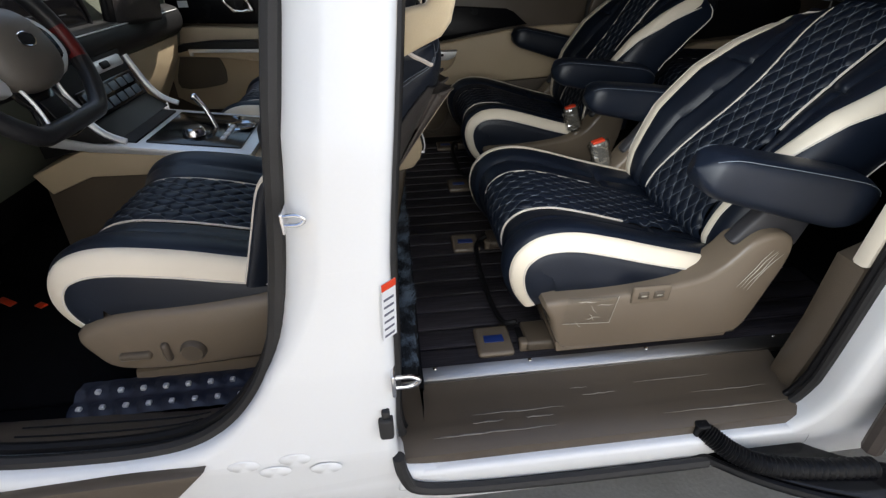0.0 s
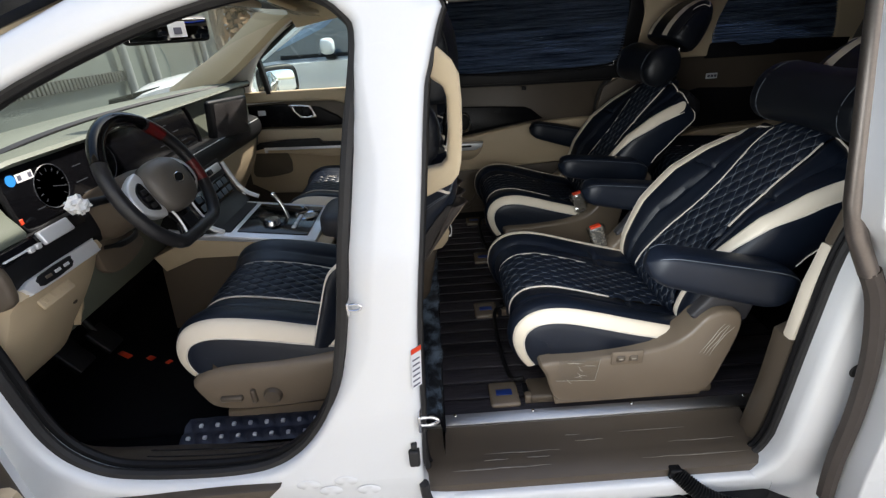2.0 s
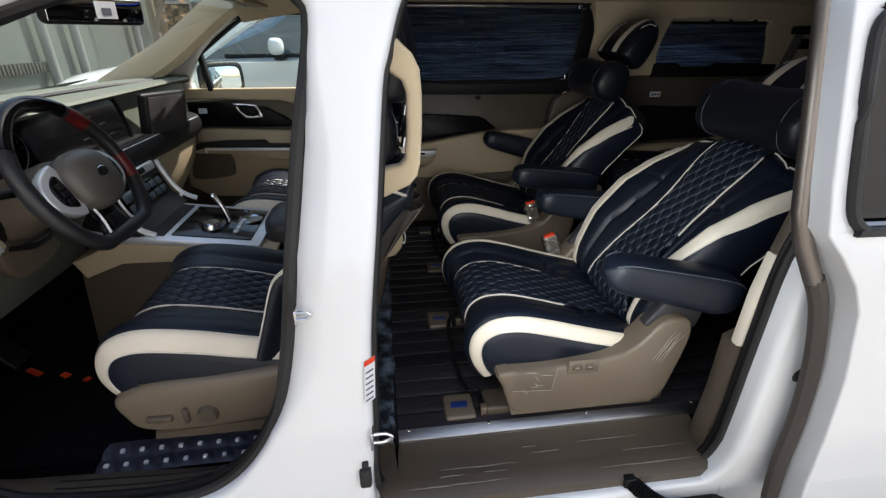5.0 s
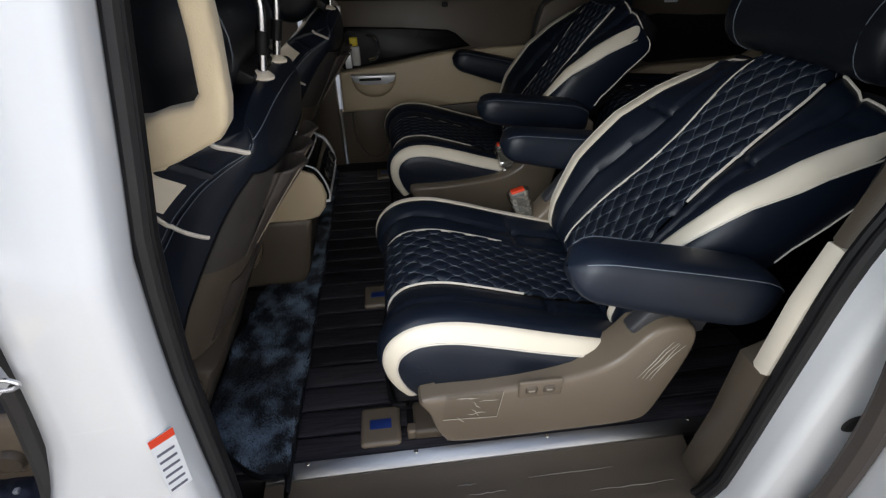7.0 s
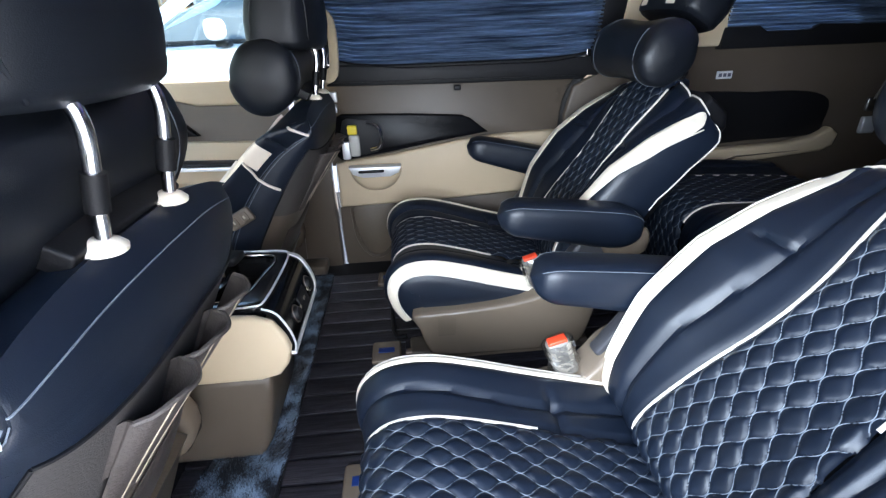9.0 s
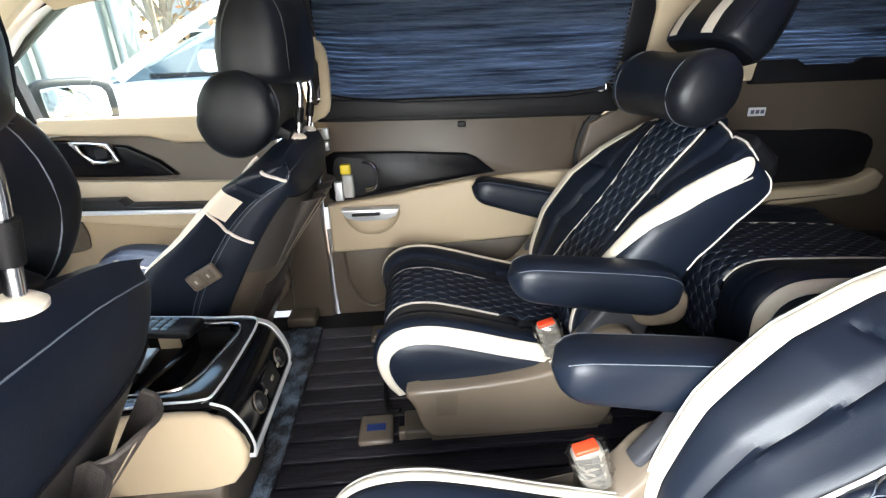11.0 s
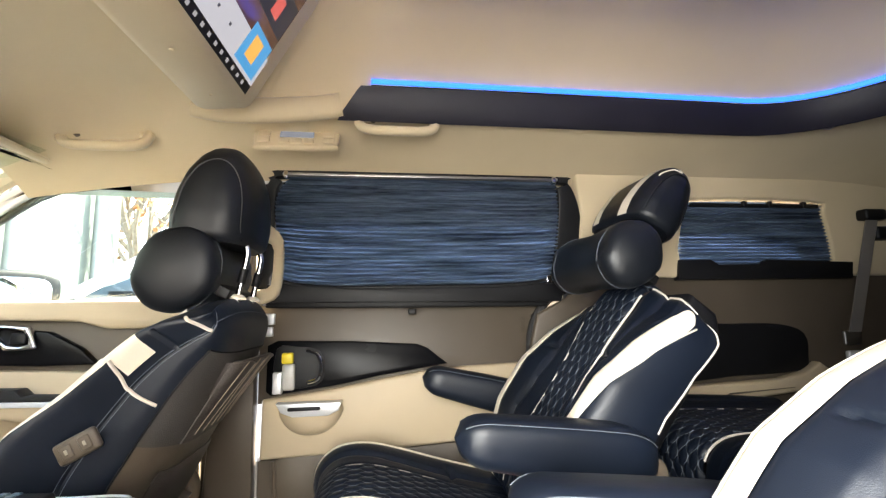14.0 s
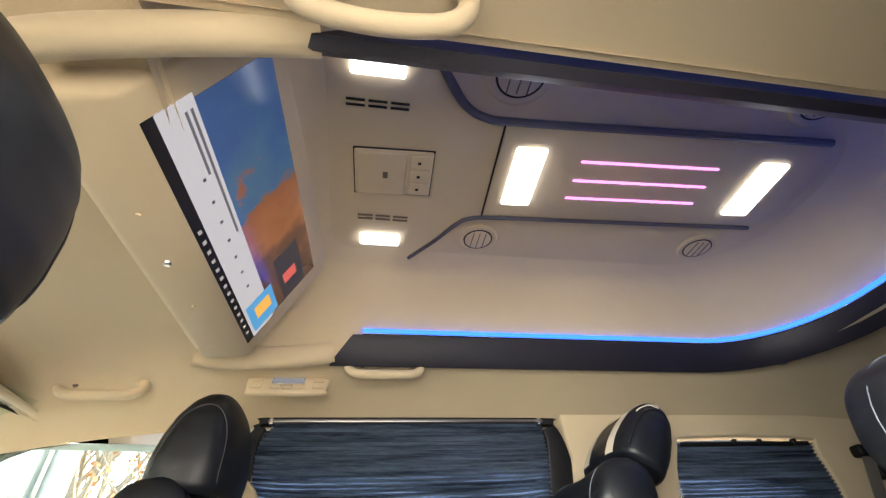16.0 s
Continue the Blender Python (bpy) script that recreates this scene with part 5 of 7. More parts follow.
        part("post_collar", lathe([(.0, .008), (.009, .0085), (.014, .006), (.0195, .001), (.019, -.003), (.0, -.004)], 24, Matrix.Translation((X + .689, yc + s * .064, 1.172)) @ Matrix.Rotation(radians(6), 4, "Y")), CREAM, t, "cream post collar")
    # plastic side base with controls
    X = x + fore
    for s in (-1, 1):
        cover = [(X + .02, .655), (X + .03, .60), (X + .07, .555), (X + .20, .545), (X + .42, .565), (X + .53, .60), (X + .55, .68), (X + .50, .735), (X + .40, .715), (X + .25, .70), (X + .10, .69)]
        c = part("side_cover", prism([(p.x, p.y) for p in smooth_line([(a, b, 0) for a, b in cover], 3, True)], "y", yc + s * .225, yc + s * .295, .022, 4), TAUPE2, t, "taupe plastic side cover")
        if s == outer:
            yy = yc + s * .296
            part("seat_knob", rbox(X + .085, X + .145, yy - .010, yy + .010, .590, .607, .006), TAUPE, c)
            part("seat_knob", rbox(X + .168, X + .182, yy - .010, yy + .010, .580, .625, .006), TAUPE, c)
            part("lumbar_knob", lathe([(.0, .012), (.020, .012), (.024, .006), (.025, .0), (.0, -.002)], 24, Matrix.Translation((X + .225, yy, .60)) @ Matrix.Rotation(radians(-90 * s), 4, "X")), TAUPE, c)
    apron = [(x + .455, .70), (x + .525, .68), (x + .505, .645), (x + .45, .52), (x + .413, .43), (x + .36, .43)]
    part("rear_apron", prism(apron, "y", yc - .215, yc + .215, .018, 3), TAUPE, t, "taupe plastic apron below the seat back")
    part("pedestal", rbox(X + .08, X + .40, yc - .20, yc + .20, .425, .60, .02), TAUPE, t, "taupe seat pedestal")
    part("rail_skirt", prism([(X + .05, .43), (X + .07, .52), (X + .40, .54), (X + .40, .43)], "y", yc - .265, yc - .235, .008), TAUPE2, t)
    return t


front_seat(-.668, -.450, -1, -.038)
front_seat(-.635, .480, 1, -.03)
# heating switches on the flank of the passenger's seat back
sw = thing("back_switch", (-.14, .205, .91), "taupe switch plate with two arrow buttons on the seat flank", "switch")
SM = Matrix.Translation((-.136, .211, .918)) @ Matrix.Rotation(radians(62), 4, "Y") @ Matrix.Scale(.84, 4)
part("plate", moved(rbox(-.023, .023, -.006, .010, -.042, .042, .012, 4), SM), TAUPE, sw)
for k in (-1, 1):
    b = part("button", moved(rbox(-.015, .015, -.009, .0, k * .018 - .012, k * .018 + .012, .006), SM), TAUPE, sw)
    part("arrow", moved(rbox(-.005, .005, -.0100, -.008, k * .018 - .003, k * .018 + .003, .001), SM), INKPALE, b)
neck_pillow(-.050, .480, 1.232, 30, .17, .088)
neck_pillow(-.082, -.447, 1.222, 30, .215, .093)


# ---- far side of the cabin ----
def curve2(pts, n=4, closed=True):
    return [(p.x, p.y) for p in smooth_line([(a, b, 0) for a, b in pts], n, closed)]


BEIGE_TOP = [(.02, .876), (.08, .884), (.16, .892), (.24, .902), (.36, .922), (.50, .943), (.66, .955), (.84, .960), (.99, .955)]
door2 = thing("door_2", (.5, .88, .40), "closed rear sliding door lined in beige and taupe plastic", "door", kind="structure")
part("upper_lining", prism([(.0, .86), (.0, 1.168), (.5, 1.160), (.93, 1.155), (.885, 1.03), (.89, .93), (1.0, .90), (1.0, .86)], "y", .872, .915, .008), TAUPE, door2, "taupe upper lining")
part("beige_panel", prism(BEIGE_TOP + [(.99, .745), (.72, .724), (.40, .708), (.015, .700)], "y", .846, .90, .012, 3), BEIGE, door2, "beige padded door panel")
part("lower_lining", prism([(.005, .698), (.35, .704), (.72, .720), (1.0, .740), (1.0, .40), (.03, .40), (.008, .45)], "y", .862, .91, .010), TAUPE, door2, "taupe lower lining")
part("pocket_back", prism(curve2([(.06, .695), (.075, .56), (.12, .495), (.17, .495), (.215, .56), (.245, .695)], 4), "y", .8575, .864, .003), mat("dark taupe", (.085, .066, .046), .5), door2)
part("pocket_lip", tube(smooth_line([(.055, .858, .695), (.068, .856, .56), (.115, .854, .485), (.175, .854, .485), (.222, .856, .56), (.252, .858, .695)], 5), .007, 8), TAUPE, door2)
for k in range(3):
    part("lining_rib", rbox(.20, .33, .857, .866, .445 + k * .018, .452 + k * .018, .003), TAUPE, door2)
part("edge_strip", tube([(.006, .86, .42), (.010, .856, .70), (.02, .852, .875)], .0015, 6), STEEL, door2, "metal edge strip")
gt = part("gloss_trim", prism([(.045, .886), (.16, .900), (.26, .914), (.38, .935), (.52, .955), (.60, .966), (.575, .985), (.535, 1.018), (.50, 1.032), (.30, 1.046), (.06, 1.055), (.03, 1.04), (.028, .90)], "y", .852, .90, .006), TRIMBLACK, door2, "piano black trim")
part("inside_handle", tube(smooth_line([(.155, .846, .925), (.185, .838, .935), (.198, .835, .97), (.185, .838, 1.01), (.150, .846, 1.022)], 4), .006, 8), CHROME, gt, "chrome inner handle")
part("handle_recess", prism(curve2([(.06, .915), (.18, .915), (.205, .96), (.19, 1.02), (.12, 1.035), (.06, 1.03)], 3), "y", .8500, .856, .002), BLACK, gt)
cup = part("switch_cup", blob((.168, .850, .838), (.098, .052, .070), .8, 14, 24, None, lambda p: Vector((p.x * (1 - .25 * max(0, -p.z) / .07), p.y, min(p.z, .018)))), BEIGE, door2, "beige pull cup")
part("switch_bezel", prism([(.070, .872), (.264, .870), (.254, .846), (.222, .832), (.12, .832), (.084, .846)], "y", .790, .835, .005), SILVER, cup, "silver switch bezel")
part("window_switch", rbox(.105, .20, .786, .80, .850, .861, .004), BLACK, cup)
part("belt_ledge", prism([(.03, 1.158), (.5, 1.150), (.93, 1.146), (.96, 1.175), (.5, 1.182), (.03, 1.188)], "y", .80, .90, .006), BLACK, door2, "black window ledge")
part("ledge_lip", prism([(.03, 1.172), (.97, 1.160), (.99, 1.215), (.90, 1.222), (.80, 1.210), (.30, 1.212), (.18, 1.222), (.04, 1.226)], "y", .768, .785, .005), BLACK, door2, "black window ledge lip")
part("blind_catch", rbox(.467, .492, .786, .80, 1.128, 1.146, .004), BLACK, door2)
part("film_scrap", rbox(.86, .875, .868, .873, 1.06, 1.11, .002), FILM, door2)
RING = curve2([(.05, 1.175), (.5, 1.165), (.93, 1.165), (1.045, 1.25), (1.055, 1.36), (1.04, 1.47), (1.00, 1.55), (.93, 1.572), (.14, 1.575), (.06, 1.552), (.028, 1.48), (.02, 1.30)], 4)
INNER = curve2([(.075, 1.215), (.5, 1.200), (.90, 1.215), (.945, 1.25), (.96, 1.36), (.968, 1.47), (.960, 1.530), (.93, 1.550), (.14, 1.552), (.085, 1.535), (.065, 1.48), (.062, 1.30)], 4)


def far_lean(q):
    return Vector((q.x, q.y - .20 * max(0.0, q.z - 1.18), q.z))


part("window_frame", plate(RING, [INNER], .80, .835, far_lean, .006), BLACK, door2, "black window surround")
part("rear_lining", prism([(.965, 1.20), (1.05, 1.25), (1.06, 1.36), (1.045, 1.47), (1.0, 1.545), (.96, 1.545), (.975, 1.40), (.955, 1.25)], "y", .775, .79, .004), TAUPE, door2)

blind = thing("window_blind", (.5, .78, 1.2), "dark blue pleated blind drawn over the sliding door window", "blind", "window blinds")
NP = 26


def pleat(u, n, depth):
    k = int(round(u * 2 * n))
    return (k // 2 + (.66 if k % 2 else 0)) / n, depth if k % 2 else -depth


part("pleats", sheet(lambda u, v: (.064 + .902 * v + .045 * (1 - v) ** 8 * max(0.0, (u - .72) / .28) ** 2 - .012 * v ** 8 * max(0.0, (u - .72) / .28), .798 - .20 * (1.212 + .335 * u - 1.18) + pleat(u, NP, .0085)[1], 1.212 + .335 * pleat(u, NP, .0085)[0] + .022 * (abs(2 * v - 1) ** 6) * (1 - u)), 2 * NP, 12, (0, .002, 0)), BLIND, blind, smooth=False)
part("head_rail", rbox(.09, .955, .704, .724, 1.549, 1.558, .003), STEEL, blind, "thin metal head rail")
for x in (.10, .94):
    part("rail_clip", rbox(x - .006, x + .006, .698, .720, 1.540, 1.562, .003), CHROME, blind)
part("bottom_rail", tube([(.075 + .86 * i / 16, .790, 1.214 + .022 * (abs(2 * i / 16 - 1) ** 6)) for i in range(17)], .008, 8), BLACK, blind)
part("corner_clip", rbox(.925, .945, .772, .788, 1.222, 1.246, .003), CHROME, blind)

pil = thing("pillar_lining_far", (-.06, .86, .45), "taupe and beige lining of the far middle pillar", "pillar", kind="structure")
part("lower", prism([(-.155, .43), (-.13, .85), (-.10, 1.12), (-.005, 1.12), (-.003, .43)], "y", .845, .91, .012), TAUPE, pil)
part("upper", prism([(-.10, 1.12), (-.06, 1.35), (-.045, 1.57), (.012, 1.57), (.006, 1.36), (.0, 1.12)], "y", .755, .86, .012), LINER, pil)
part("pillar_foot", rbox(-.16, -.06, .76, .85, .45, .49, .01), TAUPE, pil)
bg = thing("belt_guide", (.03, .80, 1.12), "pale plastic belt guide on the far pillar", "belt guide")
part("guide", rbox(.025, .060, .80, .815, 1.105, 1.14, .004), SILVER, bg)
part("guide_low", rbox(.025, .056, .80, .815, 1.07, 1.10, .004), SILVER, bg)


def pillar_bar(s, dx, y, k):
    """Angular loop with chamfered corners; k scales its height about the middle."""
    g = thing("assist_grip", (dx, s * y, 1.28), "cream upright grab handle on the middle pillar", "grab handle", "pillar handles")
    loop = [(-.062, 1.462), (-.030, 1.446), (.004, 1.430), (.034, 1.402), (.047, 1.376), (.050, 1.33), (.049, 1.27), (.044, 1.205), (.038, 1.180), (.024, 1.162), (-.028, 1.138), (-.062, 1.126),
            (-.062, 1.185), (-.025, 1.197), (.004, 1.202), (.015, 1.214), (.020, 1.27), (.021, 1.335), (.014, 1.356), (-.004, 1.369), (-.062, 1.40)]
    part("bar", prism([(x + dx, 1.285 + (z - 1.285) * k) for x, z in loop], "y", s * y - .018, s * y + .018, .009, 3), LINER, g)
    for z0, z1 in ((1.40, 1.462), (1.126, 1.185)):
        part("foot", rbox(dx - .075, dx - .045, s * y - (.034 if s > 0 else .012), s * y + (.012 if s > 0 else .034), 1.285 + (z0 - 1.285) * k, 1.285 + (z1 - 1.285) * k, .008), LINER, g)


pillar_bar(1, .040, .765, .86)
pillar_bar(-1, 0, .765, 1.0)

QHOLE = curve2([(1.42, 1.275), (1.65, 1.262), (1.98, 1.27), (2.03, 1.30), (1.975, 1.46), (1.94, 1.50), (1.50, 1.505), (1.43, 1.47)], 3)
quarter = thing("wall_far_rear", (1.6, .82, .45), "taupe rear quarter lining with a cream armrest", "wall", kind="structure")
part("lining", plate([(.93, .44), (2.68, .44), (2.68, 1.24), (1.08, 1.24), (1.0, 1.17), (.90, 1.12), (.875, 1.02), (.89, .90), (.93, .80)], [], .81, .90, None, .01), TAUPE, quarter, "taupe plastic lining")
part("upper_lining", plate([(1.035, 1.235), (2.68, 1.235), (2.60, 1.66), (1.0, 1.66), (1.045, 1.45)], [QHOLE], .79, .85, far_lean, .008), LINER, quarter, "cream upper lining")
part("black_sill", prism([(1.40, 1.225), (2.10, 1.225), (2.11, 1.285), (1.75, 1.295), (1.72, 1.278), (1.56, 1.278), (1.53, 1.296), (1.40, 1.296)], "y", .765, .80, .006), BLACK, quarter, "black window ledge")
part("recess", prism(curve2([(1.34, 1.065), (1.60, 1.07), (1.80, 1.065), (1.90, 1.03), (1.905, .95), (1.87, .90), (1.60, .89), (1.36, .89)], 3), "y", .800, .815, .004), BLACK, quarter, "black speaker recess")
part("arm_rail", prism([(1.15, .80), (1.30, .835), (1.42, .868), (1.75, .878), (1.86, .898), (1.92, .93), (1.955, .905), (1.945, .86), (1.90, .838), (1.62, .815), (1.50, .808), (1.38, .70), (1.15, .66)], "y", .765, .815, .014, 3), BEIGE, quarter, "cream armrest rail")
part("arm_hollow", prism([(1.42, .800), (1.55, .842), (1.80, .850), (1.55, .836), (1.44, .78)], "y", .760, .767, .002), TAUPE, quarter)
part("door_seal", tube(smooth_line([(1.02, .80, 1.57), (1.075, .79, 1.47), (1.09, .80, 1.36), (1.075, .81, 1.26), (1.02, .82, 1.21), (.945, .83, 1.165), (.895, .84, 1.09), (.88, .845, 1.00), (.885, .85, .90), (.93, .855, .70), (.96, .855, .45)], 5), .014, 8), RUBBER, quarter, "black rubber seal")
qb = thing("window_blind", (1.7, .78, 1.28), "dark blue pleated blind over the rear quarter window", "blind", "window blinds")
part("pleats", sheet(lambda u, v: (1.415 + (.575 + .045 * (1 - u)) * v, .806 - .20 * (1.285 + .20 * u - 1.18) + pleat(u, 18, .006)[1], 1.270 + .215 * pleat(u, 18, .006)[0]), 36, 8, (0, .002, 0)), BLIND, qb, smooth=False)
part("head_rail", rbox(1.45, 1.96, .735, .75, 1.478, 1.492, .004), BLACK, qb)
for x in (1.66, 1.76, 1.90):
    part("rail_clip", rbox(x - .008, x + .008, .732, .748, 1.478, 1.500, .003), BLACK, qb)

belt = thing("seat_belt", (2.1, .76, .9), "grey seat belt hanging on the rear quarter lining", "seat belt")
part("strap", prism([(2.125, 1.44), (2.175, 1.44), (2.095, 1.03), (2.045, 1.03)], "y", .762, .766, .0), mat("grey webbing", (.16, .145, .13), .8, var=.15, bump=.6, bscale=300), belt, warp=far_lean)
part("upper_anchor", rbox(2.11, 2.20, .695, .74, 1.43, 1.47, .01), BLACK, belt)
part("guide_plate", rbox(2.17, 2.24, .715, .76, 1.36, 1.41, .01), BLACK, belt)
part("tongue", rbox(2.03, 2.10, .766, .780, .985, 1.035, .006), STEEL, belt, "steel tongue")
part("tongue_grip", rbox(2.035, 2.095, .762, .784, .90, .965, .008), SILVER, belt)
bt = thing("belt_tag", (1.46, .80, 1.137), "small white tag with print on the rear lining", "tag")
part("tag", rbox(1.43, 1.49, .800, .806, 1.122, 1.150, .003), PAPER, bt)
for k in range(3):
    part("tag_print", rbox(1.437 + k * .017, 1.449 + k * .017, .799, .801, 1.130, 1.142, .0), INK, bt, smooth=False)

bot = thing("spray_bottle", (.10, .838, .90), "clear bottle with a yellow cap in the door recess", "bottle")
part("body", rbox(.080, .118, .822, .850, .905, .985, .008), mat("cloudy plastic", (.45, .44, .41), .2), bot)
part("cap", rbox(.078, .112, .824, .848, .985, 1.018, .005), YELLOW, bot, "yellow cap")
part("flank_box", rbox(.052, .080, .828, .850, .895, .96, .004), SILVER, bot)

# third row
third = thing("rear_bench", (1.4, .43, .46), "navy leather third-row seat with quilted cushion and cream piping", "bench")
tp = [(1.12, .56), (1.09, .62), (1.075, .74), (1.08, .79), (1.11, .825), (1.17, .842), (1.30, .838), (1.45, .83), (1.62, .815)]
pad(third, "cushion", tp, [(q * 1.12, y * 1.12, h) for q, y, h in CUSH_PROF], .425, lambda u: .135, lambda u: .285, lambda u: .315, 1.0, u_pipe=(.30, .98), label="navy leather bench cushion")
part("bench_front", rbox(1.10, 1.58, .14, .72, .46, .76, .03), BLACK, third)
part("front_piping", tube(smooth_line([(1.085, .135, .47), (1.08, .132, .64), (1.085, .132, .76), (1.12, .134, .80)], 4), .003, 6), PIPE, third)
part("floor_box", rbox(1.1, 2.6, -.74, .10, .45, .47, .01), CARPET, third, "black rear carpet")
part("near_lining", rbox(.95, 2.66, -.80, -.775, .44, 1.60, .004), TAUPE, body)
part("tail_lining", rbox(2.62, 2.655, -.80, .80, .44, 1.60, .004), TAUPE, body)

# ---- fur mat behind the front seats ----
def mat_geo():
    out = [(-.04, -.755), (-.12, -.735), (-.225, -.62), (-.235, -.50), (-.20, -.14), (-.18, -.12), (-.11, -.02), (-.085, .10), (-.10, .35), (-.16, .50), (-.16, .70), (-.05, .715), (-.032, .68), (-.032, .3), (-.034, -.70)]
    return curve2(out, 3)


fm = thing("fur_mat", (-.1, 0, .46), "blue-grey shaggy fur mat with a black edge on the planks", "mat")
edge = mat_geo()
part("mat_base", prism(edge, "z", .458, .466, .002), BLACK, fm)
part("edge_binding", tube([(x, y, .465) for x, y in edge], .006, 6, True), BLACK, fm, "black edge binding")


def inside(x, y, poly):
    c = False
    for (x1, y1), (x2, y2) in zip(poly, poly[1:] + poly[:1]):
        if (y1 > y) != (y2 > y) and x < (x2 - x1) * (y - y1) / (y2 - y1) + x1:
            c = not c
    return c


rnd = random.Random(5)
hv, hf = [], []
while len(hf) < 26000:
    x, y = rnd.uniform(-.236, -.03), rnd.uniform(-.75, .715)
    if not inside(x, y, edge):
        continue
    a = 1.2 + 2.2 * noise.noise(Vector((x * 7, y * 7, 3))) + rnd.uniform(-.6, .6)
    ln = rnd.uniform(.012, .022)
    dx, dy = math.cos(a) * ln * .8, math.sin(a) * ln * .8
    w = .0013
    k = len(hv)
    hz = .466 + ln * rnd.uniform(.45, .8)
    hv += [(x - dy / ln * w, y + dx / ln * w, .466), (x + dy / ln * w, y - dx / ln * w, .466), (x + dx, y + dy, hz)]
    hf.append((k, k + 1, k + 2))
tagged(part("shag", (hv, hf), FUR, fm, "blue-grey shaggy pile", smooth=False), kind="stuff")


# ---- front of the cabin ----
dash = thing("dashboard", (-1.1, 0, .7), "beige vinyl dashboard with a wide black twin screen", "dashboard")


def dash_bow(y):
    """The dashboard bows forward in the middle."""
    return .267 * y * y


def dash_ring(y):
    b = dash_bow(y)
    return [(-1.43 + .16 * y * y, y, 1.222), (-1.34 + .2 * y * y, y, 1.240), (-1.25 + b, y, 1.256), (-1.155 + b, y, 1.258), (-1.138 + b, y, 1.250), (-1.140 + b, y, 1.20), (-1.32, y, 1.10), (-1.43, y, 1.10)]


YS = [-.866 + 1.70 * i / 30 for i in range(31)]
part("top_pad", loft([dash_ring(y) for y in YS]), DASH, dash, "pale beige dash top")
part("top_seam", tube([(-1.118 + dash_bow(y), y, 1.243) for y in YS], .017, 8, flat=.7), BLACK, dash, "black dash seam")


def hood_ring(y):
    b = dash_bow(y)
    e = max(0.0, (-.70 - y) / .166)
    f = -.925 - .015 * e * e
    d = .045 * e * e
    return [(-1.115 + b, y, 1.246 - d * .2), (-1.04 + b * .5, y, 1.256 - d * .5), (-.96, y, 1.258 - d), (f, y, 1.254 - d), (f + .006, y, 1.246 - d), (f - .006, y, 1.236 - d), (-1.00, y, 1.222 - d), (-1.12, y, 1.19)]


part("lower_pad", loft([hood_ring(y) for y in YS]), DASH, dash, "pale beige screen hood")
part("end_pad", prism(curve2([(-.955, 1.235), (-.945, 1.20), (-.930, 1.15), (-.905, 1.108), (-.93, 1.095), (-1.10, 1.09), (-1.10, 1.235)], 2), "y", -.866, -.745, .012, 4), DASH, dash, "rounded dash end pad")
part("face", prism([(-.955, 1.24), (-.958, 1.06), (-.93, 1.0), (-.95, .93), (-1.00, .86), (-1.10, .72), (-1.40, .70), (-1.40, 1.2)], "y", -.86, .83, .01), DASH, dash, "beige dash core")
part("black_strip", prism(curve2([(-.97, 1.092), (-.918, 1.090), (-.900, 1.076), (-.893, 1.045), (-.900, 1.016), (-.93, .985), (-1.0, .98)], 2), "y", -.862, .79, .006), BLACK, dash, "black vent strip")
part("strip_line", tube([(-.899, -.42 + 1.18 * i / 12, 1.078) for i in range(13)], .0022, 6), SILVER, dash, "thin silver line")
part("end_cap", prism(curve2([(-.94, 1.085), (-.900, 1.082), (-.888, 1.06), (-.886, 1.03), (-.892, .995), (-.92, .98), (-.96, .985)], 2), "y", -.872, -.848, .008, 3), TAUPE, dash, "taupe dash end cap")
SCREEN = curve2([(-.738, 1.20), (-.734, 1.226), (-.715, 1.240), (-.60, 1.247), (-.30, 1.245), (.08, 1.242), (.125, 1.232), (.150, 1.20), (.183, 1.115), (.178, 1.092), (.155, 1.086), (-.30, 1.084), (-.60, 1.088), (-.700, 1.092), (-.726, 1.108), (-.735, 1.15)], 3)
scr = part("twin_screen", prism(SCREEN, "x", -.965, -.934, .006, 3), GLOSS, dash, "piano black twin screen")
part("screen_rim", tube([(-.934, a, b) for a, b in SCREEN], .0065, 8, True), BLACK, scr, "black rounded screen frame")
DIALGREY = mat("grey dial marks", (.034, .038, .045), .4)
for y, r in ((-.60, .052), (-.40, .052)):
    DM = Matrix.Translation((-.9335, y, 1.166)) @ Matrix.Rotation(radians(90), 4, "Y")
    part("dial", lathe([(r - .0015, .0), (r, .0016), (r + .0015, 0)], 36, DM), DIALGREY, scr)
    for k in range(11):
        a = radians(-130 + 26 * k)
        part("dial_mark", moved(rbox(-.0045, .0045, -.0008, .0008, 0, .0012, 0), DM @ Matrix.Rotation(a, 4, "Z") @ Matrix.Translation((-r + .012, 0, 0))), DIALGREY, scr, smooth=False)
    part("dial_needle", moved(rbox(-.040, .0, -.0009, .0009, .0005, .0018, 0), DM @ Matrix.Rotation(radians(-105), 4, "Z")), DIALGREY, scr, smooth=False)
for y, z, w in ((-.655, 1.13, .012), (-.50, 1.19, .016), (-.50, 1.15, .022), (-.50, 1.118, .012), (-.06, 1.20, .03), (.02, 1.17, .02), (-.08, 1.14, .025), (.06, 1.13, .018)):
    part("screen_mark", rbox(-.9345, -.9330, y - w, y + w, z - .0012, z + .0012, 0), DIALGREY, scr, smooth=False)
part("sticker_dot", lathe([(0, .001), (.013, .001), (.013, 0)], 18, Matrix.Translation((-.9335, -.702, 1.210)) @ Matrix.Rotation(radians(90), 4, "Y")), mat("sky blue sticker", (.03, .25, .75), .4), scr, "blue dot sticker")
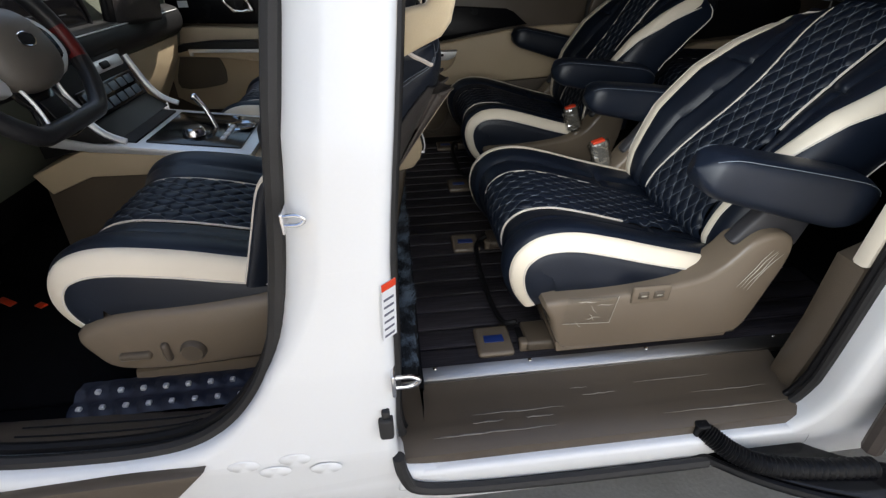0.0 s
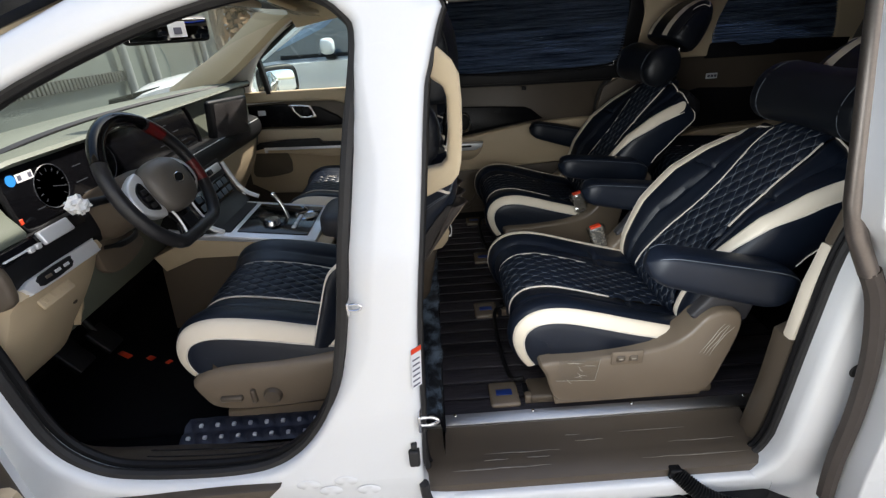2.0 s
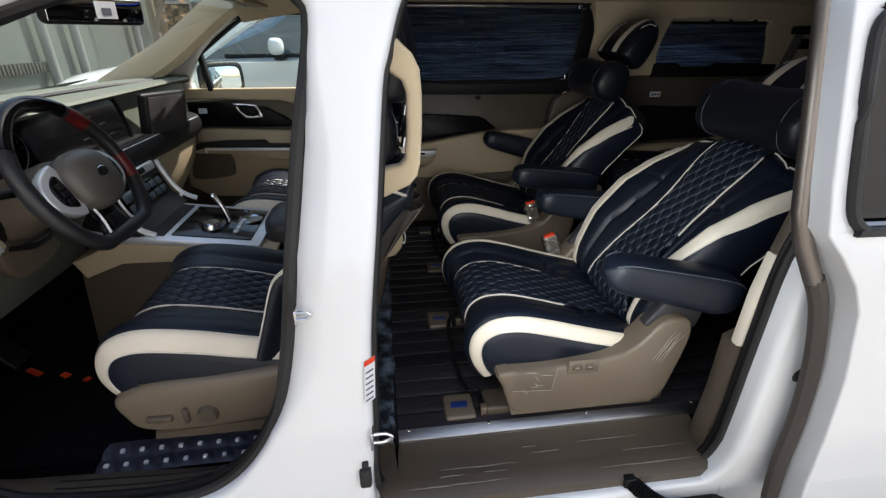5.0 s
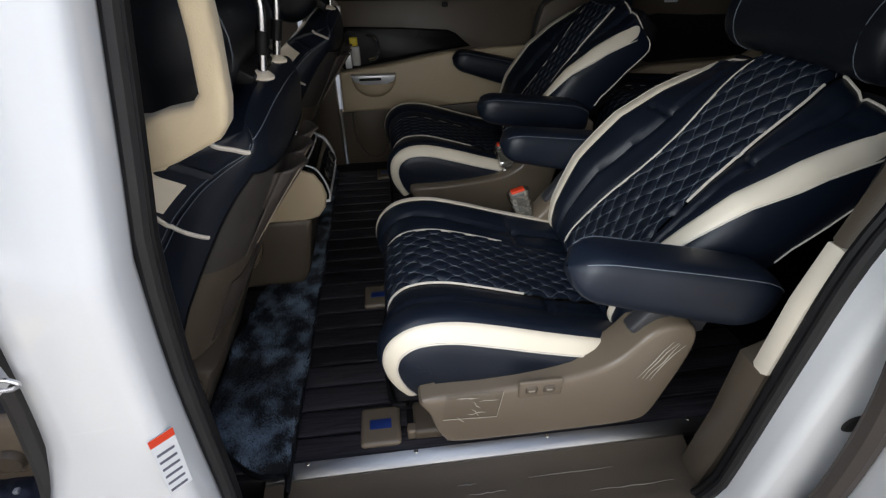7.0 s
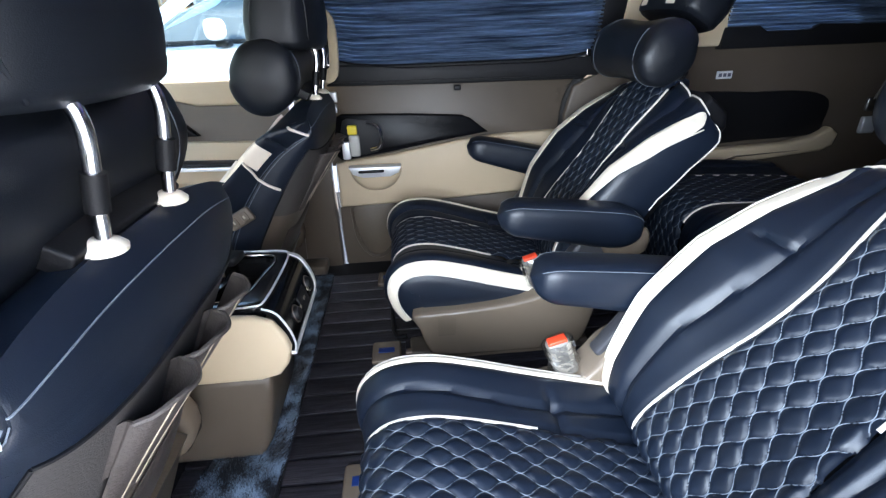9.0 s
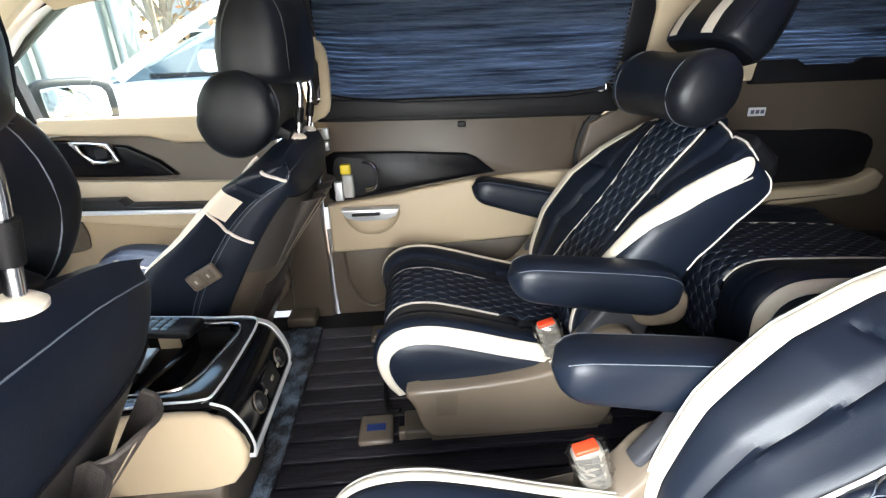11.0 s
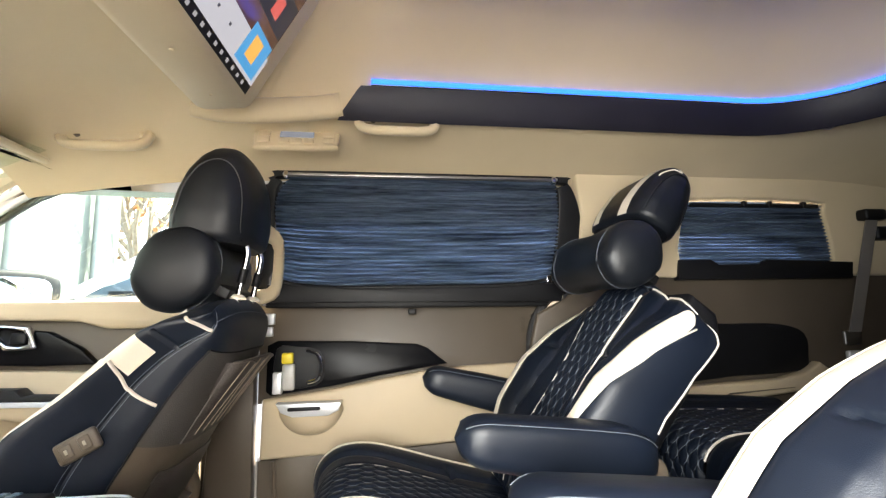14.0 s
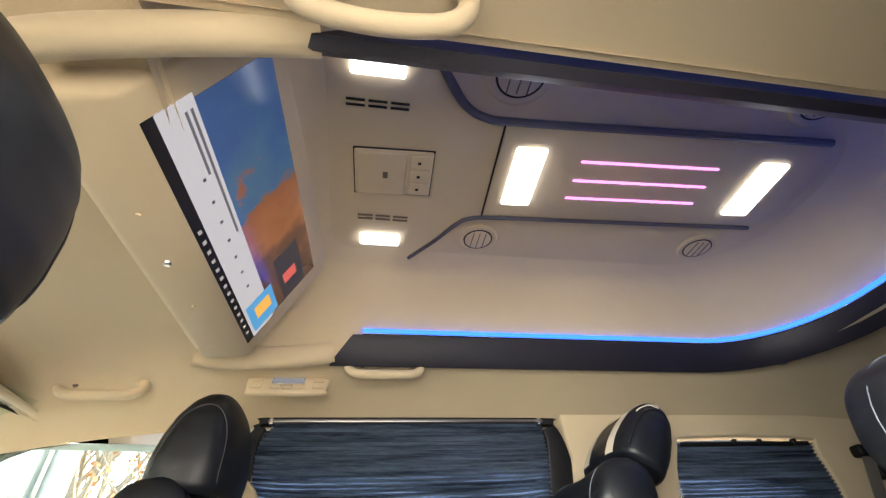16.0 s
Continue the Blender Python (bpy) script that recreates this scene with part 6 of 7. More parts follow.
part("sticker", rbox(-.9345, -.9330, -.687, -.638, 1.200, 1.219, .0), PAPER, scr, "white sticker", smooth=False)
for y in (-.682, -.652):
    part("sticker_print", rbox(-.9335, -.9326, y, y + .010, 1.204, 1.215, .0), INK, scr, smooth=False)
part("red_mark", rbox(-.930, -.9265, -.732, -.722, 1.117, 1.130, .002), ORANGE, scr, smooth=False)
MS = Matrix.Translation((-.885, .385, 1.150)) @ Matrix.Rotation(radians(8), 4, "Y") @ Matrix.Rotation(radians(-14), 4, "Z")
tb = part("media_screen", moved(rbox(-.014, .012, -.135, .130, -.082, .082, .012, 4), MS), BLACK, dash, "black add-on screen")
part("media_glass", moved(rbox(.011, .0135, -.105, .120, -.068, .068, .004), MS), mat("dim screen", (.050, .046, .046), .12, var=.5, scale=9), tb)
part("media_stand", prism([(-.90, 1.09), (-.92, 1.03), (-1.0, 1.03), (-1.0, 1.09)], "y", .33, .45, .01), BLACK, tb)
knee = part("knee_panel", prism(curve2([(-.900, 1.012), (-.918, .965), (-.945, .915), (-.99, .85), (-1.05, .775), (-1.105, .70), (-1.15, .70), (-1.15, 1.0)], 2), "y", -.862, -.57, .012), BEIGE, dash, "beige knee panel")
part("knee_wing", sheet(lambda u, v: Vector((-.93 - .12 * v - .02 * math.sin(math.pi * u), -.57 + .40 * u, .985 - (.235 - .145 * u ** .7) * v + .01 * math.sin(math.pi * v))), 16, 10, (-.02, 0, 0)), BEIGE, dash, "beige curved lower panel")
# flat plate, no hollow: darker taupe stands in for the pocket's shade
kp = part("knee_pocket", prism(curve2([(-.556, .975), (-.50, .992), (-.42, .975), (-.365, .925), (-.372, .898), (-.45, .880), (-.52, .884), (-.552, .91)], 3), "x", -.955, -.927, .006), TAUPE, dash, "pull pocket with its shade put in as taupe")
part("pull_lever", tube(smooth_line([(-.922, -.535, .968), (-.912, -.47, .952), (-.915, -.41, .950), (-.925, -.385, .955)], 4), [.006] * 3 + [.010] * 10, 8, flat=.6), BLACK, kp, "black pull lever")
STM = Matrix.Translation((-.893, -.715, 1.008)) @ Matrix.Rotation(radians(-12), 4, "Y")
ss = part("switch_strip", moved(prism(curve2([(-.118, -.004), (-.104, .014), (.095, .016), (.112, .012), (.114, -.014), (.10, -.020), (-.095, -.018), (-.112, -.014)], 2), "x", -.010, .008, .004), STM), SILVER, dash, "silver switch strip")
part("switch_block", moved(prism(curve2([(-.088, -.002), (-.080, .012), (.015, .013), (.020, .006), (.010, -.012), (-.078, -.013)], 2), "x", .004, .011, .003), STM), BLACK, ss)
for k in range(3):
    part("switch_cap", moved(rbox(.010, .0125, -.068 + k * .028, -.050 + k * .028, -.003, .004, .001), STM), SILVER if k else TAUPE, ss)
vb = part("vent_slot", prism([(-.905, 1.098), (-.895, 1.096), (-.887, 1.073), (-.90, 1.070)], "y", -.855, -.60, .003), GLOSS, dash, "black side vent")
part("vent_bar", moved(rbox(-.006, .007, -.046, .046, -.016, .016, .004), Matrix.Translation((-.888, -.700, 1.088)) @ Matrix.Rotation(radians(-22), 4, "Y")), SILVER, vb, "silver vent bar")
part("vent_louvre", rbox(-.893, -.884, -.85, -.75, 1.080, 1.083, .001), SILVER, vb)
for y in (-.785, -.765):
    part("vent_tab", rbox(-.888, -.878, y - .007, y + .007, 1.074, 1.086, .003), SILVER, vb)
KM = Matrix.Translation((-.921, -.735, .945)) @ Matrix.Rotation(radians(-26), 4, "Y")
part("blank_plate", moved(rbox(-.004, .003, -.052, .052, -.015, .015, .004), KM), BEIGE, knee)
for k in range(4):
    part("blank_mark", moved(rbox(.002, .0042, -.040 + k * .024, -.030 + k * .024, -.006, .006, .001), KM), BEIGE, knee)
part("knee_button", moved(lathe([(0, .006), (.007, .005), (.008, 0)], 14, Matrix.Rotation(radians(90), 4, "Y")), Matrix.Translation((-.985, -.63, .862)) @ Matrix.Rotation(radians(-35), 4, "Y")), TAUPE, knee)
part("glovebox", prism([(-.93, .98), (-.95, .90), (-1.0, .80), (-1.08, .68), (-1.2, .68), (-1.2, .98)], "y", .20, .79, .015), BEIGE, dash, "beige glovebox")
st = part("centre_fascia", prism([(-.895, 1.02), (-.880, .96), (-.85, .88), (-.80, .84), (-1.0, .80), (-1.0, 1.02)], "y", -.17, .21, .012), BLACK, dash, "black centre fascia")
part("climate_strip", moved(rbox(-.006, .008, -.05, .15, -.016, .016, .006), Matrix.Translation((-.885, .02, .995)) @ Matrix.Rotation(radians(-18), 4, "Y")), SILVER, st, "silver climate strip")
part("climate_knob", moved(rbox(.004, .016, .02, .06, -.010, .010, .005), Matrix.Translation((-.885, .02, .995)) @ Matrix.Rotation(radians(-18), 4, "Y")), BLACK, st)
part("stack_display", moved(rbox(-.004, .006, -.15, .16, -.040, .040, .006), Matrix.Translation((-.863, .02, .925)) @ Matrix.Rotation(radians(-22), 4, "Y")), GLOSS, st)
for k in range(6):
    for j in (-1, 1):
        part("stack_key", moved(rbox(.004, .008, -.135 + k * .047, -.098 + k * .047, j * .017 - .012, j * .017 + .012, .003), Matrix.Translation((-.863, .02, .925)) @ Matrix.Rotation(radians(-22), 4, "Y")), mat("grey key", (.07, .095, .12), .35) if k == 0 and j < 0 else bpy.data.materials["grey key"], st)
for y in (-.172, .212):
    part("fascia_edge", tube(smooth_line([(-.888, y, 1.0), (-.868, y, .95), (-.845, y, .90), (-.815, y, .865), (-.77, y, .842)], 4), .009, 8, flat=.7), SILVER, st, "silver fascia edge")

# steering wheel
whl = thing("steering_wheel", (-.76, -.489, 1.02), "black leather steering wheel with red inlays and silver switches", "steering wheel")
WM = Matrix.Translation((-.733, -.497, 1.131)) @ Matrix.Rotation(radians(-24), 4, "Y") @ Matrix.Rotation(radians(90), 4, "Y")
# local: x down the wheel, y to the driver's left, z towards the driver


def rim_pt(a, r=.178):
    x, y = r * math.cos(a), r * math.sin(a)
    return (min(x, .150 + .06 * (x - .150) if x > .150 else x), y, 0)


part("rim", moved(tube([rim_pt(2 * math.pi * i / 60) for i in range(60)], .0180, 12, True), WM), mat("black wheel leather", (.016, .016, .018), .32, var=.2, scale=20, bump=.3, bscale=500), whl)
for a0, a1 in ((.70, .80), (.40, .52)):
    part("rim_inlay", moved(tube([rim_pt(math.pi * (a0 + (a1 - a0) * i / 8), .1765) for i in range(9)], .0181, 12), WM), RED, whl, "dark red inlay")
part("gloss_top", moved(tube([rim_pt(math.pi * (.82 + .50 * i / 24), .178) for i in range(25)], .0186, 12), WM), GLOSS, whl, "gloss black upper rim")
HUB = mat("grey taupe hub plastic", (.095, .085, .075), .42, var=.1, bump=.2, bscale=500)
WH = WM @ Matrix.Translation((.014, -.014, 0))
part("airbag_cover", moved(blob((0, .006, .012), (.072, .084, .044), .80, 18, 32), WH), HUB, whl, "grey taupe airbag cover")
part("cover_seam", moved(tube([(.058 * math.cos(2 * math.pi * i / 40), .006 + .068 * math.sin(2 * math.pi * i / 40), .0385) for i in range(40)], .0008, 5, True), WH), BLACK, whl)
part("badge", moved(lathe([(0, .003), (.018, .002), (.020, 0)], 24), WH @ Matrix.Translation((-.004, 0, .0545)) @ Matrix.Scale(.62, 4, (1, 0, 0))), BLACK, whl, "small oval badge")
part("badge_ring", moved(tube([(-.004 + .012 * math.cos(2 * math.pi * i / 24), .020 * math.sin(2 * math.pi * i / 24), .056) for i in range(24)], .0014, 6, True), WH), CHROME, whl)
for s in (-1, 1):
    shape = curve2([(-.052, .066), (-.058, .092), (-.040, .130), (-.010, .148), (.024, .144), (.046, .118), (.058, .090), (.050, .066)], 3)
    pad_in = curve2([(-.034, .088), (-.030, .112), (-.010, .126), (.022, .122), (.036, .100), (.034, .084)], 3)
    sp = part("spoke", moved(prism([(a, s * b) for a, b in shape], "z", -.010, .014, .006, 3), WH), SILVER, whl, "silver spoke frame")
    part("key_pad", moved(prism([(a, s * b) for a, b in pad_in], "z", .010, .020, .004, 2), WH), GLOSS, sp, "gloss black key pad")
    for k in range(3):
        part("spoke_key", moved(rbox(-.020 + k * .018, -.008 + k * .018, min(s * .094, s * .114), max(s * .094, s * .114), .018, .023, .003), WH), BLACK, sp)
    part("spoke_arm", moved(rbox(-.018, .030, min(s * .135, s * .170), max(s * .135, s * .170), -.012, .006, .008), WH), BLACK, sp)
    part("lower_trim", moved(tube(smooth_line([(.058, s * .050, .010), (.085, s * .046, .008), (.12, s * .052, .006), (.143, s * .066, .004)], 4), .0035, 8), WH), SILVER, whl, "silver lower trim")
part("lower_spoke", moved(prism(curve2([(.055, -.052), (.090, -.044), (.150, -.062), (.152, .062), (.090, .044), (.055, .052)], 2), "z", -.012, .004, .005), WH), GLOSS, whl)
part("lower_slot", moved(rbox(.085, .125, -.026, .026, .002, .006, .004), WH), BLACK, whl)
part("column", moved(lathe([(.055, -.03), (.062, -.06), (.07, -.20), (.05, -.28)], 24), WM), TAUPE, whl, "taupe steering column shroud")
part("stalk", tube([(-.80, -.56, 1.12), (-.79, -.66, 1.14), (-.785, -.735, 1.155)], [.012, .010, .012], 10), BLACK, whl)
def wad(u, v):
    a, b = (u - .5) * math.pi * .99, v * 2 * math.pi
    q = Vector((math.cos(a) * math.cos(b), math.cos(a) * math.sin(b), math.sin(a)))
    return Vector((-.785, -.735, 1.158)) + q * (.021 + .012 * noise.noise(q * 2.3 + Vector((4, 1, 0))))
part("ignition", lathe([(0, .004), (.010, .006), (.016, .004), (.017, 0)], 18, Matrix.Translation((-.905, -.52, 1.045)) @ Matrix.Rotation(radians(80), 4, "Y")), BLACK, whl)
part("stalk_film", grid(wad, 10, 14), mat("crumpled film", (.62, .62, .62), .22, var=.2, scale=40), whl, "crumpled film on the stalk", smooth=False)

# centre console
con = thing("centre_console", (-.4, .01, .43), "beige centre console with silver bezel and piano black rear tray", "console")
part("side_body", prism([(-1.05, .72), (-.88, .815), (-.46, .770), (-.40, .76), (-.40, .43), (-1.08, .43)], "y", -.145, .165, .012), TAUPE, con, "taupe console body")
part("side_band", prism([(-1.05, .76), (-.90, .822), (-.47, .776), (-.40, .772), (-.40, .738), (-.90, .745), (-1.02, .70)], "y", -.172, .180, .008), BEIGE, con, "beige side band")
bz = part("bezel", prism([(-.96, .868), (-.86, .842), (-.50, .795), (-.455, .79), (-.455, .772), (-.50, .776), (-.87, .818), (-.97, .838)], "y", -.178, .185, .008), SILVER, con, "silver bezel")
part("bin", prism([(-.955, .869), (-.86, .846), (-.76, .834), (-.76, .828), (-.95, .84)], "y", -.148, .155, .004), BLACK, bz, "black front bin")
part("shift_plate", prism([(-.74, .830), (-.49, .7985), (-.49, .790), (-.74, .82)], "y", -.140, .148, .004), GLOSS, bz, "piano black shift plate")
part("dial", lathe([(0, .022), (.024, .022), (.030, .016), (.032, .0), (.0, -.004)], 28, Matrix.Translation((-.637, -.060, .818))), CHROME, bz, "chrome rotary dial")
part("lever", tube(smooth_line([(-.60, .02, .81), (-.615, .025, .86), (-.64, .035, .895), (-.648, .04, .902)], 4), [.008] * 10 + [.011] * 3, 10), CHROME, bz, "chrome lever")
for k in range(4):
    part("shift_key", rbox(-.56 + k * .0, -.545, -.09 + k * .035, -.065 + k * .035, .803, .812, .003), SILVER, bz)
for y in (.04, .10):
    part("cup_ring", lathe([(.036, 0), (.040, .004), (.043, 0), (.040, -.004)], 24, Matrix.Translation((-.53 - (y - .04) * .9, y, .806))), CHROME, bz)
part("arm_lid", blob((-.335, .01, .80), (.125, .135, .055), .5, 14, 28), GREYLEATHER, con, "dark padded armrest lid")
BEND = curve2([(-.30, .845), (-.06, .845), (-.025, .842), (.006, .828), (.024, .796), (.030, .762), (.022, .728), (.0, .700), (-.04, .690), (-.30, .690)], 1)
rb = part("rear_body", prism([(x, min(z, .788)) for x, z in BEND[:1] + BEND[4:]], "y", -.126, .146, .012, 3), BEIGE, con, "beige rear body")
for y0, y1 in ((-.130, -.112), (.132, .150)):
    part("rear_cheek", prism(BEND, "y", y0, y1, .008, 3), BEIGE, rb, "beige rear cheek")
part("rear_low", prism([(-.30, .692), (-.02, .692), (-.035, .62), (-.06, .50), (-.085, .46), (-.30, .46)], "y", -.122, .142, .02, 3), TAUPE, con, "taupe lower body")
TRAY = curve2([(-.30, -.112), (-.10, -.112), (-.03, -.110), (-.012, -.09), (-.006, .02), (-.008, .115), (-.03, .140), (-.10, .146), (-.30, .146)], 3)
WELL = curve2([(-.235, .118), (-.12, .124), (-.055, .120), (-.034, .09), (-.044, .02), (-.058, -.055), (-.085, -.082), (-.15, -.086), (-.235, -.080)], 4)
tray = part("rear_tray", plate(TRAY, [WELL], -.014, .010, lambda q: Vector((q.x, q.z, .846 + q.y)), .004), GLOSS, con, "piano black rear tray")
part("well_floor", rbox(-.25, -.03, -.10, .135, .795, .800, .002), BLACK, tray, "black cup well")
part("well_wall", sheet(lambda u, v: Vector((WELL[round(u * (len(WELL) - 1))][0], WELL[round(u * (len(WELL) - 1))][1], .798 + .050 * v)), len(WELL) - 1, 2, (.001, .001, 0)), BLACK, tray)
part("cup_divider", prism(curve2([(-.165, -.08), (-.150, -.08), (-.135, -.02), (-.120, .04), (-.128, .115), (-.142, .115), (-.136, .04), (-.150, -.02)], 2), "z", .80, .842, .003), GLOSS, tray)
part("tray_rim", tube([(x, y, .857) for x, y in TRAY], .0022, 8, True), SILVER, tray, "silver rim")
part("well_rim", tube([(x, y, .8565) for x, y in WELL], .0026, 8, True), CHROME, tray, "chrome well rim")
FACE = smooth_line([(-.016, 0, .852), (.010, 0, .838), (.029, 0, .800), (.036, 0, .765), (.032, 0, .745)], 5)
rp2 = part("rear_face", sheet(lambda u, v: Vector((FACE[round(u * 20)].x, -.112 + .250 * v, FACE[round(u * 20)].z)), 20, 6, (-.012, 0, -.004)), GLOSS, con, "piano black rear control face")
part("face_rim", sheet(lambda u, v: Vector((FACE[round(u * 20)].x + .003, .128 + .012 * v, FACE[round(u * 20)].z + .002)), 20, 2, (-.014, 0, -.003)), SILVER, rp2, "silver rim")
part("face_rim", tube([(p.x + .002, -.113, p.z) for p in FACE], .0022, 8), SILVER, rp2, "silver rim")
part("face_rim", rbox(.024, .037, -.114, .140, .738, .747, .003), SILVER, rp2, "silver rim")
for y in (-.045, .085):
    k = part("knob", lathe([(0, .010), (.012, .010), (.016, .005), (.017, 0)], 20, Matrix.Translation((.030, y, .793)) @ Matrix.Rotation(radians(72), 4, "Y")), BLACK, rp2)
    part("knob_ring", lathe([(.016, .002), (.019, .003), (.020, 0)], 20, Matrix.Translation((.030, y, .793)) @ Matrix.Rotation(radians(72), 4, "Y")), TAUPE, k)
part("socket_door", moved(rbox(-.003, .004, -.032, .032, -.020, .020, .005), Matrix.Translation((.031, .02, .790)) @ Matrix.Rotation(radians(-16), 4, "Y")), BLACK, rp2)
for y in (-.02, .02, .06):
    part("socket_mark", moved(rbox(.004, .0052, -.006, .006, -.003, .003, .0), Matrix.Translation((.031, y, .792)) @ Matrix.Rotation(radians(-16), 4, "Y")), INKPALE, rp2, smooth=False)
rem = thing("remote_control", (-.15, .09, .845), "black remote control with pale keys lying on the console", "remote control")
RM = Matrix.Translation((-.165, .098, .868)) @ Matrix.Rotation(radians(-8), 4, "Z")
part("case", moved(rbox(-.085, .055, -.028, .028, -.009, .009, .006), RM), BLACK, rem)
for i in range(5):
    for j in range(4):
        part("key", moved(rbox(-.075 + i * .018, -.062 + i * .018, -.023 + j * .012, -.014 + j * .012, .008, .0115, .002), RM), mat("pale blue key", (.10, .15, .19), .4) if (i + j) == 0 else bpy.data.materials["pale blue key"], rem)
rem2 = thing("phone_case", (-.19, .0, .84), "grey flat phone lying on the console", "phone")
part("slab", moved(rbox(-.07, .07, -.035, .035, 0, .009, .004), Matrix.Translation((-.225, .0, .858))), mat("grey glass slab", (.12, .14, .15), .12), rem2)

# pedals, floor mats and sill pad
for nm, y, z in (("brake_pedal", -.46, .56), ("accelerator_pedal", -.32, .53)):
    pd = thing(nm, (-1.25, y, .45), "black rubber pedal under the dashboard", "pedal", "pedals")
    part("pad", moved(rbox(-.01, .01, -.04, .04, -.05, .05, .006), Matrix.Translation((-1.22, y, z)) @ Matrix.Rotation(radians(-35), 4, "Y")), BLACK, pd)
    part("pedal_arm", tube([(-1.23, y, z), (-1.32, y, .75)], .012, 8), BLACK, pd)
fmat = thing("driver_mat", (-.95, -.45, .43), "black floor mat with small red marks", "mat")
part("mat", rbox(-1.25, -.66, -.70, -.2, .424, .436, .006), CARPET, fmat)
for x, y, w in ((-1.19, -.30, .034), (-1.08, -.33, .016), (-1.0, -.36, .010)):
    part("mark", moved(rbox(-w, w, -.010, .010, .0, .004, .002), Matrix.Translation((x, y, .436)) @ Matrix.Rotation(radians(-30), 4, "Z")), ORANGE, fmat, "red mark")
sill_pad = thing("sill_pad", (-.5, -.75, .44), "dark quilted sill pad with pale buttons", "pad")
PD = mat("dark quilted vinyl", (.018, .021, .035), .4, var=.2, bump=.2, bscale=300)
part("pad", grid(lambda u, v: (-.745 + .46 * u, -.800 + .085 * v + .005 * math.sin(u * 3), .487 + .016 * v + .010 * abs(math.sin(u * 10 * math.pi + v * 2 * math.pi * .5)) * abs(math.sin(v * 2 * math.pi + .2))), 80, 16), PD, sill_pad)
for i in range(10):
    for j in (0, 1):
        part("button", rbox(-.728 + i * .045 + j * .0225, -.718 + i * .045 + j * .0225, -.786 + j * .036, -.776 + j * .036, .494 + j * .007, .503 + j * .007, .002), SILVER, sill_pad)

# passenger's door
door1 = thing("door_1", (-.5, .9, .45), "closed front passenger door lined in beige with a chrome handle", "door", kind="structure")
part("lining", prism([(-1.12, .45), (-1.10, 1.19), (-.13, 1.185), (-.15, .45)], "y", .895, .925, .008), TAUPE, door1)
# beige over the taupe lining: window sun on the ledge put into its colour
part("upper_ledge", prism([(-1.10, 1.14), (-1.10, 1.195), (-.13, 1.19), (-.13, 1.10), (-.44, 1.105), (-.52, 1.128), (-.80, 1.14)], "y", .862, .90, .012, 3), BEIGE, door1, "upper ledge coloured beige for the sunlight on it")
part("beige_panel", prism(curve2([(-1.05, .70), (-1.04, .99), (-.90, 1.0), (-.60, .985), (-.16, .965), (-.16, .62), (-.60, .62), (-.95, .64)], 1), "y", .872, .905, .012), BEIGE, door1, "beige door panel")
gt1 = part("gloss_trim", prism([(-1.06, 1.02), (-1.03, 1.125), (-.80, 1.125), (-.60, 1.10), (-.51, 1.05), (-.46, 1.0), (-.60, 1.0), (-.85, 1.01)], "y", .866, .90, .008), TRIMBLACK, door1, "piano black trim")
part("inside_handle", plate(curve2([(-.752, 1.115), (-.738, 1.124), (-.650, 1.116), (-.636, 1.108), (-.616, 1.064), (-.622, 1.052), (-.690, 1.050), (-.704, 1.056)], 2), [curve2([(-.730, 1.110), (-.652, 1.104), (-.636, 1.066), (-.692, 1.063)], 2)], .842, .868, None, .005), CHROME, gt1, "chrome handle ring")
part("handle_lever", rbox(-.69, -.65, .852, .866, 1.068, 1.100, .006), BLACK, gt1)
part("tag", rbox(-.925, -.885, .863, .8655, 1.075, 1.10, 0), PAPER, gt1, "white paper tag", smooth=False)
part("armrest", prism([(-1.0, .93), (-.16, .905), (-.16, .84), (-.45, .835), (-.80, .88), (-1.0, .89)], "y", .79, .885, .02, 3), BEIGE, door1, "beige armrest")
part("arm_strip", prism([(-.905, .922), (-.30, .903), (-.30, .889), (-.89, .907), (-.893, .893), (-.905, .895)], "y", .776, .80, .004), SILVER, door1, "silver strip")
part("arm_slot", prism(curve2([(-.965, .917), (-.94, .938), (-.80, .948), (-.62, .945), (-.60, .926), (-.30, .915), (-.30, .904), (-.90, .918), (-.95, .908)], 1), "y", .782, .84, .004), BLACK, door1, "black pull recess")
part("speaker", prism(curve2([(-1.015, .745), (-.83, .752), (-.80, .79), (-.805, .85), (-.84, .885), (-.96, .892), (-.99, .86)], 4), "y", .862, .875, .006), mat("speaker mesh", (.12, .10, .075), .8, bump=1.0, bscale=900), door1, "beige speaker mesh")
part("window_bar", prism([(-.86, 1.18), (-.835, 1.18), (-.86, 1.36), (-.88, 1.34)], "y", .86, .90, .004), BLACK, door1, "black quarter bar")
part("window_seal", tube(smooth_line([(-1.05, .90, 1.20), (-.95, .885, 1.29), (-.80, .865, 1.40), (-.62, .84, 1.515), (-.50, .825, 1.545), (-.10, .82, 1.55), (-.02, .83, 1.50)], 4), .012, 8), RUBBER, door1)
pm = thing("door_mirror", (-.92, 1.08, 1.1), "white door mirror with a black rim", "mirror", "door mirrors")
DMM = Matrix.Translation((-.845, 1.085, 1.222)) @ Matrix.Rotation(radians(-39), 4, "Z")
part("shell", moved(blob((-.052, 0, 0), (.066, .118, .080), .62, 16, 28), DMM), PAINT, pm)
part("rim", moved(blob((-.012, 0, 0), (.032, .128, .088), .50, 14, 28), DMM), BLACK, pm, "black mirror rim")
part("mirror_glass", moved(prism(curve2([(-.094, -.046), (-.098, .038), (-.080, .058), (.05, .060), (.090, .040), (.094, -.010), (.078, -.054), (-.078, -.058)], 3), "x", .010, .0205, .003), DMM), MIRROR, pm)
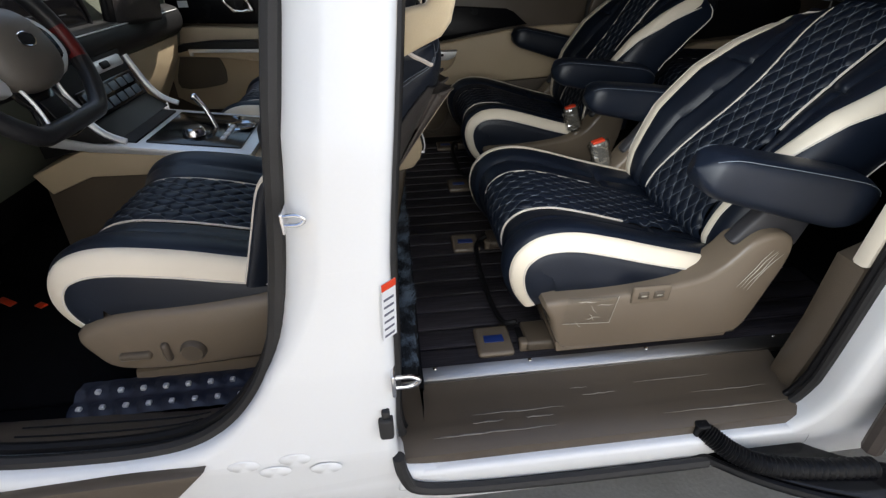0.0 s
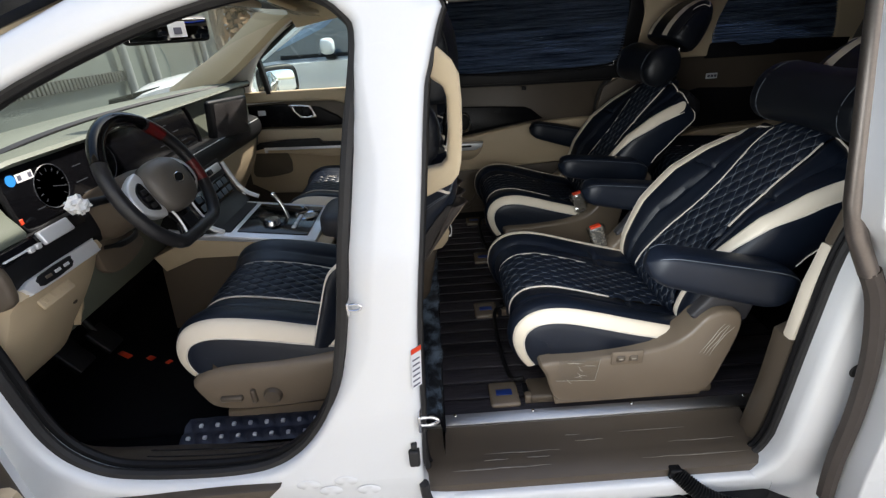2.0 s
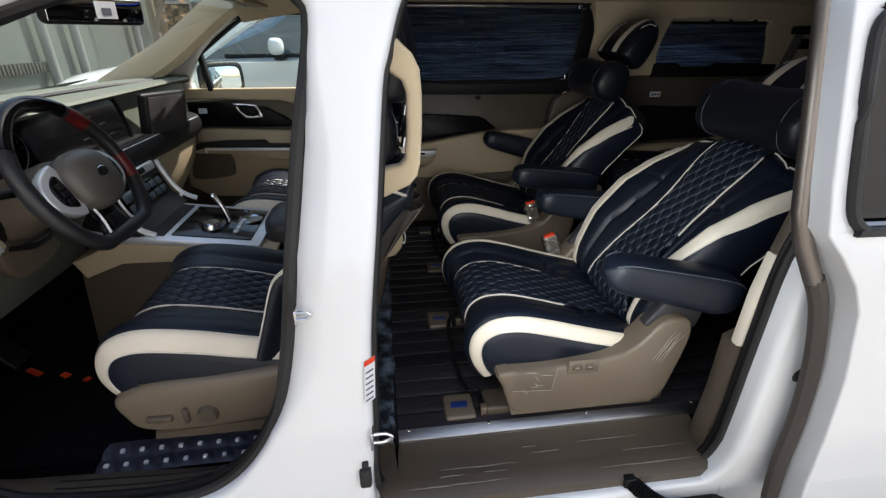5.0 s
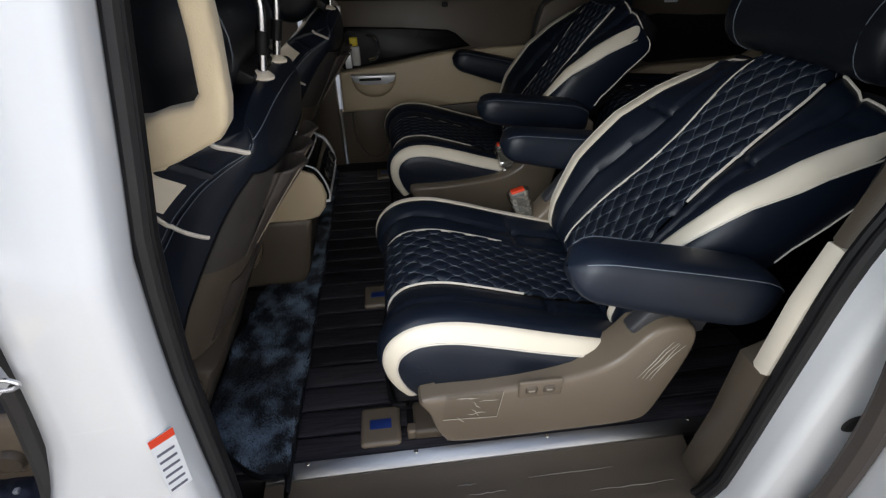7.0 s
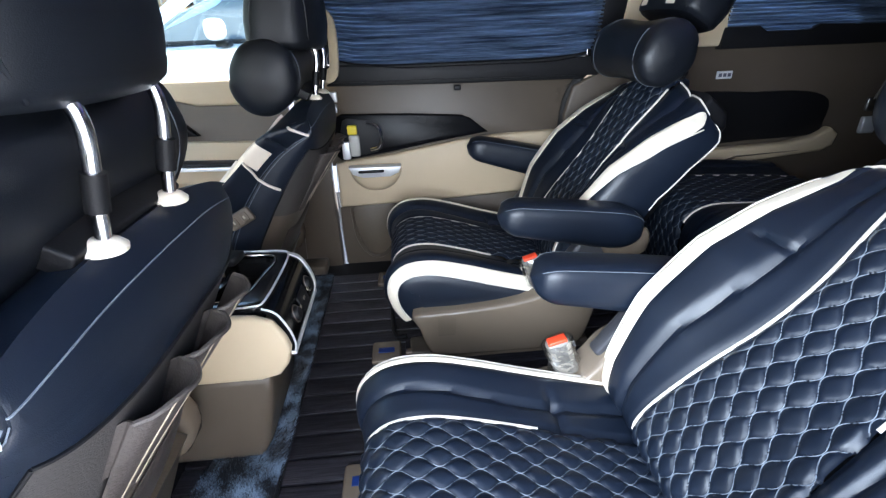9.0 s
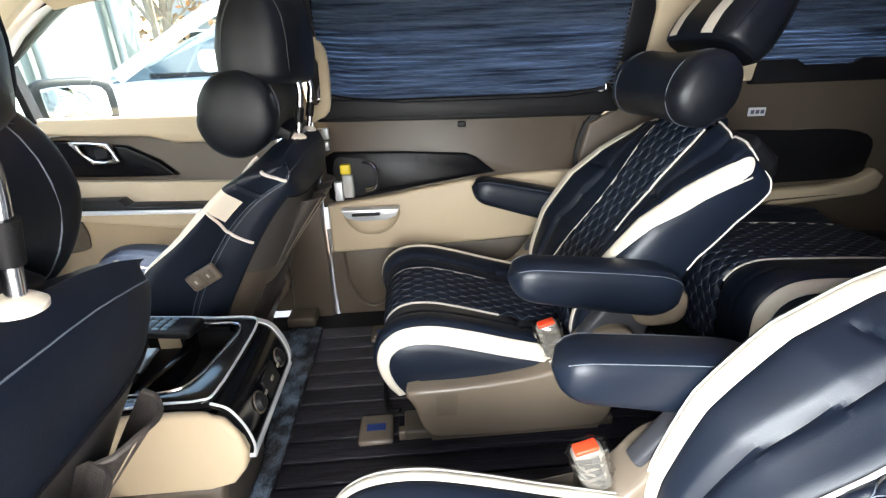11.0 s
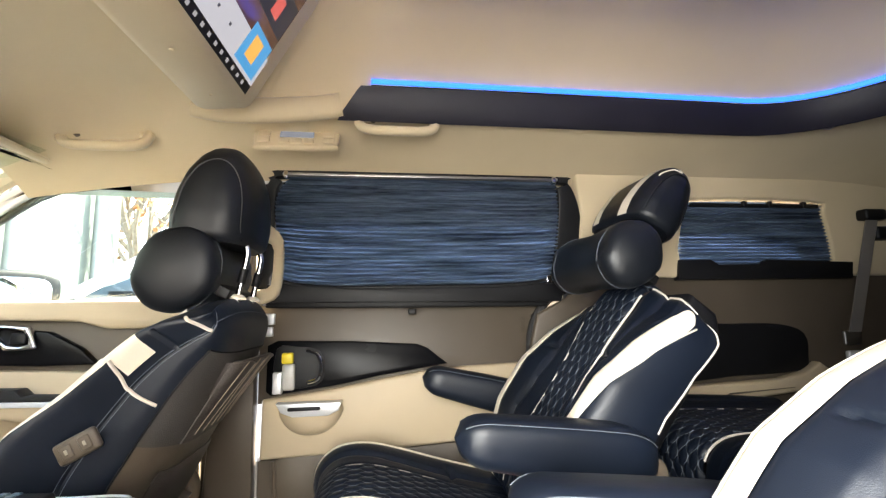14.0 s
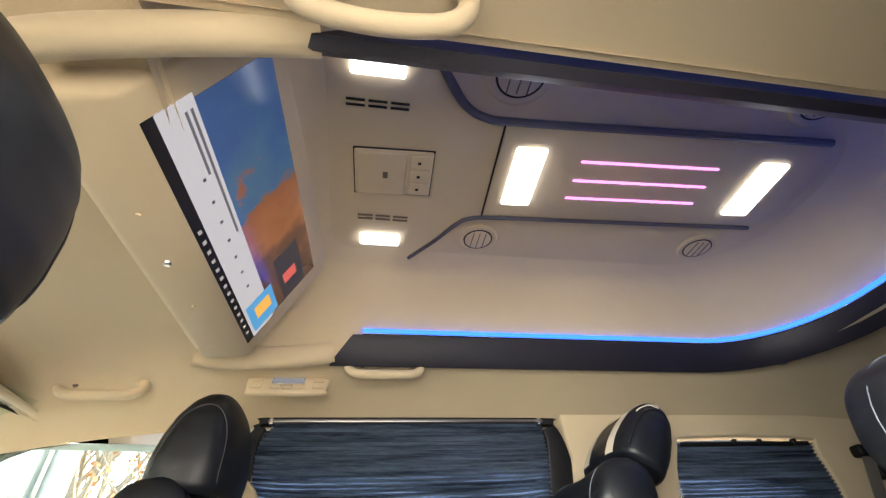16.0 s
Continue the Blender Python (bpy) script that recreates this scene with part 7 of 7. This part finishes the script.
part("mirror_arm", prism([(-.96, 1.09), (-.955, 1.15), (-.90, 1.17), (-.86, 1.14), (-.90, 1.10)], "y", .96, 1.05, .012), BLACK, pm)

rv = thing("rear_view_mirror", (-.76, -.18, 1.5), "black rear-view mirror with a white sticker", "mirror")
VM = Matrix.Translation((-.752, -.200, 1.492)) @ Matrix.Rotation(radians(-32), 4, "Z") @ Matrix.Rotation(radians(3), 4, "Y") @ Matrix.Scale(.98, 4)
part("case", moved(rbox(-.02, .012, -.135, .135, -.036, .036, .02, 4), VM), BLACK, rv)
part("glass", moved(rbox(.010, .0135, -.125, .125, -.028, .028, .012), VM), MIRROR, rv)
part("sticker", moved(rbox(.0125, .0150, -.005, .050, -.020, .022, 0), VM), PAPER, rv, "white sticker", smooth=False)
part("sticker_print", moved(rbox(.0145, .0156, .010, .035, -.012, .006, 0), VM), INK, rv, smooth=False)
part("stem", tube([(-.76, -.185, 1.52), (-.79, -.185, 1.545)], .012, 10), BLACK, rv)
for y in (-.40, .40):
    sv = thing("sun_visor", (-.55, y, 1.57), "cream sun visor in clear film", "sun visor", "sun visors")
    VZ = Matrix.Translation((-.55, y, 1.572)) @ Matrix.Rotation(radians(22), 4, "Y")
    part("visor", moved(rbox(-.09, .09, -.20, .20, -.010, .006, .008), VZ), LINER, sv)
    vf = part("visor_film", moved(grid(lambda u, v: (-.095 + .19 * u, -.215 + .43 * v, -.014 - .010 * abs(noise.noise(Vector((u * 6, v * 9, y))))), 14, 26), VZ), FILM, sv, "crumpled clear film")
    vf.visible_shadow = False
for s, x in ((1, -.99), (-1, -.99)):
    tg = thing("pillar_sticker", (x, s * .79, 1.28), "small yellow round sticker on the windscreen pillar", "sticker", "pillar stickers")
    part("dot", moved(lathe([(0, .0015), (.012, .001), (.012, 0)], 16), Matrix.Translation((-1.12, s * .775, 1.265)) @ Matrix.Rotation(radians(90 * s), 4, "X") @ Matrix.Rotation(radians(20), 4, "Y")), YELLOW, tg)

# ---- open doors on the near side ----
def slide_lean(q):
    return Vector((q.x, q.y + .24 * max(0.0, q.z - 1.08), q.z))


SD = [(.708, 1.50), (.710, 1.34), (.712, 1.2), (.716, 1.12), (.80, 1.02), (.832, .96), (.868, .80), (.885, .63), (.89, .5), (.90, .38), (1.63, .36), (1.70, .42), (1.70, 1.50), (1.66, 1.54), (.74, 1.54)]
SW = curve2([(.744, 1.30), (.746, 1.20), (.752, 1.155), (.775, 1.132), (.83, 1.126), (1.54, 1.12), (1.595, 1.135), (1.62, 1.19), (1.60, 1.42), (1.57, 1.46), (.83, 1.47), (.772, 1.465), (.748, 1.44), (.744, 1.39)], 3)
sd = thing("door_3", (1.1, -1.06, .36), "open white sliding door pushed back along the body", "door", kind="structure")
part("door_shell", plate(SD, [SW], -1.045, -.965, slide_lean, .005, STEPS), PAINT, sd)
gl = part("glass", prism(SW, "y", -1.008, -1.004, 0), DARKGLASS, sd, "smoked glass", smooth=False)
for v in gl.data.vertices:
    q = slide_lean(v.co + sd.location)
    v.co = q - sd.location
gl.visible_shadow = False
part("frame_strip", tube([slide_lean(Vector((x, -.985, z))) for x, z in ((.714, 1.52), (.715, 1.36), (.716, 1.24), (.716, 1.14), (.727, 1.085), (.775, 1.005))], .017, 10), mat("bronze chrome", (.24, .21, .19), .38, .9, var=.15), sd, "bronze chrome edge strip")
part("edge_seal", tube(smooth_line([(.775, -.985, 1.01), (.812, -.985, .94), (.850, -.985, .80), (.868, -.985, .65), (.872, -.985, .50), (.885, -.985, .375)], 4), .018, 8), mat("brown edge seal", (.075, .062, .055), .6), sd, "brown rubber edge seal")
part("window_seal", tube([slide_lean(Vector((x, -1.05, z))) for x, z in SW], .010, 8, True), RUBBER, sd)
part("latch", rbox(.90, .93, -.985, -.96, .47, .54, .006), BLACK, sd)
part("lower_lining", prism([(.96, .42), (.91, .95), (1.63, .95), (1.63, .42)], "y", -.962, -.954, .004), BEIGE, sd, "beige door lining")
arm3 = thing("slide_arm", (.6, -.97, .34), "black sliding door arm with a ribbed cable hose", "door arm")
part("arm_plate", prism(curve2([(.50, -.885), (.56, -.93), (.66, -1.0), (.80, -1.06), (.95, -1.10), (.97, -1.02), (.84, -.97), (.74, -.90), (.68, -.86), (.56, -.86)], 3), "z", .318, .345, .008), GLOSS, arm3)
part("arm_edge", tube(smooth_line([(.50, -.89, .335), (.56, -.94, .335), (.66, -1.008, .332), (.80, -1.068, .33), (.95, -1.108, .33)], 4), .010, 8), BLACK, arm3)
hp = smooth_line([(.545, -.905, .40), (.565, -.93, .392), (.60, -.96, .375), (.66, -.985, .360), (.76, -1.0, .352), (.88, -1.01, .350)], 16)
part("hose", tube(hp, [.0185 + .0035 * (i % 2) for i in range(len(hp))], 12), BLACK, arm3, "ribbed black cable hose")
part("hose_clip", rbox(.53, .56, -.925, -.895, .385, .42, .004), BLACK, arm3)
dd = thing("door_4", (-.9, -1.4, .5), "open white driver's door with beige lining", "door", kind="structure")
DM = Matrix.Translation((-.985, -.99, 0)) @ Matrix.Rotation(radians(-86), 4, "Z")
part("door_shell", moved(prism([(0, .48), (.0, 1.15), (.95, 1.12), (.98, .60), (.90, .48)], "y", -.03, .05, .02), DM), PAINT, dd)
part("lining", moved(prism([(.05, .52), (.05, 1.08), (.90, 1.06), (.92, .62), (.86, .52)], "y", .05, .085, .015), DM), TAUPE, dd)
part("door_pocket", moved(prism([(.08, .53), (.10, .72), (.70, .70), (.72, .55)], "y", .08, .14, .02), DM), BEIGE, dd, "beige door pocket")

# ---- planks, with open joints ----
NPL = 22
PW = 1.475 / NPL
pmesh = {}
prng = random.Random(11)
for i in range(NPL):
    y0 = -.733 + i * PW
    cuts = [-.26, 1.095 if i < 13 else 1.095]
    for x0, x1 in zip(cuts, cuts[1:]):
        key = round(x1 - x0, 3)
        if key not in pmesh:
            g = rbox(-key / 2 + .001, key / 2 - .001, -PW / 2 + .0028, PW / 2 - .0028, -.010, .0, .0035, 2)
            me = bpy.data.meshes.new("plank")
            me.from_pydata(g[0], [], g[1])
            me.materials.append(WOODF)
            me.shade_smooth()
            me.set_sharp_from_angle(angle=radians(30))
            pmesh[key] = me
        o = new("plank", pmesh[key])
        o.parent = floor
        o.location = Vector(((x0 + x1) / 2, y0 + PW / 2, .4585 + prng.uniform(-.0006, .0006))) - floor.location

# ---- outside ----
ground = solo("ground", ([(-60, -60, 0), (60, -60, 0), (60, 60, 0), (-60, 60, 0)], [(0, 1, 2, 3)]), ASPHALT, "pale worn concrete yard ground", "ground", kind="structure")
wall = thing("wall_outside", (-3.8, 2, 0), "grey-green rendered yard wall with a dark slatted vent", "wall", kind="structure")
part("render", rbox(-3.95, -3.7, -6, 7.4, 0, 3.6, .02), CONCRETE, wall)
part("coping", rbox(-4.0, -3.65, -6, 7.4, 3.6, 3.72, .02), CONCRETE, wall)
part("vent_back", rbox(-3.70, -3.67, 2.3, 4.6, 1.06, 1.17, .005), BLACK, wall, "dark vent strip")
for i in range(40):
    part("vent_slat", rbox(-3.67, -3.63, 2.32 + i * .056, 2.352 + i * .056, 1.06, 1.17, .004), mat("dark vent slat", (.03, .03, .028), .6) if i == 0 else bpy.data.materials["dark vent slat"], wall)
for y in (4.4, 5.0, 6.6):
    part("down_pipe", tube([(-3.6, y, 0), (-3.6, y, 3.5)], .05, 10), mat("grey pipe paint", (.16, .17, .165), .6), wall, "grey down pipe")


def far_house(x0, x1, y0, y1, h, col, label):
    b = thing("house", ((x0 + x1) / 2, (y0 + y1) / 2, 0), label, "house", "houses beyond the yard")
    part("walls", rbox(x0, x1, y0, y1, 0, h, .02), col, b)
    part("roof", prism([(x0 - .3, h), ((x0 + x1) / 2, h + 1.2), (x1 + .3, h)], "y", y0 - .3, y1 + .3, .02), mat("roof sheet", (.30, .30, .30), .6, var=.2, scale=3), b)
    n = max(2, int((x1 - x0) / 1.8))
    for i in range(n):
        xa = x0 + (x1 - x0) * (i + .3) / n
        w = part("window", rbox(xa, xa + .8, y0 - .04, y0 + .05, 1.2, 2.3, .02), PAPER, b)
        part("pane", rbox(xa + .07, xa + .73, y0 - .05, y0 - .03, 1.27, 2.23, .0), GLOSS, w, smooth=False)


far_house(-16.5, -8.2, 11.0, 15.0, 3.0, mat("pale green render", (.42, .45, .36), .85, var=.12, scale=2), "pale green low house beyond the wall")
far_house(-6.5, -1.0, 14.0, 18.0, 2.6, mat("blue-grey sheet", (.30, .35, .38), .7, var=.15, scale=2), "blue-grey shed under bare trees")
sp = thing("sign_post", (-5.2, 7.6, 0), "grey post with a small blue sign", "sign")
part("post", tube([(-5.2, 7.6, 0), (-5.2, 7.6, 2.9)], .05, 10), SILVER, sp)
part("sign_plate", rbox(-5.42, -4.98, 7.54, 7.56, 1.62, 1.98, .02), mat("blue sign", (.05, .20, .55), .4), sp, "small blue sign")
part("sign_mark", rbox(-5.32, -5.08, 7.53, 7.542, 1.72, 1.88, .0), PAPER, sp, smooth=False)


def tree(x, y, h, seed):
    r = random.Random(seed)
    t = thing("tree", (x, y, 0), "bare autumn tree with a few orange leaves", "tree", "yard trees")
    twigs, leaves = [], ([], [])
    def grow(p, d, ln, rad, lv):
        pts = [p]
        q, dd = p.copy(), d.copy()
        for i in range(4):
            dd = (dd + Vector((r.uniform(-.18, .18), r.uniform(-.18, .18), r.uniform(-.04, .14)))).normalized()
            q = q + dd * ln / 4
            pts.append(q.copy())
        twigs.append(tube(pts, [rad * (1 - .14 * i) for i in range(5)], 6 if lv else 9))
        if lv >= 3:
            for k in range(5):
                c = pts[r.randint(1, 4)] + Vector((r.uniform(-.2, .2), r.uniform(-.2, .2), r.uniform(-.2, .2)))
                if r.random() < .75:
                    a = Vector((r.uniform(-1, 1), r.uniform(-1, 1), r.uniform(-1, 1))).normalized() * .07
                    b = a.orthogonal().normalized() * .05
                    k0 = len(leaves[0])
                    leaves[0].extend([tuple(c - a), tuple(c + b), tuple(c + a), tuple(c - b)])
                    leaves[1].append((k0, k0 + 1, k0 + 2, k0 + 3))
            return
        for k in range(4 if lv else 6):
            s = pts[r.randint(2, 4)]
            nd = (dd + Vector((r.uniform(-.9, .9), r.uniform(-.9, .9), r.uniform(-.1, .6)))).normalized()
            grow(s, nd, ln * r.uniform(.55, .75), rad * .5, lv + 1)
    grow(Vector((x, y, 0)), Vector((0, 0, 1)), h * .45, h * .020, 0)
    part("trunk", join(*twigs), BARK, t)
    part("crown", leaves, LEAF, t, "sparse orange leaves", smooth=False)


for k, (x, y, h) in enumerate(((-6.8, 9.6, 6.0), (-4.6, 10.2, 6.5), (-3.2, 9.0, 5.5), (-2.0, 11.0, 7.0), (-.6, 9.8, 6.0), (1.2, 11.5, 7.0), (-5.6, 12.5, 7.5))):
    tree(x, y, h, 20 + k)
hedge = random.Random(3)
hv, hf = [], []
for i in range(5200):
    x, y, z = hedge.uniform(-9, 6), hedge.gauss(12.4, .5), abs(hedge.gauss(0, 1.5))
    a = Vector((hedge.uniform(-1, 1), hedge.uniform(-1, 1), hedge.uniform(-1, 1))).normalized()
    b = a.orthogonal().normalized()
    k = len(hv)
    c = Vector((x, y, z))
    hv += [tuple(c - a * .10), tuple(c + b * .06), tuple(c + a * .10), tuple(c - b * .06)]
    hf.append((k, k + 1, k + 2, k + 3))
solo("undergrowth", (hv, hf), mat("dry undergrowth", (.24, .15, .08), .9, var=.6, scale=2), "dry brown undergrowth behind the yard", "undergrowth", kind="stuff", smooth=False)


SKYGLASS = mat("sky reflecting car glass", (.06, .085, .11), .06, var=.25, scale=2, coat=.5)


def parked_suv(x, y):
    """White small SUV; x: its nose, y: its near side."""
    c = thing("parked_car", (x + 2.1, y + .9, 0), "white compact SUV parked beside the minivan", "car")

    def shell(prof, half, tuck):
        rings = []
        for k in range(15):
            w = -1 + 2 * k / 14
            a = abs(w)
            rings.append([(px + .12 * a ** 4 * (1 if px < x + 2 else -1), y + .9 + half * math.copysign(a ** .85, w) * (1 - tuck * max(0, pz - 1.08) / .5), pz - .05 * a ** 6 * (1 if pz > .9 else 0)) for px, pz in curve2(prof, 3)])
        return loft(rings)
    part("body", shell([(x + .05, .45), (x, .75), (x + .10, .95), (x + .45, 1.04), (x + 1.15, 1.12), (x + 2.4, 1.13), (x + 4.15, 1.13), (x + 4.25, 1.0), (x + 4.28, .5), (x + 4.1, .3), (x + .3, .3)], .90, 0), PAINT, c, "white painted body")
    part("glasshouse", shell([(x + 1.08, 1.06), (x + 1.50, 1.33), (x + 1.84, 1.54), (x + 2.2, 1.62), (x + 3.5, 1.60), (x + 3.95, 1.40), (x + 4.12, 1.06)], .84, .17), SKYGLASS, c, "dark windows reflecting the sky")
    part("roof", sheet(lambda u, v: Vector((x + 1.90 + 1.75 * u, y + .9 + (v - .5) * 1.36, 1.585 + .045 * math.sin(math.pi * u) ** .6 + .03 * math.sin(math.pi * v))), 14, 10, (0, 0, -.04)), PAINT, c, "white roof")
    for s in (-1, 1):
        yy = y + .9 + s * .90
        for pts, m, nm in (([(x + 1.12, .82, 1.11), (x + 1.52, .765, 1.35), (x + 1.92, .69, 1.56)], PAINT, "front_pillar"), ([(x + 2.50, .845, 1.11), (x + 2.54, .70, 1.57)], BLACK, "middle_pillar"), ([(x + 3.40, .845, 1.11), (x + 3.36, .70, 1.57)], BLACK, "rear_pillar")):
            part(nm, tube([(px, y + .9 + s * py, pz) for px, py, pz in pts], .036, 8, flat=.7), m, c)
        part("belt_line", tube([(x + 1.3 + .28 * i, yy - s * .045, 1.112) for i in range(10)], .012, 6), BLACK, c, "black belt line")
        part("door_line", rbox(x + 2.48, x + 2.487, yy - .004, yy + .004, .45, 1.06, 0), BLACK, c)
        mr = part("side_mirror", blob((x + 1.66, yy + s * .10, 1.17), (.048, .072, .050), .7, 12, 18), PAINT, c, "white side mirror")
        part("mirror_foot", rbox(x + 1.63, x + 1.70, min(yy - s * .04, yy + s * .06), max(yy - s * .04, yy + s * .06), 1.09, 1.12, .01), BLACK, mr)
        for wx in (x + .85, x + 3.45):
            M = Matrix.Translation((wx, y + .9 + s * .80, .33)) @ Matrix.Rotation(radians(90), 4, "X")
            part("wheel_arch", tube([(wx + .39 * math.cos(radians(a)), yy - s * .012, .34 + .39 * math.sin(radians(a))) for a in range(-10, 191, 10)], .030, 6, flat=.6), BLACK, c, "black wheel arch")
            w = part("wheel", lathe([(.0, -.09), (.20, -.10), (.31, -.10), (.33, -.06), (.33, .06), (.31, .10), (.20, .10), (.0, .09)], 28, M), RUBBER, c, "black tyre")
            part("rim", lathe([(.0, -.105), (.20, -.11), (.21, .0), (.20, .11), (.0, .105)], 28, M), SILVER, w)
        part("headlight", prism([(x + .0, .80), (x + .03, .92), (x + .42, .985), (x + .36, .90), (x + .10, .80)], "y", min(y + .9 + s * .46, y + .9 + s * .87), max(y + .9 + s * .46, y + .9 + s * .87), .02), GLOSS, c, "dark headlight")
    part("grille", rbox(x - .02, x + .10, y + .45, y + 1.35, .55, .85, .03), BLACK, c, "black grille")
    return c


suv = parked_suv(-2.35, 2.2)
suv.scale = (1.12, 1.0, 1.16)


# pale wall added unseen behind the camera to bounce light at the car
opp = thing("bounce_wall", (0, -7.2, 0), "unseen pale wall added across the yard to bounce light", "wall", kind="structure")
part("render", rbox(-12, 12, -7.4, -7.0, 0, 6.5, .02), mat("pale bounce wall render", (.74, .74, .72), .85, var=.06, scale=1.2, bump=.3, bscale=40), opp)
part("coping", rbox(-12.1, 12.1, -7.5, -6.9, 6.5, 6.6, .02), CONCRETE, opp)
